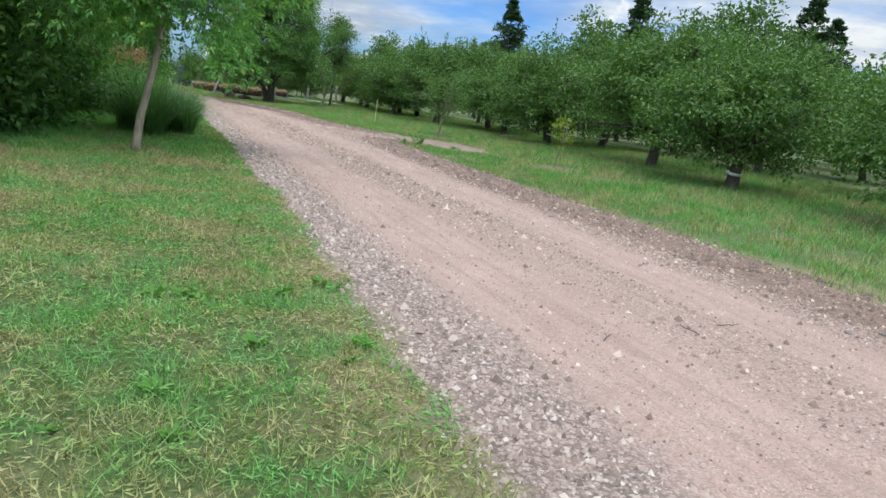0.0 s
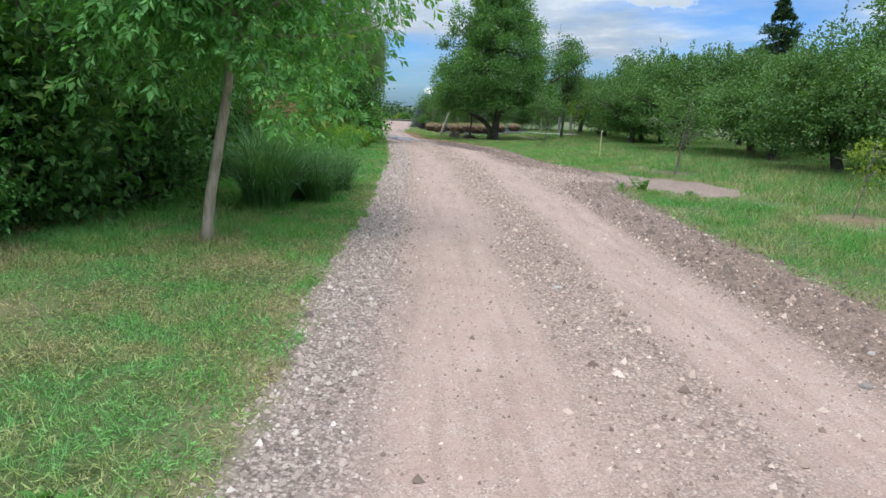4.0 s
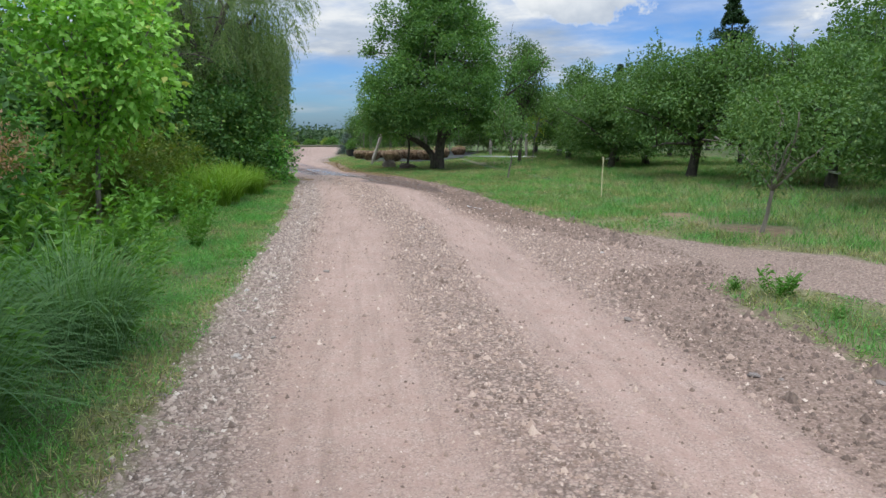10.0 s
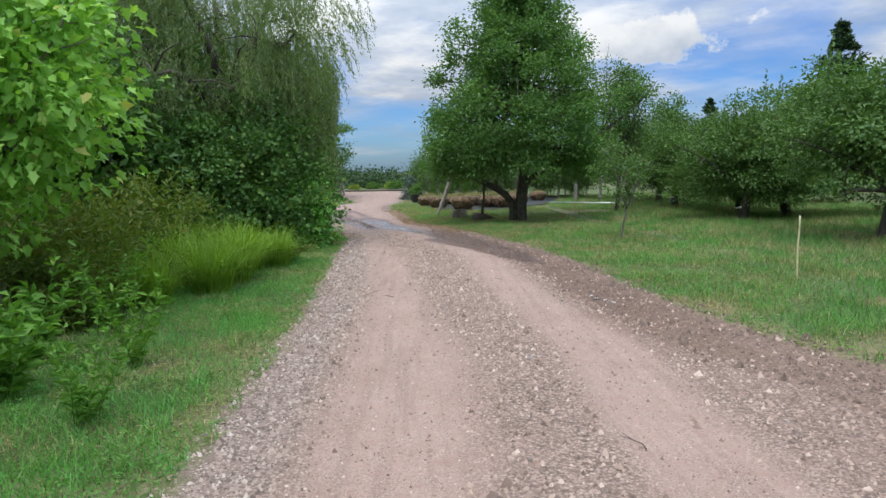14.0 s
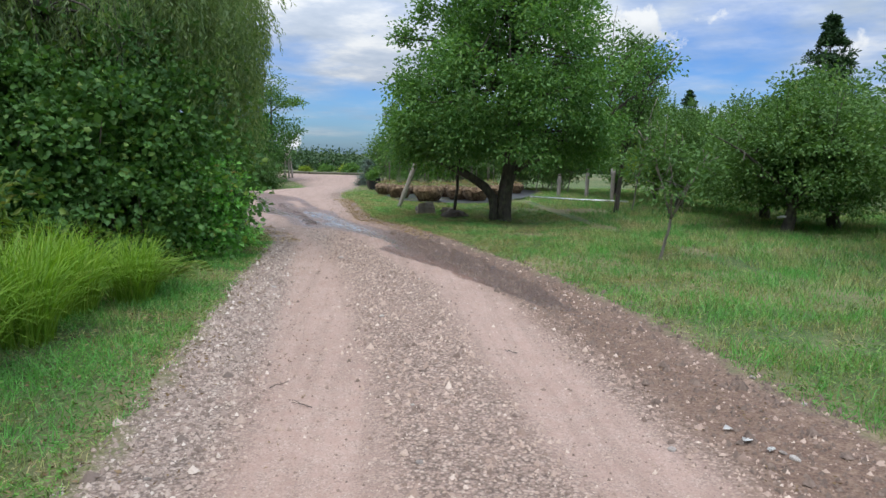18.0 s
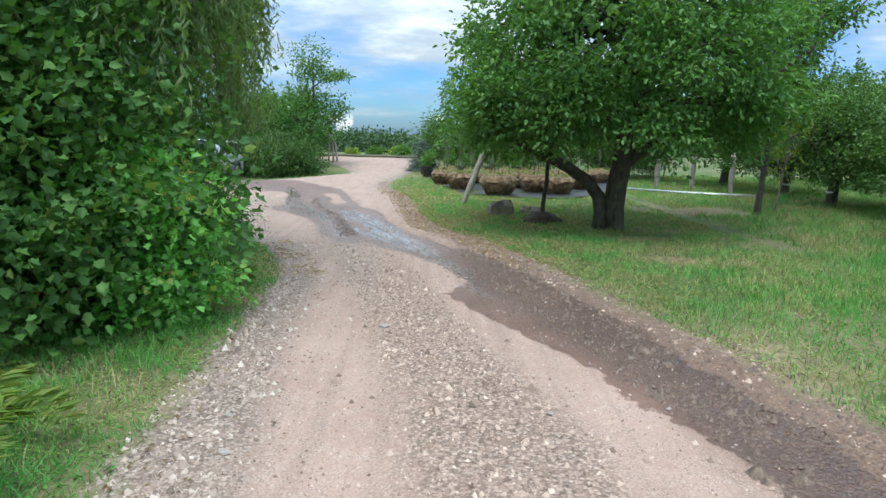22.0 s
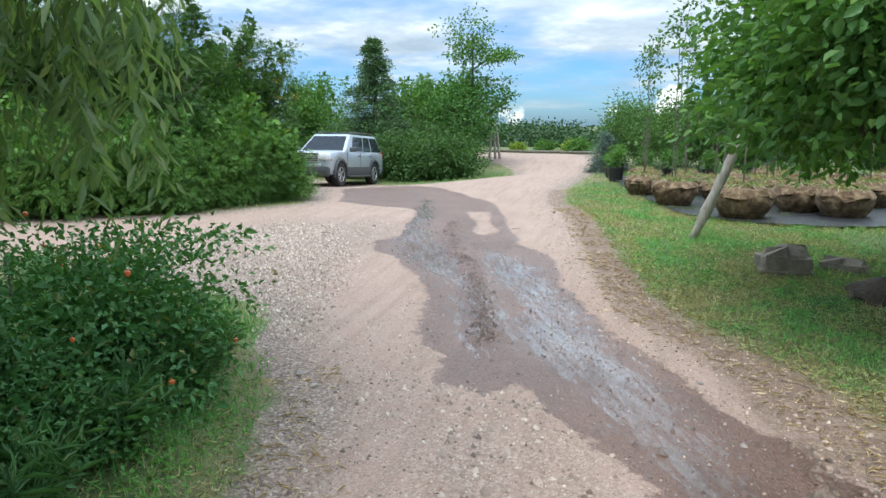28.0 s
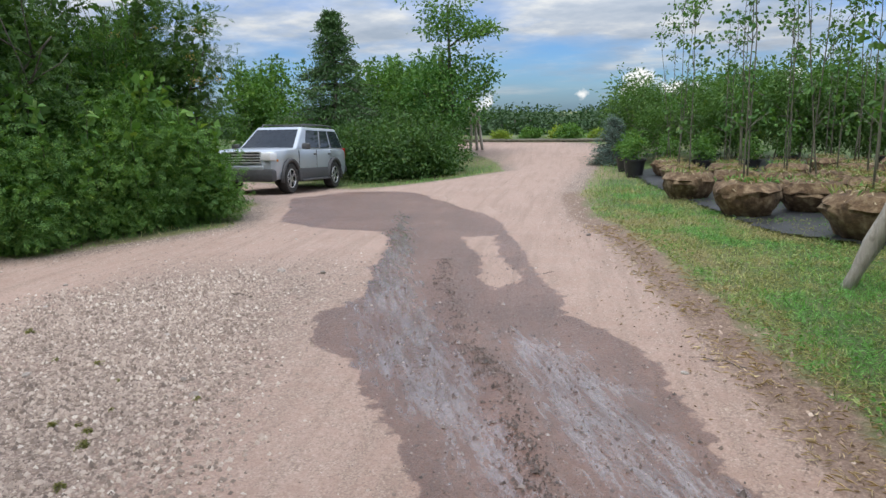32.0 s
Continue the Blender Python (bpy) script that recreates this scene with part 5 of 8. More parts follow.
copies(weed[0], [(-6.7, 17.4, 0, 0.9), (-7.4, 17.0, 40, 1.2), (-7.9, 18.0, 90, 1.2), (-8.7, 19.2, 10, 1.1), (-9.2, 20.4, 200, 1.0), (-10.2, 21.8, 120, 1.1), (-7.2, 16.2, 70, 1.35), (-10.9, 22.6, 20, 1.15), (-9.7, 19.6, 300, 1.4), (-6.3, 15.9, 330, 0.8)])
copies(weed[1], [(-7.2, 18.2, 0, 0.9), (-8.2, 19.6, 60, 0.9), (-9.0, 21.6, 100, 0.85), (-9.9, 22.9, 150, 0.9), (-8.8, 18.0, 250, 1.2), (-11.4, 24.0, 20, 1.0), (-10.6, 20.6, 77, 1.3)])


def make_plume(seed, h=1.8):
    rng = np.random.default_rng(seed)
    ob = make_weed("plumed_shrub", seed, "leafy shrub with faded pinkish flower plumes", "", h * 0.85, 9, 34, (0.13, 0.05), WEED, 0.3)
    tagged(ob, category="flowering shrub")
    at = np.concatenate([np.array([rng.normal() * 0.3, rng.normal() * 0.3, h * rng.uniform(0.85, 1.0)]) + rng.normal(size=(150, 3)) * np.array([0.09, 0.09, 0.13]) for k in range(6)])
    for k in range(6):
        q = at[k * 150:(k + 1) * 150]
        part_of("flower_plume", raw_mesh("flower_plume", *leaves(rng, q, rng.normal(size=q.shape) + np.array([0, 0, 0.8]), 0.05, 0.02), PLUME), ob, "faded pink feathery flower plume", "stuff")
    return ob


copies(make_plume(71), [(-8.05, 17.1, 0, 1.0), (-9.3, 18.6, 120, 1.0)])
lime = make_tree("young_maple", 73, "young upright maple with bright yellow-green leaves", "tree", crown_z=3.3, spread=1.45, rise=2.7, trunk_h=1.9, trunk_r=0.05, n_limbs=16, clusters=420, per=17, tuft=0.3, leaf=(0.15, 0.105), shape="lobed", leafmat=LEAF_LIME, barkmat=BARK_GREY, gap=0.45, hollow=0.3, floor=1.0, droop=0.5)
set_at(lime, -12.4, 23.3, 0)
copies(make_grass_clump("fountain_grass", 74, "bright green arching ornamental grass clump by the road", "bright grass clumps", 1.2, 0.8, 620, 0.013, GRASS_TALL, 0.95, 0.5), [(-12.0, 26.5, 0, 1.0), (-12.4, 27.5, 60, 1.1), (-12.9, 28.5, 140, 1.0), (-13.1, 27.0, 200, 1.15), (-12.9, 25.7, 250, 0.95), (-13.6, 28.9, 20, 1.0), (-12.1, 25.4, 90, 0.8), (-12.75, 29.3, 170, 0.85)])
brown = make_shrub("brownish_shrub", 75, "feathery olive-brown shrub beneath the willow", "shrub", "", (1.4, 1.4, 1.9), 200, 26, 0.26, (0.12, 0.03), "oval", LEAF_FERN, 0.45, 0.5)
copies(brown, [(-13.6, 25.2, 0, 1.0), (-14.6, 27.4, 70, 1.15), (-12.3, 23.9, 140, 0.75)])
copies(make_fern("fern", 76, "yellowing fern under the bushes", "ferns", 0.75, 6), [(-13.1, 30.3, 0, 1.0), (-12.95, 29.8, 70, 0.9), (-14.6, 34.2, 200, 0.6)])


def make_willow(seed):
    """A weeping willow: thick crooked limbs and long hanging strands of narrow leaves."""
    rng = np.random.default_rng(seed)
    ob = thing("willow_tree", 0, 0, 0, "large grey-green willow with long hanging leafy strands", "tree")
    wood = [tube(bent(rng, (0, 0, -0.15), (0.5, 0.3, 2.4), 7, 0.12), np.linspace(0.42, 0.3, 7), 12)]
    fork = np.array([0.5, 0.3, 2.3])
    tips = []
    for k in range(22):
        a = k * 2.4 + rng.uniform(-0.3, 0.3)
        R = rng.uniform(1.4, 4.1)
        e = np.array([math.cos(a) * R, math.sin(a) * R, rng.uniform(4.5, 8.2) - 0.25 * R])
        place = pose(-17.6, 33.4, 0, 0, 0, 15) @ Vector(e)
        if along_across(place[0], place[1])[1] > 0.2:
            e[:2] *= 0.55
        p = bent(rng, fork, e, 8, 0.25, 0.7)
        wood.append(tube(p, np.linspace(0.2 * rng.uniform(0.6, 1), 0.03, 8), 7))
        for q in range(6):
            s = p[rng.integers(3, 8)]
            t = s + rng.normal(size=3) * np.array([0.75, 0.75, 0.4])
            wood.append(tube(bent(rng, s, t, 5, 0.2, 0.2), np.linspace(0.035, 0.008, 5), 5))
            tips += [t, (s + t) / 2]
        tips += [p[-1], p[-2], p[-3]]
    tips = np.array(tips)
    at, al = [], []
    bunches = tips[rng.choice(len(tips), 150, replace=False)]
    for k in range(2740):
        t = bunches[rng.integers(150)] + rng.normal(size=3) * np.array([0.28, 0.28, 0.3])
        veil = k >= 2200
        if veil:            # the veil towards the side road
            t = np.array([2.3, 1.7, 4.6] if k < 2560 else [2.9, -0.4, 4.6]) + rng.normal(size=3) * np.array([0.5, 0.7, 0.4])
        outer = np.hypot(t[0], t[1]) / 4.6
        L = rng.uniform(0.6, 1.3) + 1.5 * outer * rng.uniform(0.2, 1)
        L = min(L, t[2] - (3.0 if t[0] > -1.0 else 1.2) - rng.uniform(0, 0.8))
        if veil:
            L = t[2] - (rng.uniform(1.35, 3.2) if k < 2560 else rng.uniform(1.9, 3.4))
        m = pose(-17.6, 33.4, 0, 0, 0, 15)
        if L < 0.3 or (along_across(m[0][0] * t[0] + m[0][1] * t[1] - 17.6, m[1][0] * t[0] + m[1][1] * t[1] + 33.4)[1] > 1.0 and t[2] - L < 4.2):
            continue
        sway = rng.normal(size=2) * 0.25 + 0.06 * t[:2]
        m = int(L * 30)
        f = np.linspace(0, 1, m)
        p = np.stack([t[0] + sway[0] * f ** 1.5 + rng.normal() * 0.02, t[1] + sway[1] * f ** 1.5, t[2] - L * f], 1)
        if k % 4 == 0 and not veil:
            wood.append(tube(p[:: max(1, m // 4)], np.full(len(p[:: max(1, m // 4)]), 0.004), 3))
        at.append(p + rng.normal(size=p.shape) * 0.025)
        al.append(np.concatenate([rng.normal(size=(m, 2)) * 0.6, np.full((m, 1), -0.9)], 1))
    # short sprays that arch out of the crown and hang
    dome = np.array(skin(rng, 430, (0.2, 0, 6.6), (4.2, 4.2, 2.9), 0.3, 0.2, 4.4, 3.6))
    for c in np.concatenate([dome, bunches]):
        for k in range(5):
            L, f = rng.uniform(0.45, 1.0), np.linspace(0, 1, 20)[:, None]
            away = unit(np.array([c[0], c[1], 0]) + rng.normal(size=3) * 1.6) * np.array([1, 1, 0])
            p = c + rng.normal(size=3) * 0.14 + away * L * 0.55 * f ** 0.7 - np.array([0, 0, 1.0]) * L * f ** 1.7
            at.append(p + rng.normal(size=p.shape) * 0.02)
            al.append(away * 0.35 + rng.normal(size=p.shape) * 0.4 + np.array([0, 0, -0.8]))
    # the crown's shaded core is put into a darker leaf colour
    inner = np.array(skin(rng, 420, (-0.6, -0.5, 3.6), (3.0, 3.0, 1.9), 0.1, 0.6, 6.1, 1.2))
    part_of("inner_foliage", raw_mesh("inner_foliage", *foliage(rng, inner, 9, 0.4, 0.3, 0.11, "blade", 0.9), LEAF_DARK), ob, "inner leaves with the crown's shade put into their darker colour", "stuff")
    part_of("trunk", raw_mesh("trunk", *merge(wood), BARK_DARK, True), ob)
    at, al = np.concatenate(at), np.concatenate(al)
    # nothing hangs down over the wheel lanes
    m = pose(-17.6, 33.4, 0, 0, 0, 15)
    wx = m[0][0] * at[:, 0] + m[0][1] * at[:, 1] + m[0][3]
    wy = m[1][0] * at[:, 0] + m[1][1] * at[:, 1] + m[1][3]
    u, v = along_across(wx, wy)
    keep = (wy < 36.1) & (v < 1.15 - 0.3 * (wy > 35.6)) | (at[:, 2] > 4.3 + 0.5 * np.sin(u * 3.0)) & (v < 2.2)
    at, al = at[keep], al[keep]
    part_of("foliage", raw_mesh("foliage", *leaves(rng, at, al, 0.115, 0.025, 0.15, "blade"), LEAF_WILLOW), ob, "narrow grey-green hanging leaves")
    return ob


set_at(make_willow(81), -17.6, 33.4, 15, 1.0)
bush = make_shrub("viburnum_bush", 82, "big dark green bush with vine leaves at the road", "shrub", "dark bushes under the willow", (1.9, 1.9, 3.9), 460, 26, 0.26, (0.092, 0.082), "lobed", LEAF_DARK, 0.45, 0.62, 10, z=0.4)
copies(bush, [(-15.25, 31.5, 0, 1.08), (-15.9, 33.0, 130, 1.1), (-16.6, 30.2, 210, 1.05)])
behind = make_shrub("viburnum_bush", 86, "big dark green bush in the shade of the willow", "shrub", "dark bushes under the willow", (1.9, 1.9, 4.4), 260, 20, 0.32, (0.18, 0.12), "oval", LEAF_DARK, 0.45, 0.6, 10, z=0.4)
copies(behind, [(-16.9, 28.9, 80, 1.1), (-18.6, 34.2, 150, 1.0), (-18.5, 31.5, 220, 1.3), (-17.6, 26.6, 300, 1.1)])
vine = make_shrub("vine_shrub", 83, "bright green lobed-leaf shrub with drying seed heads", "shrub", "leafy shrubs at the road edge", (1.15, 1.15, 2.3), 190, 36, 0.24, (0.1, 0.092), "lobed", LEAF_VINE, 0.4, 0.6, 9, z=0.4)
SEED = leaf_material("seed_head", (0.3, 0.2, 0.06), (0.42, 0.28, 0.09), (0.5, 0.36, 0.14), None, 0.2)
srng = np.random.default_rng(85)
for h in unit(srng.normal(size=(34, 3)) + np.array([0.3, -0.3, 0.2])) * np.array([1.2, 1.2, 1.25]) + np.array([0, 0, 1.0]):
    if h[2] > 0.3:
        q = h + srng.normal(size=(26, 3)) * np.array([0.035, 0.035, 0.02])
        part_of("seed_head", raw_mesh("seed_head", *leaves(srng, q, srng.normal(size=q.shape) + np.array([0, 0, 0.6]), 0.022, 0.014), SEED), vine, "drying orange-brown seed head", "stuff")
copies(vine, [(-14.4, 32.7, 0, 0.82), (-15.5, 33.7, 100, 0.7)])
rose = make_shrub("rose_bush", 84, "low dark green rose bush with orange hips", "shrub", "", (1.25, 1.25, 1.25), 360, 26, 0.2, (0.062, 0.036), "oval", LEAF_ROSE, 0.4, 0.55, 12, z=0.38)
rng = np.random.default_rng(9)
HIP = plain_material("hip_orange", (0.55, 0.14, 0.03), 0.35)
hip_bm = bmesh.new()
bmesh.ops.create_icosphere(hip_bm, subdivisions=1, radius=0.022)
hip_mesh = bpy.data.meshes.new("rose_hip")
hip_bm.to_mesh(hip_mesh)
hip_bm.free()
hip_mesh.materials.append(HIP)
for h in unit(rng.normal(size=(26, 3))) * np.array([1.2, 1.2, 0.75]) + np.array([0, 0, 0.5]):
    if h[2] > 0.1:
        part_of("rose_hip", hip_mesh, rose, "orange rose hip").location = h
copies(rose, [(-17.35, 36.25, 0, 1.0), (-18.6, 36.9, 130, 0.72), (-16.55, 35.25, 60, 0.72), (-16.0, 34.3, 200, 0.6)])
copies(make_weed("rank_weed", 87, "tall dark grassy weeds under the rose bush", "rank weeds", 0.45, 30, 14, (0.15, 0.01), REED, 0.6, "blade"), [(-16.2, 36.0, 0, 1.0), (-15.75, 35.3, 60, 1.0), (-16.6, 36.7, 130, 0.9), (-15.5, 34.6, 200, 0.9), (-17.1, 37.3, 20, 0.7), (-15.2, 33.9, 280, 0.8), (-15.0, 33.4, 80, 0.9)])

# ---- the shrub belt beyond the side road ----
sorb = make_shrub("feathery_shrub", 91, "bright green feathery-leaved shrub hanging over the gravel", "shrub", "hedge beyond the side road", (1.5, 1.5, 2.3), 250, 22, 0.3, (0.16, 0.11), "pinnate", LEAF_HEDGE, 0.3, 0.5, 11, z=0.36, shoots=40, lobes=8, droop=0.5)
copies(sorb, [(-26.9, 42.2, 0, 1.1), (-26.35, 43.5, 60, 0.72), (-26.9, 44.4, 200, 1.15), (-26.5, 45.6, 150, 0.7), (-27.5, 45.9, 80, 0.72), (-27.4, 40.7, 30, 1.05), (-29.4, 38.6, 200, 1.1), (-26.1, 42.6, 120, 0.5), (-26.2, 44.6, 300, 0.5)])
rowan = make_tree("rowan_tree", 92, "dark green bushy tree hanging over the parked car", "tree", "hedge beyond the side road", crown_z=2.5, spread=1.75, rise=1.9, trunk_h=0.8, trunk_r=0.07, n_limbs=16, clusters=330, per=20, tuft=0.34, leaf=(0.17, 0.115), shape="pinnate", leafmat=LEAF_ROWAN, gap=0.25, hollow=0.4, stems=3, floor=0.25, shoots=30, lobes=15, core=5)
copies(rowan, [(-28.8, 46.75, 0, 0.98), (-28.2, 43.1, 100, 1.1), (-29.3, 41.2, 200, 1.12), (-30.6, 39.4, 30, 1.1), (-31.0, 44.6, 300, 1.1), (-33.8, 48.6, 150, 0.85)])
berry_rng = np.random.default_rng(99)
for q in unit(berry_rng.normal(size=(14, 3)) + np.array([0.6, -0.5, 0.3])) * np.array([1.75, 1.75, 1.7]) + np.array([0, 0, 2.4]):
    b = q + berry_rng.normal(size=(40, 3)) * np.array([0.07, 0.07, 0.04])
    part_of("berry_cluster", raw_mesh("berry_cluster", *leaves(berry_rng, b, berry_rng.normal(size=b.shape), 0.03, 0.025), SEED), rowan, "rusty orange berry cluster", "stuff")
upright = make_shrub("upright_shrub", 93, "tall light green shrub of upright leafy rods", "shrub", "hedge beyond the side road", (1.0, 1.0, 3.7), 230, 30, 0.26, (0.12, 0.035), "oval", LEAF_HEDGE, 0.4, 0.4, 14, z=0.5, shoots=60, lobes=12, droop=-0.4)
copies(upright, [(-28.1, 45.3, 0, 1.0), (-28.9, 44.5, 70, 1.1), (-30.2, 42.2, 140, 1.15), (-32.0, 46.8, 210, 1.05)])
belt = make_shrub("hedge_shrub", 94, "tall dark green shrub in the belt behind the side road", "shrub", "hedge beyond the side road", (1.9, 1.9, 4.0), 210, 22, 0.32, (0.18, 0.1), "oval", LEAF_HEDGE, 0.4, 0.45, 9, z=0.42, shoots=30, lobes=13)
copies(belt, [(-32.8, 42.5, 0, 1.0), (-33.0, 38.0, 70, 1.1), (-34.5, 45.5, 140, 0.95), (-24.0, 33.5, 40, 1.0), (-22.0, 30.0, 120, 1.35), (-20.5, 25.0, 190, 1.4), (-18.5, 21.0, 260, 1.4), (-26.5, 31.0, 20, 1.3), (-31.0, 35.5, 300, 1.1)])
low = make_shrub("lilac_shrub", 94, "broad green shrub with small pale leaves by the fence", "shrub", "shrubs behind the parked car", (1.6, 1.6, 2.0), 180, 22, 0.28, (0.12, 0.07), "oval", LEAF_ROWAN, 0.35, 0.4, z=0.4, shoots=30, lobes=12)
copies(low, [(-30.7, 55.7, 0, 1.0), (-29.6, 57.0, 80, 0.95), (-30.3, 58.6, 150, 0.95), (-31.9, 58.4, 220, 1.2), (-33.4, 55.4, 10, 1.1), (-33.8, 60.4, 60, 1.2), (-35.2, 62.4, 130, 1.3)])
spruce = make_conifer("spruce_tree", 95, "dense green spruce behind the parked car", "spruces", 5.9, 3.0, 0.2, 0.12, 28, 13, (0.2, 0.045), NEEDLE_SPRUCE, 0.5, 7)
copies(spruce, [(-33.9, 57.6, 0, 1.0), (-38.5, 52.5, 80, 0.95), (-36.5, 50.0, 160, 0.8)])
locust = make_tree("locust_tree", 96, "open layered tree with a bare upper trunk", "tree", crown_z=2.2, spread=2.0, rise=1.75, trunk_h=1.7, trunk_r=0.13, n_limbs=14, clusters=300, per=24, tuft=0.36, leaf=(0.15, 0.085), leafmat=LEAF_DARK, gap=0.35, floor=0.8)
crown_rng = np.random.default_rng(97)
tops = np.concatenate([np.array([[0.0, 0, 5.05]]) + crown_rng.normal(size=(60, 3)) * np.array([0.42, 0.42, 0.5]), np.array([[0.9, 0.8, 4.55]]) + crown_rng.normal(size=(22, 3)) * np.array([0.4, 0.4, 0.13])])
part_of("upper_crown", raw_mesh("upper_crown", *foliage(crown_rng, tops, 26, 0.34, 0.15, 0.075, "oval"), LEAF_HEDGE), locust)
part_of("upper_trunk", raw_mesh("upper_trunk", *merge([tube(bent(crown_rng, (0.15, 0, 1.6), (0.05, 0, 5.5), 8, 0.06), np.linspace(0.1, 0.02, 8), 7), tube([(0.08, 0, 4.0), (0.6, 0.5, 4.5), (1.3, 1.0, 4.6)], [0.04, 0.025, 0.01], 5)]), BARK_DARK, True), locust)
set_at(locust, -32.0, 62.4, -20, 1.12)
backs = make_tree("backdrop_tree", 98, "green broadleaf tree in the belt behind the fence", "tree", "trees behind the fence", crown_z=3.6, spread=2.7, rise=2.9, trunk_h=1.6, trunk_r=0.15, n_limbs=10, clusters=240, per=16, tuft=0.45, leaf=(0.26, 0.15), leafmat=LEAF_HEDGE, gap=0.4, floor=0.3, shoots=24, lobes=14, core=3)
copies(backs, [(-35.5, 61.5, 0, 0.6), (-37, 65.5, 70, 0.62), (-38.0, 57, 140, 0.6), (-41, 61, 10, 0.66), (-40, 69, 200, 0.65), (-43, 54, 300, 0.85), (-41, 46, 60, 0.9), (-38, 42, 150, 1.0), (-37, 35, 80, 1.3), (-42, 76, 250, 0.8), (-33, 28, 140, 1.4), (-28, 24, 200, 1.4), (-24, 18, 100, 1.4), (-20, 11, 10, 1.3), (-18, 4, 50, 1.2), (-14, -4, 90, 1.1), (-8, -10, 160, 1.0)])

# ---- the parked car ----


def paint_material():
    n = Nodes("silver_paint")
    f = n.noise(n.obj, 350, 2)
    g = n.noise(n.obj, 3, 4)
    c = n.ramp(g, (0.3, (0.44, 0.485, 0.545)), (0.7, (0.52, 0.565, 0.62)))
    dust = n.ramp(n.noise(n.obj, 6, 5), (0.5, 0.0), (0.75, 0.2))
    c = n.mix(dust, c, (0.42, 0.37, 0.32))
    n.put(n.bsdf.inputs["Coat Weight"], 0.6)
    n.put(n.bsdf.inputs["Coat Roughness"], 0.08)
    return n.done(c, n.ramp(f, (0.3, 0.3), (0.7, 0.42)), 0.45)


def glass_dark():
    n = Nodes("tinted_glass")
    g = n.noise(n.obj, 5, 4)
    return n.done(n.ramp(g, (0.3, (0.014, 0.019, 0.026)), (0.7, (0.024, 0.03, 0.038))), n.ramp(g, (0.3, 0.03), (0.8, 0.08)), 0.0, None, 0.35)


PAINT = paint_material()
GLASS = glass_dark()
TRIM_GREY = plain_material("grey_plastic_trim", (0.065, 0.066, 0.07), 0.6, 0.0, 0.2, 12, 0.001)
BLACK_RUBBER = plain_material("black_rubber", (0.028, 0.027, 0.026), 0.8, 0.0, 0.35, 10, 0.002)
CHROME = plain_material("chrome", (0.8, 0.81, 0.82), 0.34, 0.85, 0.06)
ALLOY = plain_material("alloy", (0.58, 0.58, 0.59), 0.32, 0.9, 0.12, 14)
LAMP_GLASS = plain_material("lamp_lens", (0.78, 0.8, 0.82), 0.12, 0.0, 0.1, 30)
LAMP_RED = plain_material("red_lens", (0.35, 0.01, 0.012), 0.12, 0.0, 0.15)
LAMP_AMBER = plain_material("amber_lens", (0.6, 0.22, 0.03), 0.12, 0.0, 0.15)
DARK_INSIDE = plain_material("dark_recess", (0.012, 0.012, 0.012), 0.8)


def smooth_step_list(x, knots):
    xs, ys = zip(*knots)
    return float(np.interp(x, xs, ys))


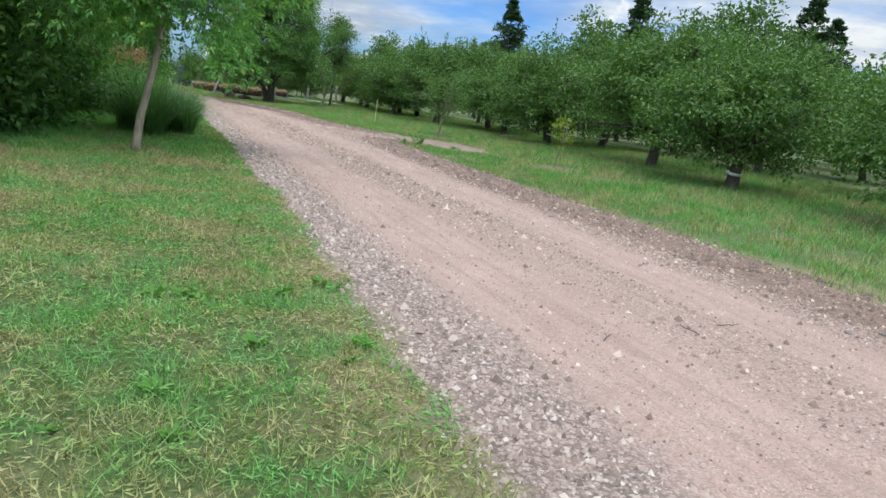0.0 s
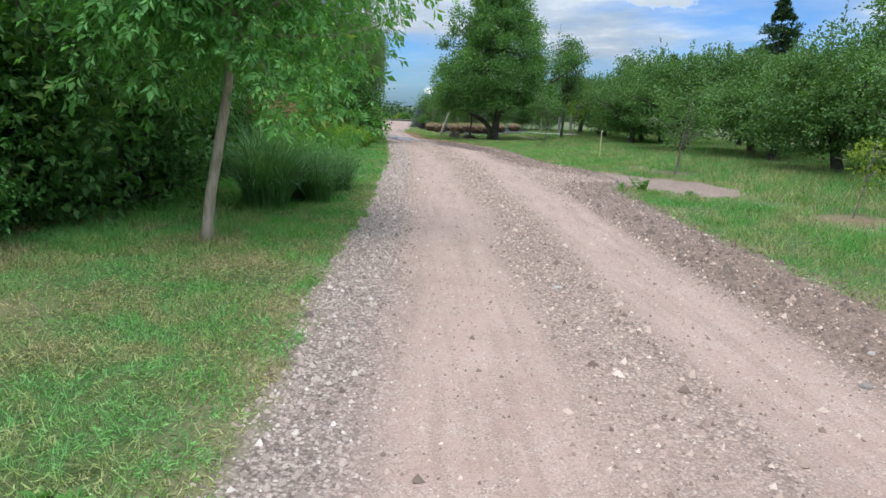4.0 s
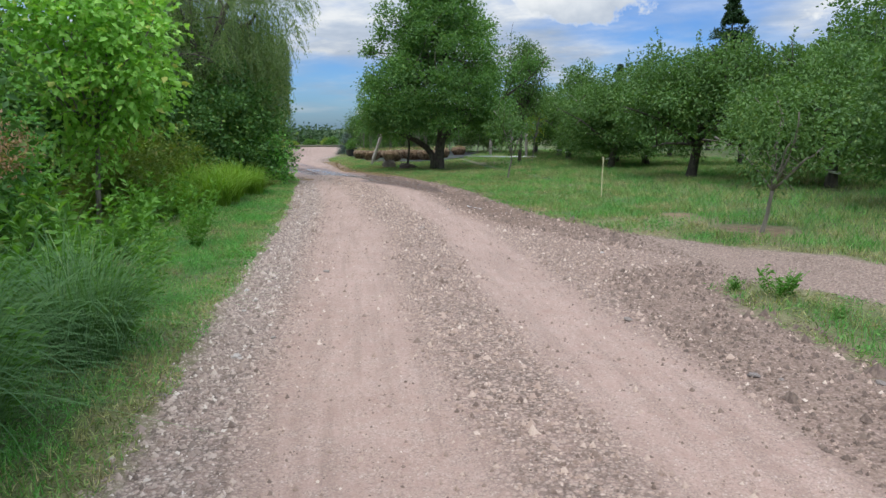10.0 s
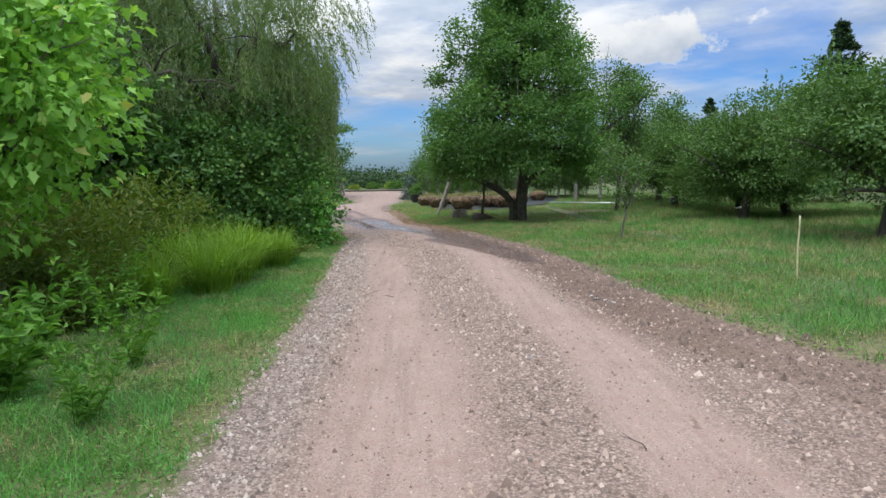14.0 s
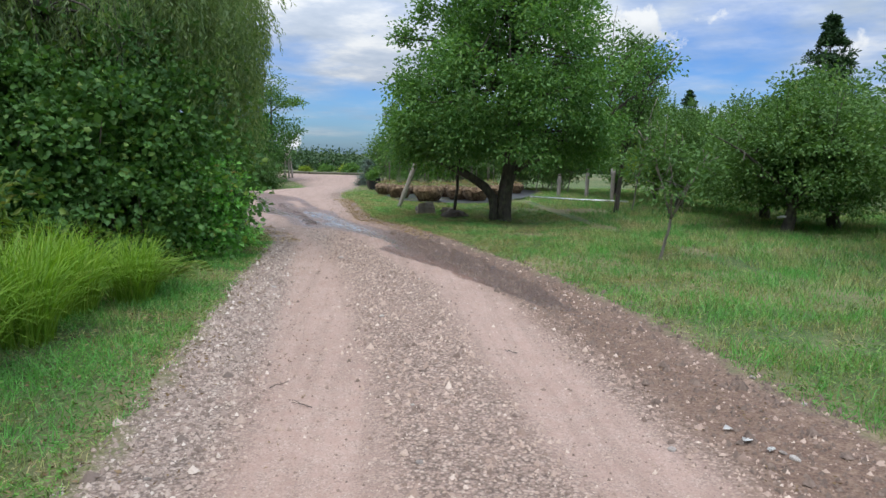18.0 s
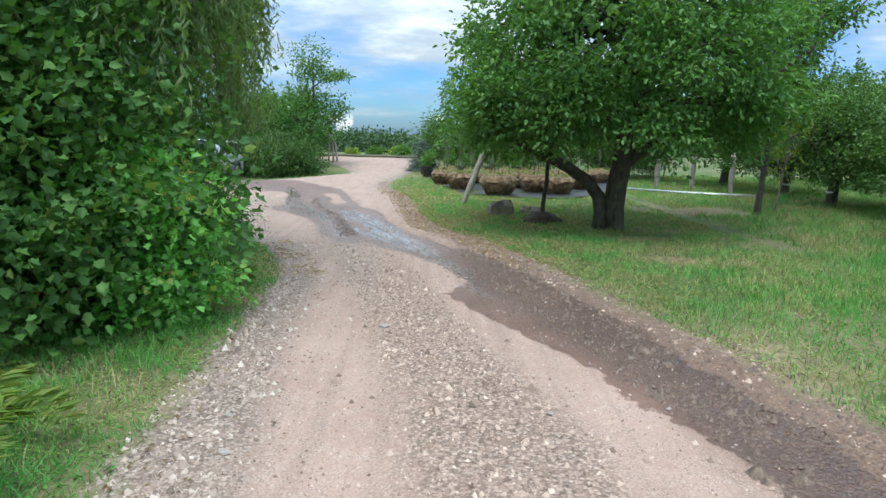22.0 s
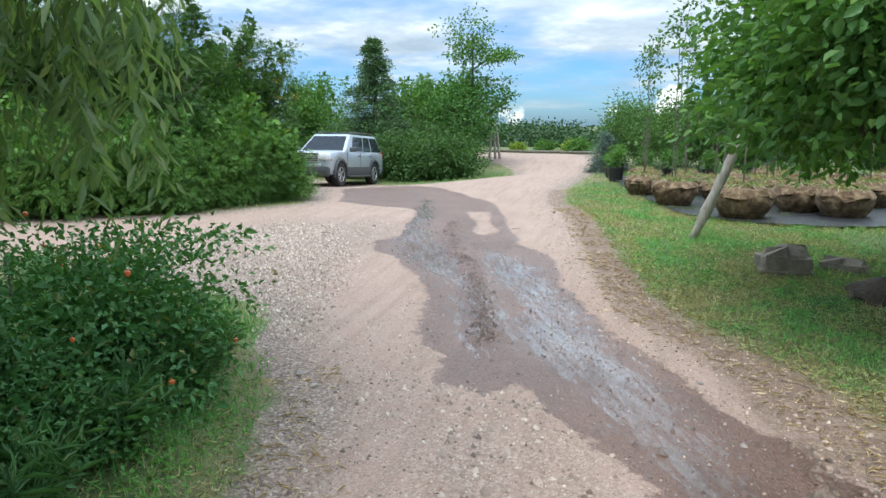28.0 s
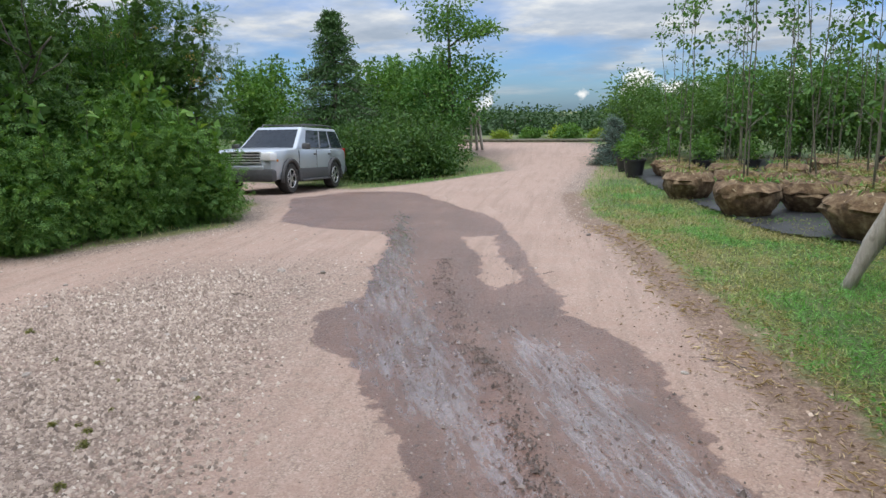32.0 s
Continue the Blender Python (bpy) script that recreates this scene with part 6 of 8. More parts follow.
def make_car():
    car = thing("parked_car", 0, 0, 0, "silver four-door off-road car with dark grey cladding parked on gravel", "car")
    rings = []
    for x in np.linspace(-2.33, 2.17, 76):
        w = smooth_step_list(x, [(-2.33, 0.73), (-2.2, 0.79), (-1.8, 0.815), (1.2, 0.815), (1.85, 0.8), (2.08, 0.77), (2.17, 0.72)])
        top = smooth_step_list(x, [(-2.33, 0.86), (-2.27, 1.04), (-2.0, 1.07), (0.75, 1.08), (1.0, 1.085), (1.6, 1.065), (1.98, 1.03), (2.1, 0.98), (2.17, 0.84)])
        low = smooth_step_list(x, [(-2.33, 0.42), (-2.2, 0.33), (2.0, 0.33), (2.17, 0.42)])
        for wx in (1.345, -1.345):
            if abs(x - wx) < 0.44:
                low = max(low, 0.34 + math.sqrt(0.44 ** 2 - (x - wx) ** 2))
        h = top - low
        half = [(0.80, low), (0.95, low + 0.04 * h), (1.0, low + 0.3 * h), (1.0, low + 0.6 * h), (0.985, top - 0.12 * h), (0.95, top - 0.04 * h), (0.84, top), (0.4, top + 0.012)]
        ring = [(x, w * a, z) for a, z in half] + [(x, -w * a, z) for a, z in reversed(half)]
        rings.append(ring)
    bm = bmesh.new()
    vs = [[bm.verts.new(p) for p in r] for r in rings]
    m = len(vs[0])
    for a, b in zip(vs, vs[1:]):
        for i in range(m):
            bm.faces.new((a[i], a[(i + 1) % m], b[(i + 1) % m], b[i]))
    bm.faces.new(vs[0])
    bm.faces.new(list(reversed(vs[-1])))
    bmesh.ops.recalc_face_normals(bm, faces=bm.faces)
    body = part("body", bm, PAINT, car)
    # cabin
    lo = [(0.98, 0.765), (-2.22, 0.75)]
    hi = [(0.22, 0.6), (-1.98, 0.6)]
    zl, zh = 1.03, 1.61
    bm = bmesh.new()
    b = [bm.verts.new(p) for p in ((lo[0][0], lo[0][1], zl), (lo[1][0], lo[1][1], zl), (lo[1][0], -lo[1][1], zl), (lo[0][0], -lo[0][1], zl))]
    t = [bm.verts.new(p) for p in ((hi[0][0], hi[0][1], zh), (hi[1][0], hi[1][1], zh), (hi[1][0], -hi[1][1], zh), (hi[0][0], -hi[0][1], zh))]
    bm.faces.new(list(reversed(b)))
    bm.faces.new(t)
    for i in range(4):
        bm.faces.new((b[i], b[(i + 1) % 4], t[(i + 1) % 4], t[i]))
    bmesh.ops.recalc_face_normals(bm, faces=bm.faces)
    bmesh.ops.bevel(bm, geom=list(bm.edges), offset=0.07, segments=4, affect="EDGES", profile=0.6)
    part("cabin", bm, PAINT, car)

    def pane(name, q, mat, label="", thick=0.012, parent=None):
        q = [Vector(p) for p in q]
        nrm = (q[1] - q[0]).cross(q[3] - q[0]).normalized()
        bm = bmesh.new()
        a = [bm.verts.new(p - nrm * 0.02) for p in q]
        c = [bm.verts.new(p + nrm * thick) for p in q]
        bm.faces.new(list(reversed(a)))
        bm.faces.new(c)
        for i in range(4):
            bm.faces.new((a[i], a[(i + 1) % 4], c[(i + 1) % 4], c[i]))
        bmesh.ops.recalc_face_normals(bm, faces=bm.faces)
        bmesh.ops.bevel(bm, geom=list(bm.edges), offset=0.006, segments=1, affect="EDGES")
        return part(name, bm, mat, parent or car, label, False)

    def on_side(s, tt, sg):
        y = lo[0][1] + (hi[0][1] - lo[0][1]) * tt
        x0, x1 = lo[0][0] + (hi[0][0] - lo[0][0]) * tt, lo[1][0] + (hi[1][0] - lo[1][0]) * tt
        return (x0 + (x1 - x0) * s, sg * y, zl + (zh - zl) * tt)

    for sg in (1, -1):
        for s0, s1, s2, s3 in ((0.17, 0.435, 0.435, 0.13), (0.47, 0.66, 0.665, 0.47), (0.71, 0.95, 0.935, 0.71)):
            q = [on_side(s0, 0.1, sg), on_side(s1, 0.1, sg), on_side(s2, 0.86, sg), on_side(s3, 0.86, sg)]
            pane("side_window", q if sg < 0 else [q[1], q[0], q[3], q[2]], GLASS, "dark tinted side window")

    def on_end(yy, tt, k):
        x = lo[k][0] + (hi[k][0] - lo[k][0]) * tt
        return (x, yy * (lo[k][1] + (hi[k][1] - lo[k][1]) * tt), zl + (zh - zl) * tt)

    pane("windscreen", [on_end(-0.9, 0.08, 0), on_end(0.9, 0.08, 0), on_end(0.88, 0.88, 0), on_end(-0.88, 0.88, 0)], GLASS, "dark reflecting windscreen")
    pane("rear_window", [on_end(0.86, 0.12, 1), on_end(-0.86, 0.12, 1), on_end(-0.84, 0.84, 1), on_end(0.84, 0.84, 1)], GLASS, "dark rear window")
    for sg in (1, -1):
        rail = part_of("roof_rail", raw_mesh("roof_rail", *tube([(0.1, sg * 0.53, 1.6), (0.02, sg * 0.53, 1.68), (-0.9, sg * 0.53, 1.69), (-1.78, sg * 0.53, 1.68), (-1.86, sg * 0.53, 1.6)], [0.018] * 5, 8), TRIM_GREY, True), car, "dark roof rail")
        part("mirror", box_bm(0.12, 0.2, 0.15, (0.72, sg * 0.93, 1.12), 0.035), TRIM_GREY, car, "dark grey door mirror")
        part("sill_cladding", box_bm(1.86, 0.05, 0.27, (0.0, sg * 0.81, 0.455), 0.02), TRIM_GREY, car, "dark grey sill cladding")
        part("running_board", box_bm(1.7, 0.16, 0.05, (0.0, sg * 0.83, 0.3), 0.02), TRIM_GREY, car, "dark running board")
        for hx in (-0.05, -0.98):
            part("door_handle", box_bm(0.15, 0.035, 0.035, (hx, sg * 0.823, 0.93), 0.012), TRIM_GREY, car, "dark door handle")
        for dx in (0.88, -0.17, -1.12):
            part("door_gap", box_bm(0.008, 0.012, 0.5, (dx, sg * 0.813, 0.78)), DARK_INSIDE, car)
        for wx in (1.345, -1.345):
            ang = np.linspace(radians(-8), radians(188), 15)
            flare = tube(np.stack([wx + 0.46 * np.cos(ang), np.full(15, sg * 0.812), 0.34 + 0.46 * np.sin(ang)], 1), np.full(15, 0.05), 8)
            part_of("wheel_flare", raw_mesh("wheel_flare", *flare, TRIM_GREY, True), car, "dark grey wheel-arch flare")
        part("headlight", box_bm(0.24, 0.36, 0.2, (2.1, sg * 0.615, 0.885), 0.05, rot=Matrix.Rotation(-sg * 0.3, 4, "Z")), LAMP_GLASS, car, "clear rectangular headlight")
        part("indicator", box_bm(0.1, 0.05, 0.06, (1.96, sg * 0.765, 0.79), 0.02), LAMP_AMBER, car, "amber indicator lens")
        part("fog_light", box_bm(0.06, 0.17, 0.08, (2.13, sg * 0.55, 0.56), 0.025), LAMP_GLASS, car, "small fog light")
        part("tail_light", box_bm(0.1, 0.13, 0.32, (-2.25, sg * 0.7, 0.92), 0.03), LAMP_RED, car, "red tail light")
    part("roof_bar", box_bm(0.05, 1.06, 0.025, (-0.5, 0, 1.69), 0.008), TRIM_GREY, car)
    part("roof_bar", box_bm(0.05, 1.06, 0.025, (-1.4, 0, 1.69), 0.008), TRIM_GREY, car)
    part("front_bumper", box_bm(0.26, 1.56, 0.3, (2.1, 0, 0.46), 0.07), TRIM_GREY, car, "dark grey front bumper")
    part("rear_bumper", box_bm(0.2, 1.52, 0.22, (-2.33, 0, 0.5), 0.06), TRIM_GREY, car, "dark grey rear bumper")
    grille = part("grille", box_bm(0.12, 0.92, 0.27, (2.12, 0, 0.86), 0.03), DARK_INSIDE, car, "dark grille")
    for z in (0.745, 0.805, 0.865, 0.925, 0.985):
        part("grille_bar", box_bm(0.05, 0.94, 0.03, (2.195, 0, z), 0.012), CHROME, grille, "chrome grille bar")
    for y in (-0.475, 0.475):
        part("grille_side", box_bm(0.05, 0.03, 0.27, (2.175, y, 0.86), 0.01), CHROME, grille, "chrome grille edge")
    part("bumper_beam", box_bm(0.07, 1.1, 0.1, (2.19, 0, 0.63), 0.03), PAINT, car)
    part("licence_plate", box_bm(0.012, 0.3, 0.13, (-2.44, 0, 0.62), 0.003), WHITE_PLASTIC, car, "plain white licence plate")
    # wheels
    prof = [(0.215, 0.1), (0.25, 0.115), (0.33, 0.115), (0.352, 0.09), (0.358, 0.0), (0.352, -0.09), (0.33, -0.115), (0.25, -0.115), (0.215, -0.1)]
    for wx in (1.345, -1.345):
        for sg in (1, -1):
            bm = bmesh.new()
            rr_ = [[bm.verts.new((wx + r * math.cos(k * math.pi / 16), sg * 0.72 + y, 0.36 + r * math.sin(k * math.pi / 16))) for r, y in prof] for k in range(32)]
            for k in range(32):
                for i in range(len(prof) - 1):
                    bm.faces.new((rr_[k][i], rr_[(k + 1) % 32][i], rr_[(k + 1) % 32][i + 1], rr_[k][i + 1]))
            bmesh.ops.recalc_face_normals(bm, faces=bm.faces)
            tyre = part("tyre", bm, BLACK_RUBBER, car, "black tyre")
            bm = bmesh.new()
            bmesh.ops.create_cone(bm, cap_ends=True, segments=28, radius1=0.222, radius2=0.222, depth=0.02, matrix=Matrix.Translation((wx, sg * 0.74, 0.36)) @ Matrix.Rotation(math.pi / 2, 4, "X"))
            rim = part("rim", bm, DARK_INSIDE, tyre, "dark wheel rim well")
            ring = tube([(wx + 0.213 * math.cos(a), sg * 0.82, 0.36 + 0.213 * math.sin(a)) for a in np.linspace(0, 2 * np.pi, 29)], [0.014] * 29, 6)
            part_of("rim_ring", raw_mesh("rim_ring", *ring, ALLOY, True), tyre, "bright alloy rim edge")
            for k in range(5):
                for da in (-0.16, 0.16):
                    a = k * 2 * math.pi / 5 + da
                    rot = Matrix.Rotation(-a, 4, "Y")
                    c = (wx + 0.12 * math.cos(a), sg * 0.805, 0.36 + 0.12 * math.sin(a))
                    part("spoke", box_bm(0.19, 0.025, 0.026, c, 0.008, rot=rot), ALLOY, tyre, "alloy spoke")
            bm = bmesh.new()
            bmesh.ops.create_cone(bm, cap_ends=True, segments=18, radius1=0.045, radius2=0.04, depth=0.03, matrix=Matrix.Translation((wx, sg * 0.82, 0.36)) @ Matrix.Rotation(math.pi / 2, 4, "X"))
            part("hub_cap", bm, ALLOY, tyre)
    return car


car = make_car()
car.matrix_basis = pose(-30.3, 51.5, -0.345, 0, -3.2, -69.8) @ Matrix.Diagonal((1.06, 1.12, 1.09, 1))

# ---- the nursery yard: root balls, pots and young trees on black cloth ----


def burlap_material(name, gain):
    n = Nodes(name)
    p = n.obj
    f = n.noise(p, 9, 5, 0.6)
    w = n.noise(n.stretch(p, (60, 60, 60)), 1.0, 3)
    c = n.ramp(f, *((p, tuple(v * gain for v in q)) for p, q in ((0.3, (0.04, 0.024, 0.014)), (0.5, (0.105, 0.066, 0.036)), (0.7, (0.23, 0.17, 0.105)))))
    return n.done(c, 0.9, 0.0, n.bump(n.calc("ADD", f, n.calc("MULTIPLY", w, 0.4)), 0.8, 0.03))


BURLAP = burlap_material("burlap", 1.25)
BURLAP_PALE = burlap_material("burlap_pale", 1.35)
ROPE = plain_material("rope", (0.5, 0.42, 0.28), 0.85, 0.0, 0.3, 30, 0.003)
STRAW = leaf_material("straw", (0.2, 0.15, 0.08), (0.3, 0.23, 0.13), (0.4, 0.32, 0.2), None, 0.2)
POT = plain_material("black_pot", (0.02, 0.02, 0.022), 0.45, 0.0, 0.3, 10)
CLOTH = plain_material("black_ground_cloth", (0.024, 0.026, 0.03), 0.5, 0.0, 0.35, 2.5, 0.006)


def make_cloth():
    rng = np.random.default_rng(141)
    step = 0.16
    xs, ys = np.arange(-23, -12, step), np.arange(47, 63.5, step)
    X, Y = np.meshgrid(xs, ys, indexing="ij")
    x, y = X.ravel(), Y.ravel()
    z = ground_z(x, y) + 0.035 + 0.04 * rough2(x, y, 0.7, 4)
    n = len(ys)
    i = (np.arange(len(xs) - 1)[:, None] * n + np.arange(n - 1)[None]).ravel()
    f = np.stack([i, i + n, i + n + 1, i + 1], 1)
    f = f[signed(x[f].mean(1), y[f].mean(1), FABRIC) > -0.05]
    used, inv = np.unique(f, return_inverse=True)
    v = np.stack([x, y, z], 1)[used]
    m = len(v)
    low = v - np.array([0, 0, 0.06])
    q = inv.reshape(f.shape)
    me = raw_mesh("ground_cloth", np.concatenate([v, low]), np.concatenate([q, q[:, ::-1] + m]), CLOTH, True)
    tagged(new("ground_cloth", me), "black woven ground cloth spread beneath the root balls", "ground cloth")


FABRIC = np.array([(-22.3, 57.2), (-20.4, 53.7), (-18.7, 50.9), (-17.2, 48.6), (-15.6, 47.9), (-13.6, 48.6), (-12.9, 52), (-13.2, 58), (-16, 62.0), (-20.5, 62.5)])
make_cloth()


def make_root_ball(seed, tree_h=4.6, leafy=26, leafmat=None):
    """A burlap-wrapped root ball, laced with rope, with its young tree."""
    rng = np.random.default_rng(seed)
    ob = thing("balled_tree", 0, 0, 0, "young tree with its root ball wrapped in brown burlap", "nursery tree", "balled trees on the cloth")
    prof = [(0.0, 0.02), (0.26, 0.0), (0.36, 0.06), (0.46, 0.22), (0.52, 0.36), (0.5, 0.46), (0.42, 0.54), (0.2, 0.58), (0.0, 0.58)]
    bm = bmesh.new()
    K = 30
    ring = []
    for r, z in prof[1:-1]:
        ring.append([bm.verts.new((r * math.cos(k * 2 * math.pi / K) * (1 + 0.05 * rng.normal()), r * math.sin(k * 2 * math.pi / K) * (1 + 0.05 * rng.normal()), z + 0.022 * rng.normal())) for k in range(K)])
    a, b = bm.verts.new((0, 0, 0.0)), bm.verts.new((0, 0, 0.6))
    for r0, r1 in zip(ring, ring[1:]):
        for k in range(K):
            bm.faces.new((r0[k], r0[(k + 1) % K], r1[(k + 1) % K], r1[k]))
    for k in range(K):
        bm.faces.new((a, ring[0][(k + 1) % K], ring[0][k]))
        bm.faces.new((b, ring[-1][k], ring[-1][(k + 1) % K]))
    bmesh.ops.recalc_face_normals(bm, faces=bm.faces)
    part("root_ball", bm, BURLAP, ob, "lumpy brown burlap root ball", True)
    bm = bmesh.new()
    rim = [[bm.verts.new((r * math.cos(k * math.pi / 12) * (1 + 0.06 * rng.normal()), r * math.sin(k * math.pi / 12) * (1 + 0.06 * rng.normal()), z + 0.015 * rng.normal())) for k in range(24)] for r, z in ((0.525, 0.41), (0.53, 0.46), (0.44, 0.56), (0.22, 0.595))]
    mid = bm.verts.new((0, 0, 0.6))
    for r0, r1 in zip(rim, rim[1:]):
        for k in range(24):
            bm.faces.new((r0[k], r0[(k + 1) % 24], r1[(k + 1) % 24], r1[k]))
    for k in range(24):
        bm.faces.new((mid, rim[-1][k], rim[-1][(k + 1) % 24]))
    part("burlap_fold", bm, BURLAP_PALE, ob, "pale folded burlap over the top", True)
    for k in range(9):
        t = k * 2 * math.pi / 9 + rng.uniform(-0.1, 0.1)
        p = [(0.05 * math.cos(t), 0.05 * math.sin(t), 0.63), (0.3 * math.cos(t + 0.1), 0.3 * math.sin(t + 0.1), 0.6), (0.47 * math.cos(t + 0.2), 0.47 * math.sin(t + 0.2), 0.5), (0.49 * math.cos(t + 0.5), 0.49 * math.sin(t + 0.5), 0.42)]
        part_of("rope", raw_mesh("rope", *tube(p, [0.008] * 4, 5), ROPE, True), ob, "pale lacing rope")
    at = np.stack([rng.normal(size=120) * 0.17, rng.normal(size=120) * 0.17, 0.61 + np.abs(rng.normal(size=120)) * 0.03], 1)
    part_of("straw", raw_mesh("straw", *leaves(rng, at, rng.normal(size=(120, 3)) * np.array([1, 1, 0.25]), 0.2, 0.012, 0.05, "blade"), STRAW), ob, kind="stuff")
    at = np.stack([rng.normal(size=170) * 0.22, rng.normal(size=170) * 0.22, 0.57 + np.abs(rng.normal(size=170)) * 0.02], 1)
    part_of("moss", raw_mesh("moss", *leaves(rng, at, np.concatenate([rng.normal(size=(170, 2)), np.full((170, 1), 1.0)], 1), 0.11, 0.02, 0.05, "blade"), GRASS), ob, "weedy green growth on top", "stuff")
    wood, cl = [], []
    for s in range(1 + seed % 2):
        e = np.array([rng.normal() * 0.25, rng.normal() * 0.25, tree_h * rng.uniform(0.85, 1.05)])
        p = bent(rng, (rng.normal() * 0.04, rng.normal() * 0.04, 0.5), e, 9, 0.05)
        wood.append(tube(p, np.linspace(0.016, 0.005, 9), 6))
        for k in range(9):
            i = rng.integers(2, 9)
            d = np.array([rng.normal(), rng.normal(), 1.3])
            q = p[i] + unit(d) * rng.uniform(0.3, 0.8)
            wood.append(tube(bent(rng, p[i], q, 4, 0.1), np.linspace(0.008, 0.003, 4), 4))
            cl += [q, (q + p[i]) / 2]
        cl.append(p[-1])
    cl = np.array(cl)
    cl = cl[rng.choice(len(cl), min(leafy, len(cl)), replace=False)]
    part_of("stem", raw_mesh("stem", *merge(wood), BARK_STEM, True), ob)
    part_of("foliage", raw_mesh("foliage", *foliage(rng, cl, 11, 0.14, 0.1, 0.07, "full", 0.6), leafmat or LEAF_APPLE), ob)
    return ob


balls = [make_root_ball(151, 4.9, 22, LEAF_DARK), make_root_ball(152, 4.3, 30, LEAF_APPLE), make_root_ball(153, 5.2, 20, LEAF_DARK)]
spots = [(-17.85, 50.1, 1.0), (-19.3, 52.0, 0.95), (-17.0, 50.9, 0.95), (-16.2, 51.7, 1.0), (-16.0, 48.6, 1.12), (-18.6, 53.0, 0.9), (-17.7, 52.6, 0.9), (-16.8, 53.1, 0.95), (-15.4, 52.4, 1.0), (-15.3, 50.4, 1.05), (-14.4, 49.8, 1.0), (-20.2, 54.6, 0.85),
         (-19.3, 55.4, 0.85), (-18.0, 55.4, 0.9), (-16.6, 55.2, 0.9), (-15.2, 54.8, 0.95), (-14.2, 51.8, 1.0), (-21.0, 56.4, 0.8), (-17.4, 57.4, 0.85), (-15.8, 57.2, 0.9), (-14.2, 55.8, 0.9)]
for i in range(3):
    copies(balls[i], [(x, y, 97 * k, s) for k, (x, y, s) in enumerate(spots) if k % 3 == i])


def make_pot(seed):
    ob = thing("plant_pot", 0, 0, 0, "black plastic nursery pot with a small green plant", "plant pot", "pots in the yard")
    prof = [(0.19, 0.0), (0.26, 0.4), (0.285, 0.4), (0.285, 0.44), (0.255, 0.44), (0.24, 0.36)]
    bm = bmesh.new()
    K = 24
    rg = [[bm.verts.new((r * math.cos(k * 2 * math.pi / K), r * math.sin(k * 2 * math.pi / K), z)) for k in range(K)] for r, z in prof]
    for r0, r1 in zip(rg, rg[1:]):
        for k in range(K):
            bm.faces.new((r0[k], r0[(k + 1) % K], r1[(k + 1) % K], r1[k]))
    bm.faces.new(list(reversed(rg[0])))
    bm.faces.new(rg[-1])
    bmesh.ops.recalc_face_normals(bm, faces=bm.faces)
    part("pot", bm, POT, ob)
    rng = np.random.default_rng(seed)
    cl = dome_clusters(rng, 40, (0, 0, 0.75), (0.3, 0.3, 0.4), 0.3, 0.4, seed, 0.4)
    part_of("plant", raw_mesh("plant", *foliage(rng, cl, 16, 0.12, 0.08, 0.045), LEAF_HEDGE), ob, kind="stuff")
    return ob


copies(make_pot(161), [(-21.85, 56.2, 0, 1.1), (-22.6, 57.6, 50, 1.0), (-21.3, 57.4, 100, 1.0), (-20.3, 57.0, 160, 1.0), (-19.2, 57.6, 220, 0.95), (-18.5, 58.8, 10, 1.0), (-20.6, 58.9, 80, 1.05), (-16.2, 58.9, 140, 1.0), (-23.2, 59.6, 30, 1.0)])
copies(make_conifer("blue_spruce", 162, "small bluish spruce in the nursery row", "blue spruces", 1.5, 0.75, 0.05, 0.04, 16, 10, (0.09, 0.02), NEEDLE_BLUE, 0.2, 6), [(-23.8, 59.8, 0, 1.0), (-24.3, 61.6, 80, 0.8)])
whips = make_tree("nursery_tree", 163, "slender densely planted nursery tree with pale leaves", "tree", "nursery rows", crown_z=1.6, spread=0.95, rise=1.35, trunk_h=0.9, trunk_r=0.025, n_limbs=9, clusters=120, per=17, tuft=0.32, leaf=(0.135, 0.034), leafmat=LEAF_APPLE, barkmat=BARK_GREY, gap=0.5, hollow=0.2, floor=0.25)
rr = random.Random(8)
copies(whips, [(-23.4 + 1.05 * i - 0.35 * k + rr.uniform(-0.4, 0.4), 61.0 + 1.5 * k - 0.3 * i + rr.uniform(-0.5, 0.5), rr.uniform(0, 360), rr.uniform(0.65, 1.3)) for k in range(4) for i in range(12)])

# ---- posts, stakes, fence, logs ----
POST_WOOD = WOOD_WORN


def make_post(name, h, r, label, lean=(0, 0), seed=1, category="post", mat=None):
    rng = np.random.default_rng(seed)
    p = bent(rng, (0, 0, -0.1), (lean[0], lean[1], h), 8, 0.03)
    ob = new(name, raw_mesh(name, *tube(p, r * (1 + 0.12 * rng.normal(size=8)) * np.linspace(1.05, 0.92, 8), 10), mat or POST_WOOD, True))
    axis = (p[-1] - p[-2]) / np.linalg.norm(p[-1] - p[-2])
    end = tube([p[-1] - axis * r * 0.9, p[-1] - axis * r * 0.1, p[-1] + axis * r * 0.25], [r * 1.03, r * 1.04, r * 0.85], 10)
    part_of("cut_end", raw_mesh("cut_end", *end, BARK_DARK), ob, "dark cut top")
    return tagged(ob, label, category)


set_at(make_post("leaning_post", 1.95, 0.075, "leaning peeled grey log post set in the grass", (0.78, 0.16), 171), -16.08, 45.6)
for k, (x, y, h) in enumerate([(-11.8, 54.4, 1.05), (-10.6, 54.9, 1.3), (-9.25, 52.4, 1.4)]):
    set_at(make_post("fence_post", h, 0.085, "weathered grey round fence post standing in grass", (0.03, 0.02), 172 + k, "post", WOOD_GREY), x, y)
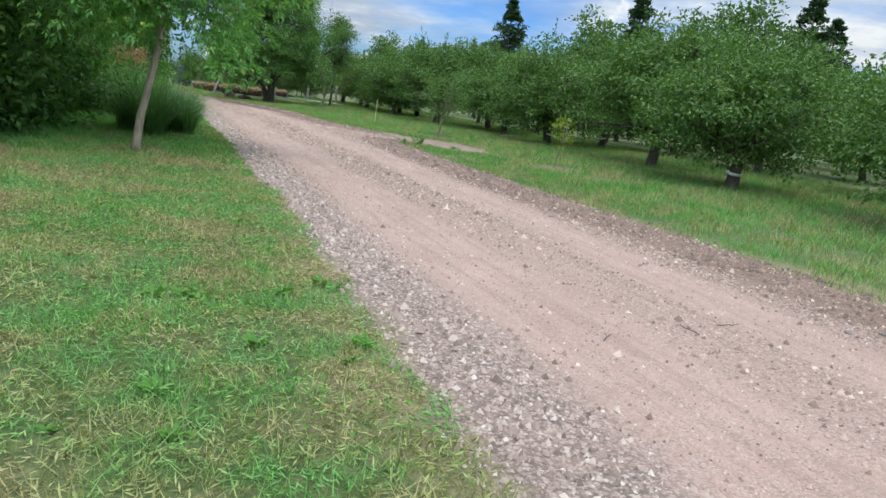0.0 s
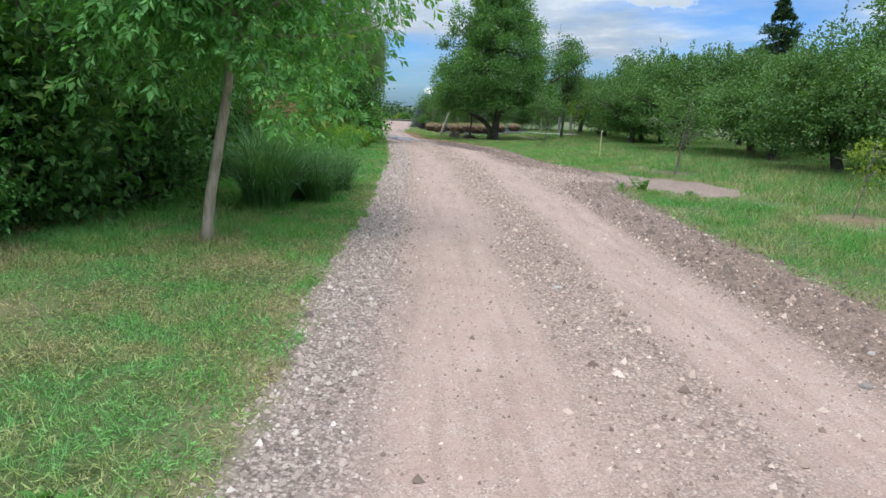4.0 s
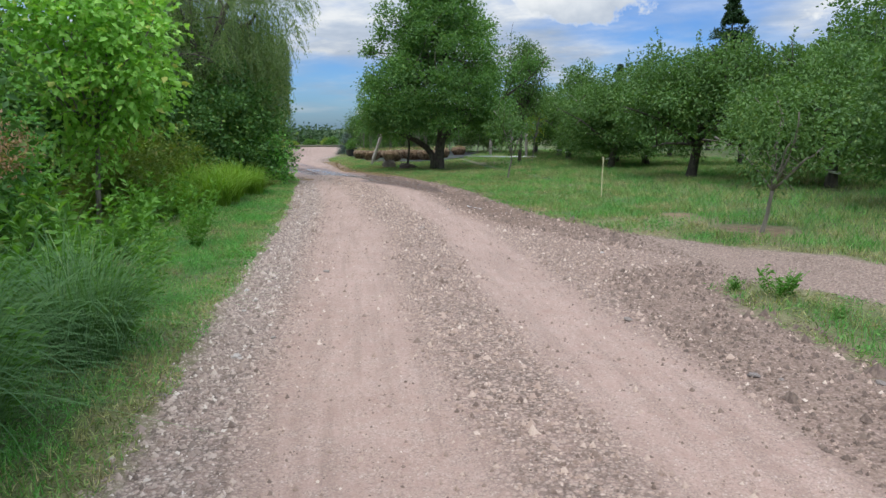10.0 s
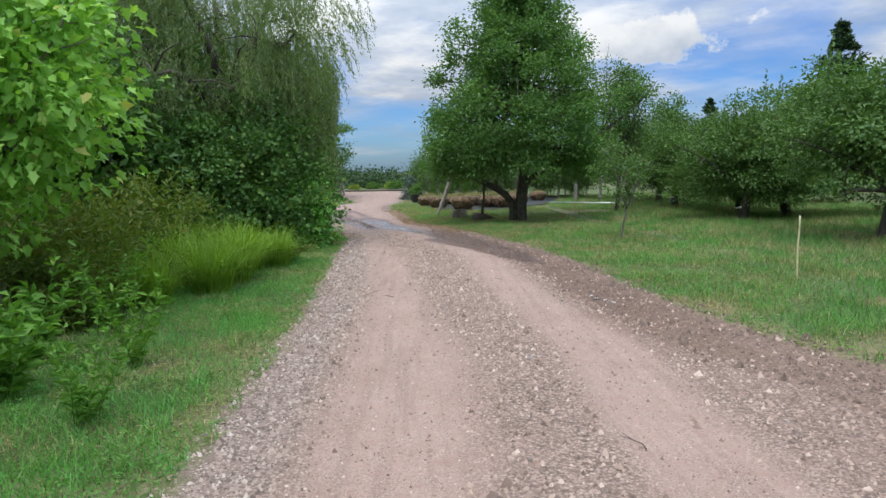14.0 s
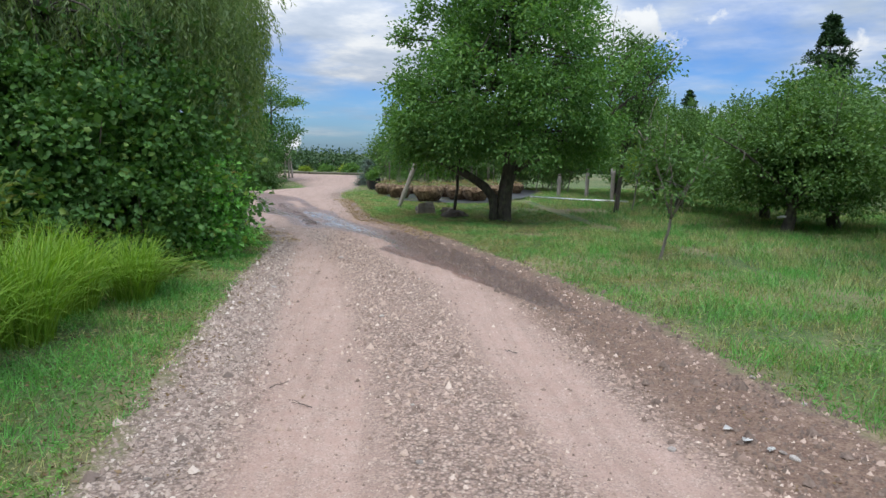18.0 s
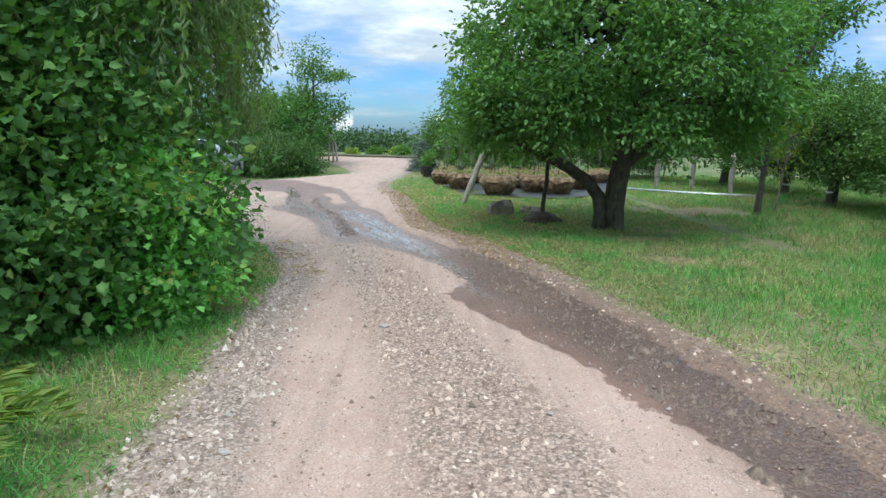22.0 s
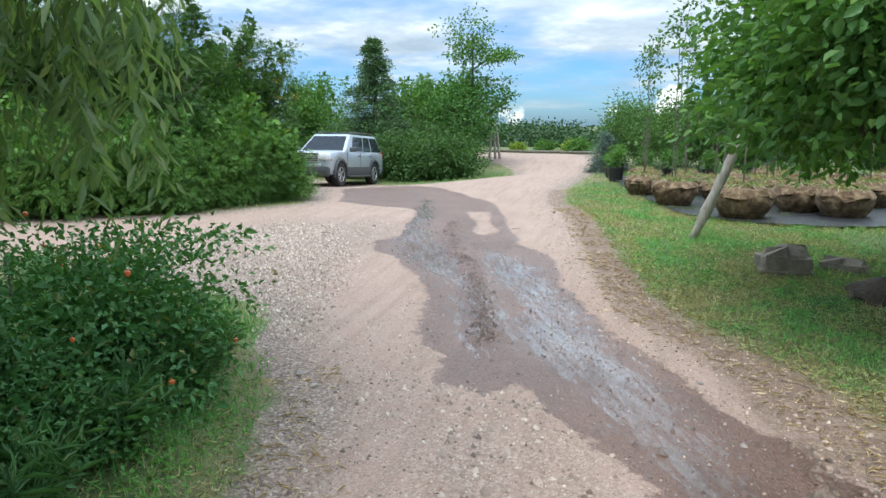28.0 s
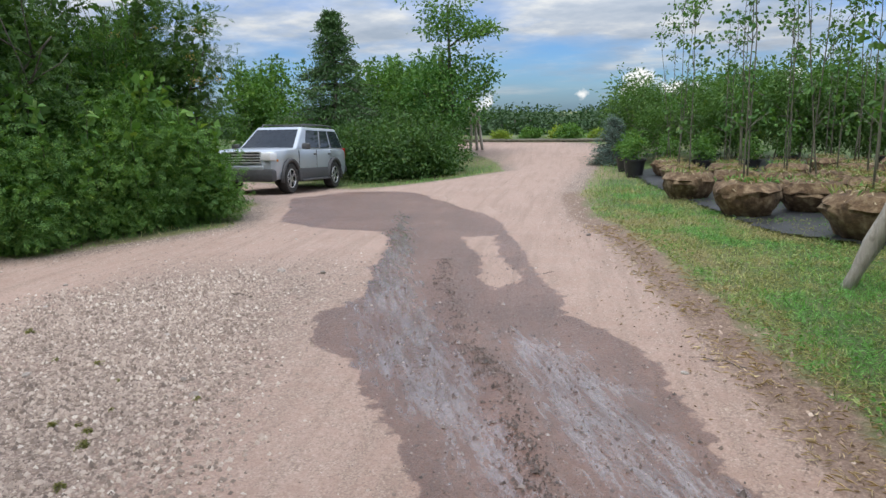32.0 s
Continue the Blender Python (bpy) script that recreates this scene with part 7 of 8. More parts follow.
stake = make_post("marker_stake", 1.0, 0.014, "thin pale yellow marker stake in the meadow", (0.01, 0.0), 175, "stake")
stake.data.materials.clear()
stake.data.materials.append(plain_material("stake_yellow", (0.62, 0.58, 0.34), 0.5))
set_at(stake, -3.52, 29.8)
pipe = tagged(new("metal_pipe", raw_mesh("metal_pipe", *tube([(-2.2, 0.3, 0.08), (0, 0, 0.07), (2.1, -0.1, 0.09)], [0.045] * 3, 10), plain_material("galvanised", (0.55, 0.57, 0.6), 0.35, 0.8), True)), "long galvanised pipe lying in the grass", "pipe")
set_at(pipe, -10.6, 52.0, -8)


def make_fence_brace():
    ob = thing("fence_brace", 0, 0, 0, "weathered wooden fence end brace strung with wires", "fence")
    for k, (x, y, tx) in enumerate([(0.0, 0.0, 0.1), (0.3, 0.1, 0.22), (0.52, 0.2, 0.3)]):
        p = bent(np.random.default_rng(180 + k), (x, y, -0.15), (tx, y * 0.5, 2.0 - 0.06 * k), 6, 0.02)
        part_of("post", raw_mesh("post", *tube(p, np.full(6, 0.065), 9), POST_WOOD, True), ob, "split grey fence post")
    for k in range(6):
        z = 0.35 + 0.31 * k
        part_of("wire", raw_mesh("wire", *tube([(0.1, 0, z), (-2.5, -1.4, z - 0.04), (-5.2, -3.0, z)], [0.009] * 3, 5), ROPE, True), ob, "slack pale fence wire")
    return ob


set_at(make_fence_brace(), -32.3, 64.6, 10, 1.0)


def make_rock(name, seed, size, label):
    bm = bmesh.new()
    bmesh.ops.create_icosphere(bm, subdivisions=3, radius=1.0)
    for v in bm.verts:
        c = Vector((round(v.co.x * 1.4) / 1.4, round(v.co.y * 1.4) / 1.4, round(v.co.z * 1.7) / 1.7))
        v.co = v.co.lerp(c, 0.6) * (1 + 0.16 * noise.noise(v.co * 1.6 + Vector((seed, 0, 0))))
        v.co = Vector((v.co.x * size[0], v.co.y * size[1], max(v.co.z, -0.4) * size[2] + size[2] * 0.3))
    me = bpy.data.meshes.new(name)
    bm.to_mesh(me)
    bm.free()
    me.materials.append(ROCK)
    return tagged(new(name, me), label, "rock", "rocks under the fruit tree")


def rock_material():
    n = Nodes("rock")
    f = n.noise(n.obj, 4, 6, 0.65)
    g = n.noise(n.obj, 26, 4)
    c = n.ramp(f, (0.3, (0.131, 0.106, 0.084)), (0.55, (0.246, 0.205, 0.164)), (0.75, (0.344, 0.296, 0.245)))
    return n.done(c, 0.88, 0.0, n.bump(n.mix(0.5, f, g), 0.8, 0.04))


ROCK = rock_material()
set_at(make_rock("rock", 3, (0.4, 0.26, 0.26), "angular grey-brown boulder on the grass"), -14.3, 43.62, 25)
set_at(make_rock("rock", 8, (0.36, 0.16, 0.14), "flat grey-brown boulder on the grass"), -13.7, 44.2, -10)
twin = make_tree("thin_tree", 190, "thin dark-stemmed tree growing from a mound of earth", "tree", crown_z=2.6, spread=1.1, rise=1.2, trunk_h=1.7, trunk_r=0.05, n_limbs=6, clusters=90, per=20, tuft=0.28, leaf=(0.12, 0.075), leafmat=LEAF_PEAR, gap=0.4, floor=1.4)
bm = bmesh.new()
bmesh.ops.create_icosphere(bm, subdivisions=3, radius=1.0)
for v in bm.verts:
    v.co *= 1 + 0.25 * noise.fractal(v.co * 2.2, 0.8, 2.0, 4)
    v.co = Vector((v.co.x * 0.42, v.co.y * 0.42, max(v.co.z, -0.2) * 0.24))
part("earth_mound", bm, bark_material("dark_mulch", (0.03, 0.022, 0.018), (0.12, 0.085, 0.06), 30), twin, "dark mound of mulch")
set_at(twin, -13.1, 42.85, 0)

# timber edge and beds at the end of the yard
for k in range(5):
    tim = tagged(new("bed_timber", raw_mesh("bed_timber", *tube([(-1.45, 0, 0.1), (0, 0, 0.11), (1.45, 0, 0.1)], [0.08] * 3, 8), BARK_STEM, True)), "dark timber edging a flower bed", "timber", "timbers edging the bed")
    set_at(tim, -34.2 + 2.75 * k, 68.4 + 0.75 * k, 15)
for i, (mat, label) in enumerate([(LEAF_YELLOW, "low yellow-green bedding plant behind timber"), (LEAF_HEDGE, "low green bedding plant behind timber")]):
    bed = make_shrub("bedding_plant", 195 + i, label, "plant", "plants in the far bed", (0.7, 0.7, 0.75), 70, 22, 0.2, (0.12, 0.06), "oval", mat, 0.4, 0.4)
    copies(bed, [(-33.8 + 1.15 * k, 70.0 + 0.3 * k + (k % 3) * 0.9, 60 * k, 0.8 + 0.1 * (k % 4)) for k in range(i, 12, 2)])

# ---- far woods, as one uneven mass of leaves on stems ----


def build_woods():
    rng = np.random.default_rng(101)
    cl, wood = [], []
    for k in range(560):
        a = rng.uniform(-0.9, 1.25)
        R = rng.uniform(120, 190)
        x, y = -10 - math.sin(a) * R, 30 + math.cos(a) * R
        h = rng.uniform(7.0, 10.5) * (1.2 if -0.9 < a < 0.1 else 0.98)
        g = gz(x, y)
        wood.append(tube([(x, y, g - 0.3), (x, y, g + h * 0.7)], [0.22, 0.08], 5))
        m = 24
        d = unit(rng.normal(size=(m, 3))) * rng.uniform(0.4, 1.0, (m, 1)) * np.array([5.0, 5.0, h * 0.4])
        cl.append(np.array([x, y, g + h * 0.52]) + d)
    cl = np.concatenate(cl)
    v, f = foliage(rng, cl, 24, 1.7, 0.62, 0.5, "oval")
    ob = thing("far_woods", 0, 0, 0, "distant belt of dark green woods on the horizon", "woods", "", kind="stuff")
    part_of("trunks", raw_mesh("trunks", *merge(wood), BARK_DARK), ob, kind="stuff")
    part_of("leaf_mass", raw_mesh("leaf_mass", v, f, LEAF_FAR), ob, kind="stuff")


build_woods()

# ---- turf ----


def turf(name, label, seed, n, u0, u1, v0, v1, height, width, mat, edge=0.02, patch=(1.2, 0.0), dry_side=False, avoid=(), lean=0.45, simple=False):
    rng = np.random.default_rng(seed)
    x, y = scatter(rng, n, u0, u1, v0, v1)
    sd = signed(x, y, ROAD)
    keep = sd < -edge + 0.5 * (rough2(x, y, 0.35, 77) - 0.5) * 0.5
    p = rough2(x, y, patch[0], seed)
    keep &= rng.uniform(0, 1, n) < np.clip((p - patch[1]) * 3.0, 0.05 if patch[1] < 0.5 else 0.0, 1)
    for ax, ay, ar in avoid:
        keep &= np.hypot(x - ax, y - ay) > ar
    keep &= ~inside(x, y, FABRIC)
    x, y, sd, p = x[keep], y[keep], sd[keep], p[keep]
    h = height * (0.45 + 0.7 * rough2(x, y, 0.9, seed + 3) + 0.5 * rough2(x, y, 0.22, seed + 9, 2)) * (0.5 + 0.5 * ease(-sd, 0.0, 0.5))
    v, f = blades(rng, x, y, ground_z(x, y, sd), h, width, lean, simple)
    tagged(new(name, raw_mesh(name, v, f, mat)), label, "grass", "", "stuff")


DUG = [(-10.05, 38.9, 0.45), (2.7, 17.9, 0.7), (-0.75, 24.9, 0.75), (-9.6, 46.6, 0.9), (3.6, 16.4, 0.5), (-1.9, 26.8, 0.4), (-10.6, 41.2, 0.4)]
turf("lawn_grass", "short patchy mown lawn with dry straw", 111, 190000, -1.5, 15.0, -6.2, 2.2, 0.075, 0.006, LAWN, patch=(0.5, 0.22), lean=0.9, simple=True)
turf("verge_grass", "green verge grass along the gravel edge", 112, 100000, 12.0, 46.0, -2.6, 2.1, 0.09, 0.007, GRASS, patch=(0.7, 0.2), lean=0.75)
turf("meadow_grass", "rough green meadow grass beside the road", 113, 130000, 2.0, 42.0, 5.4, 10.5, 0.11, 0.008, GRASS, patch=(0.8, 0.3), avoid=DUG, lean=0.75)
turf("meadow_grass_near_tree", "green grass under the fruit tree", 114, 80000, 36.0, 58.0, 1.0, 9.0, 0.08, 0.008, LAWN, patch=(0.8, 0.28), avoid=DUG, lean=0.8)
turf("orchard_grass", "long pale green grass under the orchard trees", 115, 230000, 2.0, 62.0, 9.5, 22.0, 0.15, 0.011, GRASS, patch=(2.2, 0.05), avoid=DUG, simple=True, lean=0.7)
turf("dry_grass", "bleached dry grass stalks among the turf", 116, 60000, -1.5, 40.0, 4.9, 9.5, 0.12, 0.004, GRASS_DRY, patch=(0.8, 0.5), avoid=DUG)
turf("dry_lawn_grass", "yellowed straw in the mown lawn", 117, 80000, -1.5, 40.0, -6.0, 2.4, 0.05, 0.004, GRASS_DRY, patch=(0.8, 0.36), lean=1.2, simple=True)
turf("dry_grass_near_tree", "bleached straw on the verge by the fruit tree", 122, 70000, 28.0, 52.0, 3.5, 9.0, 0.07, 0.005, GRASS_DRY, patch=(0.9, 0.42), avoid=DUG, lean=1.1, simple=True)
turf("far_verge_grass", "grass around the parking place and beds", 118, 50000, 40.0, 78.0, -14.0, 3.5, 0.1, 0.012, GRASS, patch=(1.4, 0.1), simple=True)

turf("grass_tufts", "lush bright green tufts in the lawn", 119, 150000, -1.5, 15.5, -6.0, 1.9, 0.09, 0.008, LUSH, patch=(0.75, 0.6), lean=0.8, simple=True)
turf("verge_tufts", "lush bright green tufts along the verge", 120, 130000, 13.0, 46.0, -2.4, 1.9, 0.11, 0.008, LUSH, patch=(0.8, 0.34), lean=0.8, simple=True)
turf("meadow_tufts", "lush bright green tufts in the meadow", 110, 110000, 3.0, 38.0, 3.0, 9.8, 0.13, 0.009, LUSH, patch=(0.8, 0.54), avoid=DUG, lean=0.7, simple=True)



def thatch(name, label, seed, n, u0, u1, v0, v1, length, mat, fade):
    """Short curled blades that lie about in the mown turf."""
    rng = np.random.default_rng(seed)
    x, y = scatter(rng, n, u0, u1, v0, v1)
    sd = signed(x, y, ROAD)
    keep = sd < -0.02 + 0.25 * (rough2(x, y, 0.35, 77) - 0.5)
    u, v = along_across(x, y)
    keep &= rng.uniform(0, 1, n) < (0.3 + 0.9 * rough2(x, y, 0.25, seed)) * (1 - 0.9 * ease(u, *fade)) * ease(u, u0 - 2.5, u0 + 2.5)
    x, y, sd = x[keep], y[keep], sd[keep]
    at = np.stack([x, y, ground_z(x, y, sd) + rng.uniform(0.004, 0.045, len(x)) * (0.4 + rough2(x, y, 0.3, seed + 5))], 1)
    al = np.concatenate([rng.normal(size=(len(x), 2)), rng.normal(size=(len(x), 1)) * 0.35 + 0.25], 1)
    tagged(new(name, raw_mesh(name, *leaves(rng, at, al, length, 0.008, 0.15, "blade", 0.2), mat)), label, "grass", "", "stuff")


thatch("lawn_thatch", "short curled green and straw blades in the mown lawn", 105, 230000, -1.0, 13.0, -5.4, 2.0, 0.05, LAWN, (7.0, 13.0))
thatch("verge_thatch", "short curled blades on the trodden verge", 106, 80000, 10.0, 44.0, -0.6, 1.9, 0.06, GRASS, (36.0, 44.0))
thatch("edge_thatch", "short curled blades beside the muddy road", 107, 90000, 8.0, 52.0, 4.2, 9.0, 0.065, GRASS, (40.0, 52.0))


thatch("tree_thatch", "curled green blades on the verge by the root balls", 104, 130000, 38.0, 57.0, 1.0, 6.5, 0.065, LAWN, (50.0, 57.0))


def make_rosette(seed):
    """A flat rosette of broad leaves."""
    rng = np.random.default_rng(seed)
    n = 16
    a = rng.uniform(0, 2 * np.pi, n)
    at = np.stack([np.cos(a) * 0.015, np.sin(a) * 0.015, np.full(n, 0.02)], 1)
    al = np.stack([np.cos(a), np.sin(a), rng.uniform(0.1, 0.7, n)], 1)
    ob = thing("broadleaf_weed", 0, 0, 0, "low broad-leaved weed in the mown lawn", "weed", "weeds in the lawn")
    part_of("foliage", raw_mesh("foliage", *leaves(rng, at, al, 0.1, 0.045, 0.15, "full"), CLOVER), ob, "", "stuff")
    return ob


CLOVER = leaf_material("clover", (0.06, 0.17, 0.035), (0.1, 0.245, 0.05), (0.15, 0.31, 0.07), None, 0.35)
plant_rng = np.random.default_rng(108)
px, py = scatter(plant_rng, 90, 0.2, 7.5, -4.0, 1.7)
lawn_ok = (signed(px, py, ROAD) < -0.15) & (rough2(px, py, 1.0, 31) > 0.45)
copies(make_rosette(109), [(x, y, plant_rng.uniform(0, 360), plant_rng.uniform(0.35, 0.8)) for x, y in zip(px[lawn_ok], py[lawn_ok])])

# ---- loose stones ----


def stone_mesh(rng, x, y, z, size):
    """Angular stones: squashed eight-sided lumps."""
    n = len(x)
    base = np.array([(1, 0, 0), (0, 1, 0), (-1, 0, 0), (0, -1, 0), (0, 0, 1), (0, 0, -1)], float)
    P = base[None] * rng.uniform(0.55, 1.25, (n, 6, 1)) + rng.normal(size=(n, 6, 3)) * 0.12
    P[:, :, 2] *= 0.85
    a = rng.uniform(0, 2 * np.pi, n)
    c, s = np.cos(a)[:, None], np.sin(a)[:, None]
    X = P[:, :, 0] * c - P[:, :, 1] * s
    Y = P[:, :, 0] * s + P[:, :, 1] * c
    P = np.stack([X, Y, P[:, :, 2]], 2) * size[:, None, None]
    P[:, :4, 2] -= size[:, None] * 0.25
    P += np.stack([x, y, z + size * 0.26], 1)[:, None]
    t = np.array([[0, 1, 4], [1, 2, 4], [2, 3, 4], [3, 0, 4]])
    f = (t[None] + (np.arange(n) * 6)[:, None, None]).reshape(-1, 3)
    return P.reshape(-1, 3), f


def stone_material():
    n = Nodes("stone")
    c = n.ramp(n.island, (0.0, (0.132, 0.0992, 0.0824)), (0.3, (0.264, 0.204, 0.171)), (0.7, (0.385, 0.305, 0.257)), (0.93, (0.484, 0.401, 0.342)), (1.0, (0.594, 0.529, 0.465)))
    c = n.mix(n.beyond(2.3), c, n.mix(1.0, c, (1.05, 0.97, 0.92), "MULTIPLY"))
    f = n.noise(n.pos, 90, 4)
    c = n.mix(0.5, c, n.mix(1.0, c, n.ramp(f, (0.3, 0.7), (0.7, 1.2)), "MULTIPLY"))
    return n.done(c, 0.88, 0.0, n.bump(f, 0.5, 0.006))


STONE = stone_material()


def gravel(name, label, seed, n, u0, u1, v0, v1, size, density):
    rng = np.random.default_rng(seed)
    x, y = scatter(rng, n, u0, u1, v0, v1)
    sd = signed(x, y, ROAD)
    u, v = along_across(x, y)
    keep = (sd > -0.12) & (rng.uniform(0, 1, n) < density(x, y, u, v, sd))
    rim = line_distance(x, y, RIGHT_EDGE, False)
    keep &= (rim > 0.95) | (rng.uniform(0, 1, n) < 0.3) | (u > 41)
    keep &= (rng.uniform(0, 1, n) < 0.1) | (signed(x, y, WET) < 0.02)
    x, y, sd = x[keep], y[keep], sd[keep]
    s = size * np.clip(np.exp(rng.normal(size=len(x)) * 0.5), 0.3, 2.1)
    tagged(new(name, raw_mesh(name, *stone_mesh(rng, x, y, ground_z(x, y, sd), s), STONE)), label, "gravel", "", "stuff")


def stony(x, y, u, v, sd):
    d = 0.42 + 0.4 * np.exp(-((sd - 0.35) / 0.4) ** 2) * (1 - 0.85 * ease(v, 4.0, 5.0))
    d = d * (1 - 0.94 * lanes_at(u, v))
    return d * (0.4 + 1.2 * rough2(x, y, 0.8, 55)) * (1 - 0.9 * ease(signed(x, y, WET), -0.1, 0.2))


def side_stony(x, y, u, v, sd):
    heap = np.exp(-((v + 2.3) / 1.5) ** 4) * (1 - ease(u, 47.5, 50)) * (0.5 + rough2(x, y, 0.6, 12))
    return (0.05 + 1.0 * heap + 0.35 * np.exp(-((sd - 0.4) / 0.4) ** 2)) * (1 - 0.9 * ease(signed(x, y, WET), -0.1, 0.2))


STONE_SPREAD = np.array([(-17.2, 38.1), (-19.4, 40.9), (-22.0, 43.1), (-23.0, 41.4), (-22.3, 39.9), (-20.4, 38.8), (-18.6, 38.4)])
CLOD = bark_material("earth_clods", (0.07, 0.046, 0.036), (0.26, 0.19, 0.15), 20)


def clods(seed, n):
    """Brown crumbs of earth along the scraped edge of the road."""
    rng = np.random.default_rng(seed)
    x, y = scatter(rng, n, 1.0, 40.5, 1.5, 7.6)
    sd = signed(x, y, ROAD)
    rim = line_distance(x, y, RIGHT_EDGE, False)
    keep = (rim < 1.1 * (1 - 0.62 * ease(along_across(x, y)[0], 38, 43))) & (sd > -0.25) & (rng.uniform(0, 1, n) < 1.1 * rough2(x, y, 0.7, 91))
    x, y, sd = x[keep], y[keep], sd[keep]
    s = 0.01 * np.exp(rng.normal(size=len(x)) * 0.6)
    tagged(new("earth_crumbs", raw_mesh("earth_crumbs", *stone_mesh(rng, x, y, ground_z(x, y, sd), s), CLOD)), "dark brown crumbs of scraped earth along the road", "earth", "", "stuff")


def clover(name, label, seed, n, u0, u1, v0, v1, size):
    """Patches of small round leaves lying flat in the turf."""
    rng = np.random.default_rng(seed)
    x, y = scatter(rng, n, u0, u1, v0, v1)
    sd = signed(x, y, ROAD)
    keep = (sd < -0.08) & (rough2(x, y, 0.9, seed) > rng.uniform(0.56, 0.74, n))
    x, y, sd = x[keep], y[keep], sd[keep]
    at = np.stack([x, y, ground_z(x, y, sd) + rng.uniform(0.02, 0.075, len(x))], 1)
    al = np.concatenate([rng.normal(size=(len(x), 2)), rng.uniform(-0.1, 0.5, (len(x), 1))], 1)
    v, f = leaves(rng, at, al, size, size * 0.8, 0.12)
    tagged(new(name, raw_mesh(name, v, f, CLOVER)), label, "clover", "", "stuff")


clods(125, 170000)


def ridge_crumbs(seed, n):
    """Mud crumbs thrown up between the wheel tracks."""
    rng = np.random.default_rng(seed)
    pts = np.array(TYRE_RIDGE)
    k = rng.integers(0, len(pts) - 1, n)
    q = pts[k] + (pts[k + 1] - pts[k]) * rng.uniform(0, 1, (n, 1)) + rng.normal(size=(n, 2)) * 0.085
    x, y = q[:, 0], q[:, 1]
    s = 0.0055 * np.exp(rng.normal(size=n) * 0.5)
    tagged(new("mud_crumbs", raw_mesh("mud_crumbs", *stone_mesh(rng, x, y, ground_z(x, y), s), bark_material("wet_clods", (0.05, 0.037, 0.032), (0.16, 0.12, 0.105), 20))), "dark wet mud crumbs along a tyre track", "mud", "", "stuff")


ridge_crumbs(129, 4200)


def wet_stone_material():
    n = Nodes("wet_stone")
    c = n.ramp(n.island, (0.0, (0.05, 0.036, 0.031)), (0.45, (0.13, 0.096, 0.083)), (0.8, (0.22, 0.172, 0.152)), (1.0, (0.36, 0.31, 0.285)))
    return n.done(c, 0.4, 0.0, n.bump(n.noise(n.pos, 90, 3), 0.4, 0.004))


def wet_gravel(seed, n):
    """Small stones lying in the wet mud."""
    rng = np.random.default_rng(seed)
    x, y = scatter(rng, n, 33.0, 50.0, -4.0, 5.5)
    keep = (signed(x, y, WET) > 0.03) & (rng.uniform(0, 1, n) < 0.2 + 0.9 * rough2(x, y, 0.5, 47))
    x, y = x[keep], y[keep]
    s = 0.0045 * np.exp(rng.normal(size=len(x)) * 0.55)
    tagged(new("wet_gravel", raw_mesh("wet_gravel", *stone_mesh(rng, x, y, ground_z(x, y), s), wet_stone_material())), "dark wet pebbles bedded in the muddy road", "gravel", "", "stuff")


wet_gravel(136, 150000)
clover("lawn_clover", "bright green clover patches in the lawn", 126, 70000, -1.5, 16.0, -6.0, 2.0, 0.022)
clover("verge_clover", "bright green low weeds along the verge", 127, 90000, 12.0, 47.0, -2.0, 2.0, 0.026)
clover("meadow_clover", "bright green low weeds in the meadow", 128, 80000, 3.0, 58.0, 2.5, 9.5, 0.03)
gravel("loose_gravel", "loose angular grey and pinkish gravel on the road", 121, 170000, 0.0, 41.0, 1.0, 7.4, 0.0125, stony)
gravel("coarse_gravel", "coarse angular stones lying loose in the stony strips", 128, 16000, 0.0, 40.0, 1.0, 7.0, 0.021, lambda x, y, u, v, sd: 0.75 * stony(x, y, u, v, sd))
gravel("fine_gravel", "fine chips of crushed stone on the road", 122, 150000, 0.0, 44.0, 0.5, 7.0, 0.0065, lambda x, y, u, v, sd: 0.45 + stony(x, y, u, v, sd))
gravel("side_gravel", "pale loose gravel at the mouth of the side road", 123, 150000, 38.0, 62.0, -8.0, 4.0, 0.0085, side_stony)
gravel("stone_spread", "pale pebbles spread thickly beside the side road", 124, 150000, 40.0, 50.5, -4.6, 0.4, 0.0115, lambda x, y, u, v, sd: ease(signed(x, y, STONE_SPREAD), -0.5, 0.5) * (0.2 + 0.9 * rough2(x, y, 0.7, 66)))


def stones(seed):
    """Single larger stones, each a thing that can be picked up."""
    rng = np.random.default_rng(seed)
    made = []
    for k in range(5):
        bm = bmesh.new()
        bmesh.ops.create_icosphere(bm, subdivisions=2, radius=1.0)
        for v in bm.verts:
            v.co *= 1 + 0.3 * noise.noise(v.co * 1.3 + Vector((k * 7, 0, 0)))
            v.co.z *= 0.55
            v.co.x *= 1.25
        me = bpy.data.meshes.new("stone")
        bm.to_mesh(me)
        bm.free()
        me.materials.append(STONE_BIG)
        made.append(me)
    x, y = scatter(rng, 900, 1.0, 58.0, -6.0, 7.0)
    sd = signed(x, y, ROAD)
    u, v = along_across(x, y)
    w = stony(x, y, u, v, sd) * (u < 41) + side_stony(x, y, u, v, sd) * 0.6 * (u >= 41)
    ok = (sd > -0.05) & (rng.uniform(0, 1, 900) < w * 1.4)
    for i, (px, py) in enumerate(zip(x[ok][:150], y[ok][:150])):
        s = float(0.022 * np.exp(rng.normal() * 0.35))
        ob = new("stone", made[i % 5])
        ob.matrix_basis = pose(px, py, gz(px, py) + s * 0.2, rng.uniform(-12, 12), rng.uniform(-12, 12), rng.uniform(0, 360)) @ Matrix.Diagonal((s, s, s, 1))
        tagged(ob, "fist-sized pale grey stone lying on the gravel", "stone", "larger loose stones")


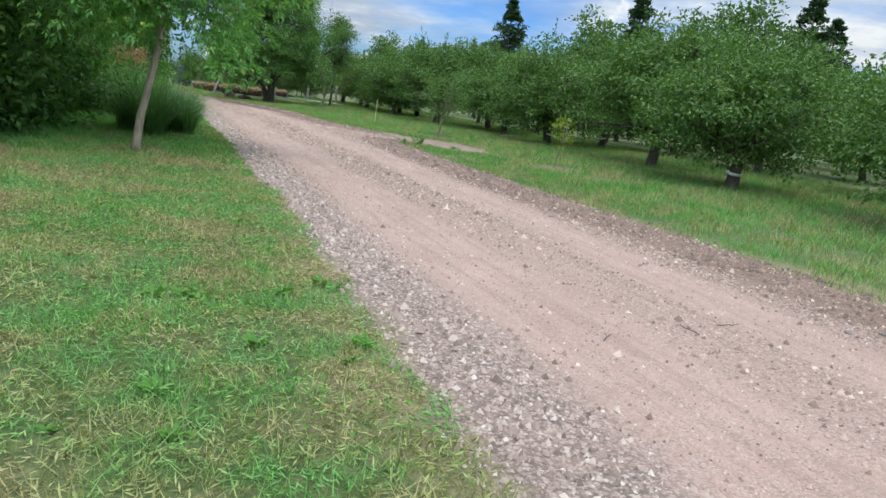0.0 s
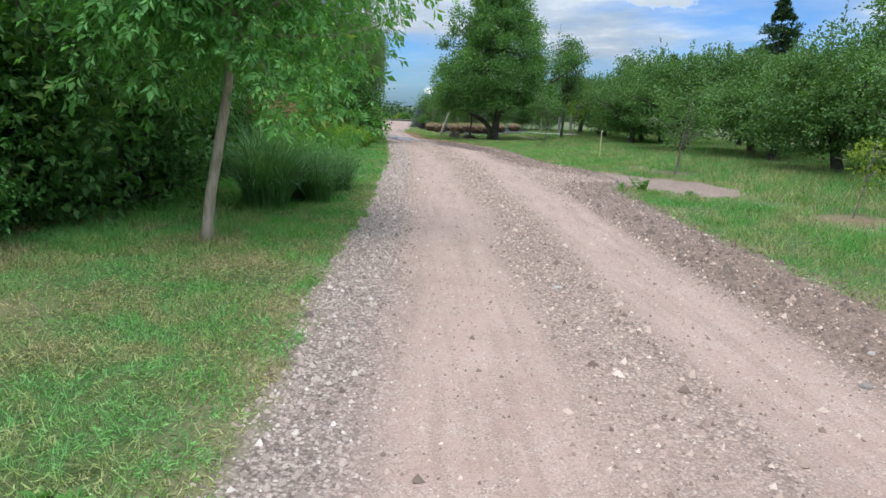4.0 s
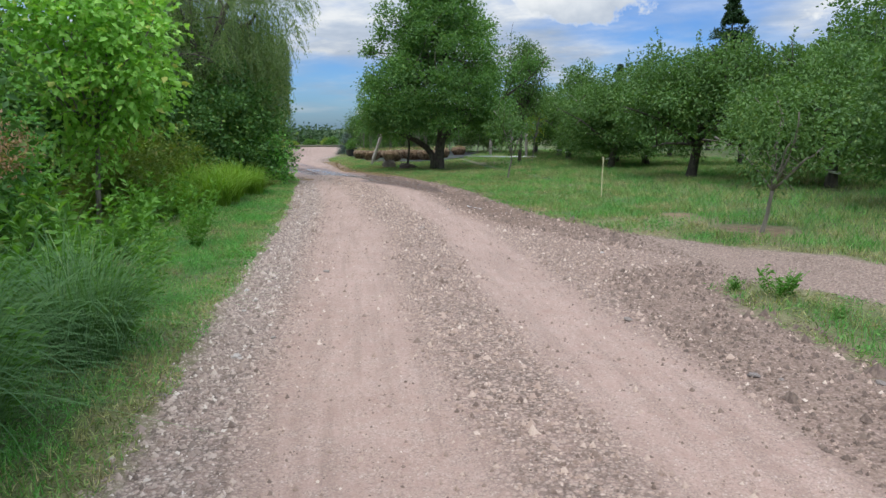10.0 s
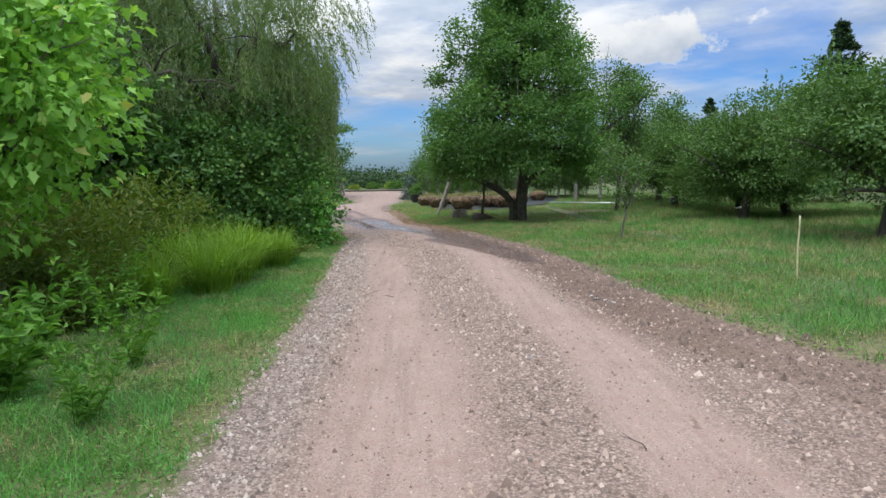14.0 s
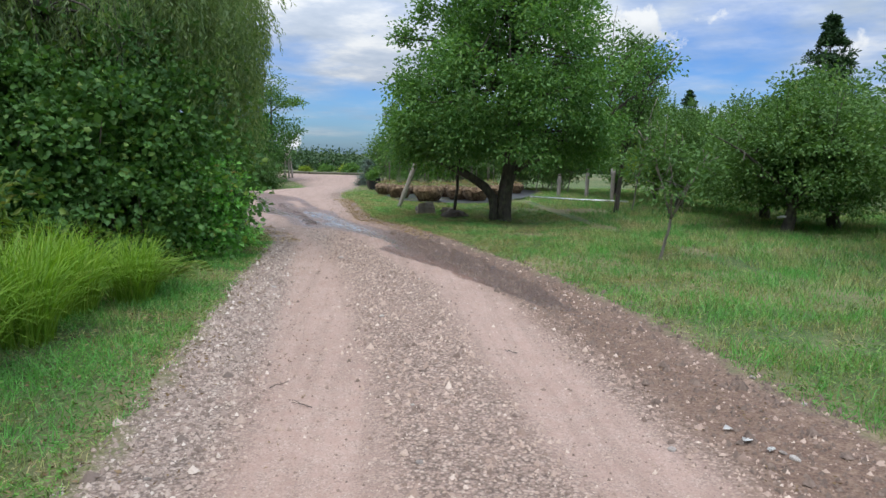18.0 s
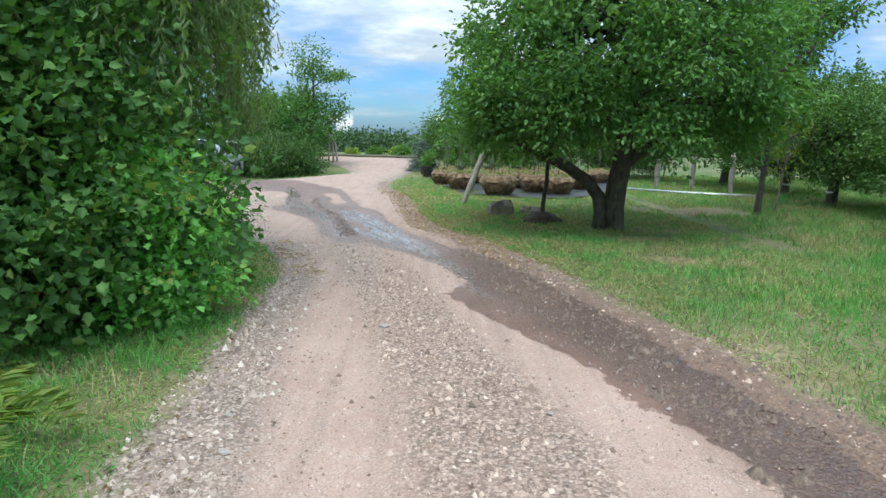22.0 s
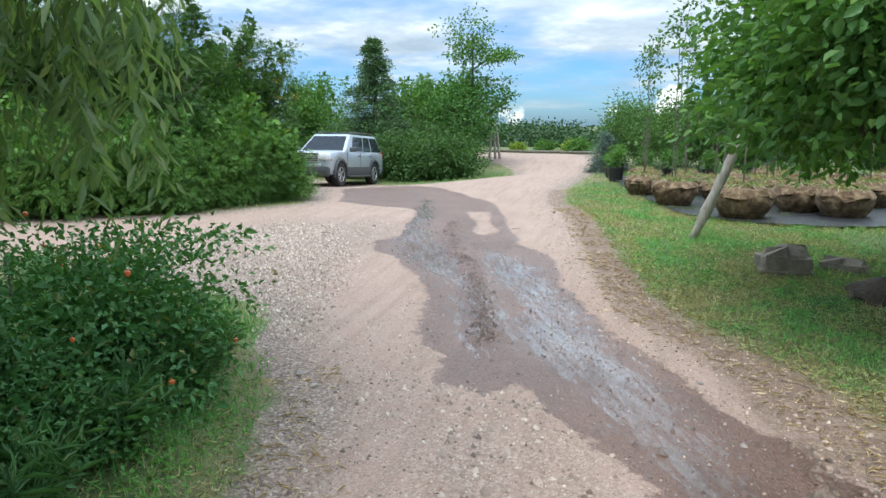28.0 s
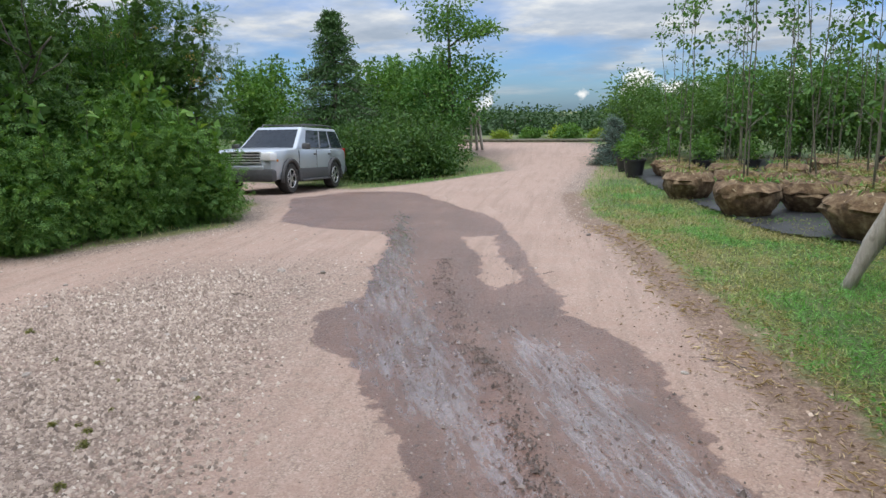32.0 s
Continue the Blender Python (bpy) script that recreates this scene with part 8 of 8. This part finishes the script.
def big_stone_material():
    n = Nodes("stone_big")
    r = n.obrand()
    c = n.ramp(r, (0.0, (0.22, 0.19, 0.17)), (0.5, (0.36, 0.31, 0.28)), (1.0, (0.52, 0.48, 0.44)))
    f = n.noise(n.obj, 2.5, 6, 0.65)
    c = n.mix(0.7, c, n.mix(1.0, c, n.ramp(f, (0.3, 0.6), (0.7, 1.25)), "MULTIPLY"))
    return n.done(c, 0.85, 0.0, n.bump(f, 0.6, 0.05))


STONE_BIG = big_stone_material()
stones(131)

# small weeds that grow through the gravel beside the side road
tuft = make_weed("gravel_weed", 133, "small green weed growing through the gravel", "weeds in the gravel", 0.045, 22, 7, (0.036, 0.005), GRASS_DRY, 1.0)
wr = np.random.default_rng(134)
copies(tuft, [(-20.3 + wr.normal() * 0.9, 39.75 + wr.normal() * 0.55, wr.uniform(0, 360), wr.uniform(0.25, 0.7)) for k in range(20)])
island = make_weed("island_weed", 135, "leafy weed on the grass island beside the road", "weeds on the island", 0.24, 20, 12, (0.055, 0.02), CLOVER, 0.8)
copies(island, [(-1.5, 20.55, 0, 0.6), (-1.05, 20.35, 60, 1.15), (-0.7, 19.6, 130, 0.45), (-0.05, 19.7, 200, 0.6), (0.1, 19.4, 20, 0.5)])

# litter: twigs, fallen leaves, scraps
LITTER = leaf_material("fallen_leaf", (0.08, 0.05, 0.03), (0.17, 0.11, 0.065), (0.28, 0.2, 0.12), None, 0.15)


def twig(seed, L):
    rng = np.random.default_rng(seed)
    p = bent(rng, (-L / 2, 0, 0.012), (L / 2, 0, 0.014), 6, 0.25)
    p[:, 2] = 0.012 + 0.01 * np.abs(rng.normal(size=6))
    q = bent(rng, p[3], p[3] + np.array([0.25 * L, 0.25 * L, 0.01]), 4, 0.2)
    v, f = merge([tube(p, np.linspace(0.0045, 0.002, 6), 5), tube(q, np.linspace(0.0025, 0.0015, 4), 4)])
    return tagged(new("twig", raw_mesh("twig", v, f, BARK_DARK, True)), "thin dry dark twig lying on the gravel", "twig", "fallen twigs")


tr = random.Random(12)
for k, (x, y) in enumerate([(1.9, 5.0), (2.3, 5.2), (1.2, 4.6), (3.4, 7.4), (-0.9, 12.4), (-5.1, 22.6), (-9.6, 27.4), (-9.2, 27.1), (-8.1, 29.0), (-12.9, 35.9), (-13.3, 37.4), (-11.4, 36.4), (-10.2, 35.6), (-12.0, 37.6), (-16.6, 42.9), (-18.9, 44.8), (-15.7, 43.1), (-17.3, 45.3), (-21.2, 42.4), (-22.1, 43.1)]):
    set_at(twig(200 + k, tr.uniform(0.15, 0.34)), x, y, tr.uniform(0, 180))
for k, (x, y) in enumerate([(-6.3, 27.68), (-6.2, 27.5), (-6.08, 27.4)]):
    rg = np.random.default_rng(220 + k)
    a = np.sort(rg.uniform(0, 2 * np.pi, 9))
    ring = [(math.cos(t) * rg.uniform(0.02, 0.045), math.sin(t) * rg.uniform(0.02, 0.045), 0.01 + rg.uniform(0, 0.03)) for t in a]
    bm = bmesh.new()
    top = [bm.verts.new(q) for q in ring]
    mid = bm.verts.new((0, 0, 0.035))
    for i in range(9):
        bm.faces.new((top[i], top[(i + 1) % 9], mid))
    bmesh.ops.solidify(bm, geom=bm.faces[:], thickness=0.003)
    me = bpy.data.meshes.new("plastic_scrap")
    bm.to_mesh(me)
    bm.free()
    me.materials.append(WHITE_PLASTIC)
    set_at(tagged(new("plastic_scrap", me), "small crumpled whitish plastic scrap on brown earth", "scrap", "plastic scraps"), x, y, 40 * k)


def fallen(seed, n, u0, u1, v0, v1, keep_if, label, leaf=(0.042, 0.02), mat=None):
    rng = np.random.default_rng(seed)
    x, y = scatter(rng, n, u0, u1, v0, v1)
    sd = signed(x, y, ROAD)
    k = keep_if(sd) & (rough2(x, y, 0.6, seed) > 0.45)
    x, y, sd = x[k], y[k], sd[k]
    at = np.stack([x, y, ground_z(x, y, sd) + 0.012], 1)
    al = np.concatenate([rng.normal(size=(len(x), 2)), rng.normal(size=(len(x), 1)) * 0.15], 1)
    tagged(new("leaf_litter", raw_mesh("leaf_litter", *leaves(rng, at, al, leaf[0], leaf[1], 0.15), mat or LITTER)), label, "leaf litter", "", "stuff")


fallen(231, 2600, 26.0, 41.0, 0.2, 2.4, lambda sd: (sd < 0.25) & (sd > -1.2), "brown fallen leaves along the shaded verge")
fallen(232, 9000, 26.0, 52.0, 1.0, 7.0, lambda sd: (sd < 1.1) & (sd > -0.3), "brown leaf scraps and bark along the muddy edge", (0.03, 0.011))
fallen(233, 30000, 38.0, 52.0, 0.0, 7.0, lambda sd: (sd < 0.55) & (sd > -0.45), "dry brown straw strewn along the grass edge", (0.075, 0.004), leaf_material("dry_straw", (0.36, 0.26, 0.15), (0.52, 0.4, 0.25), (0.68, 0.56, 0.4), None, 0.1))
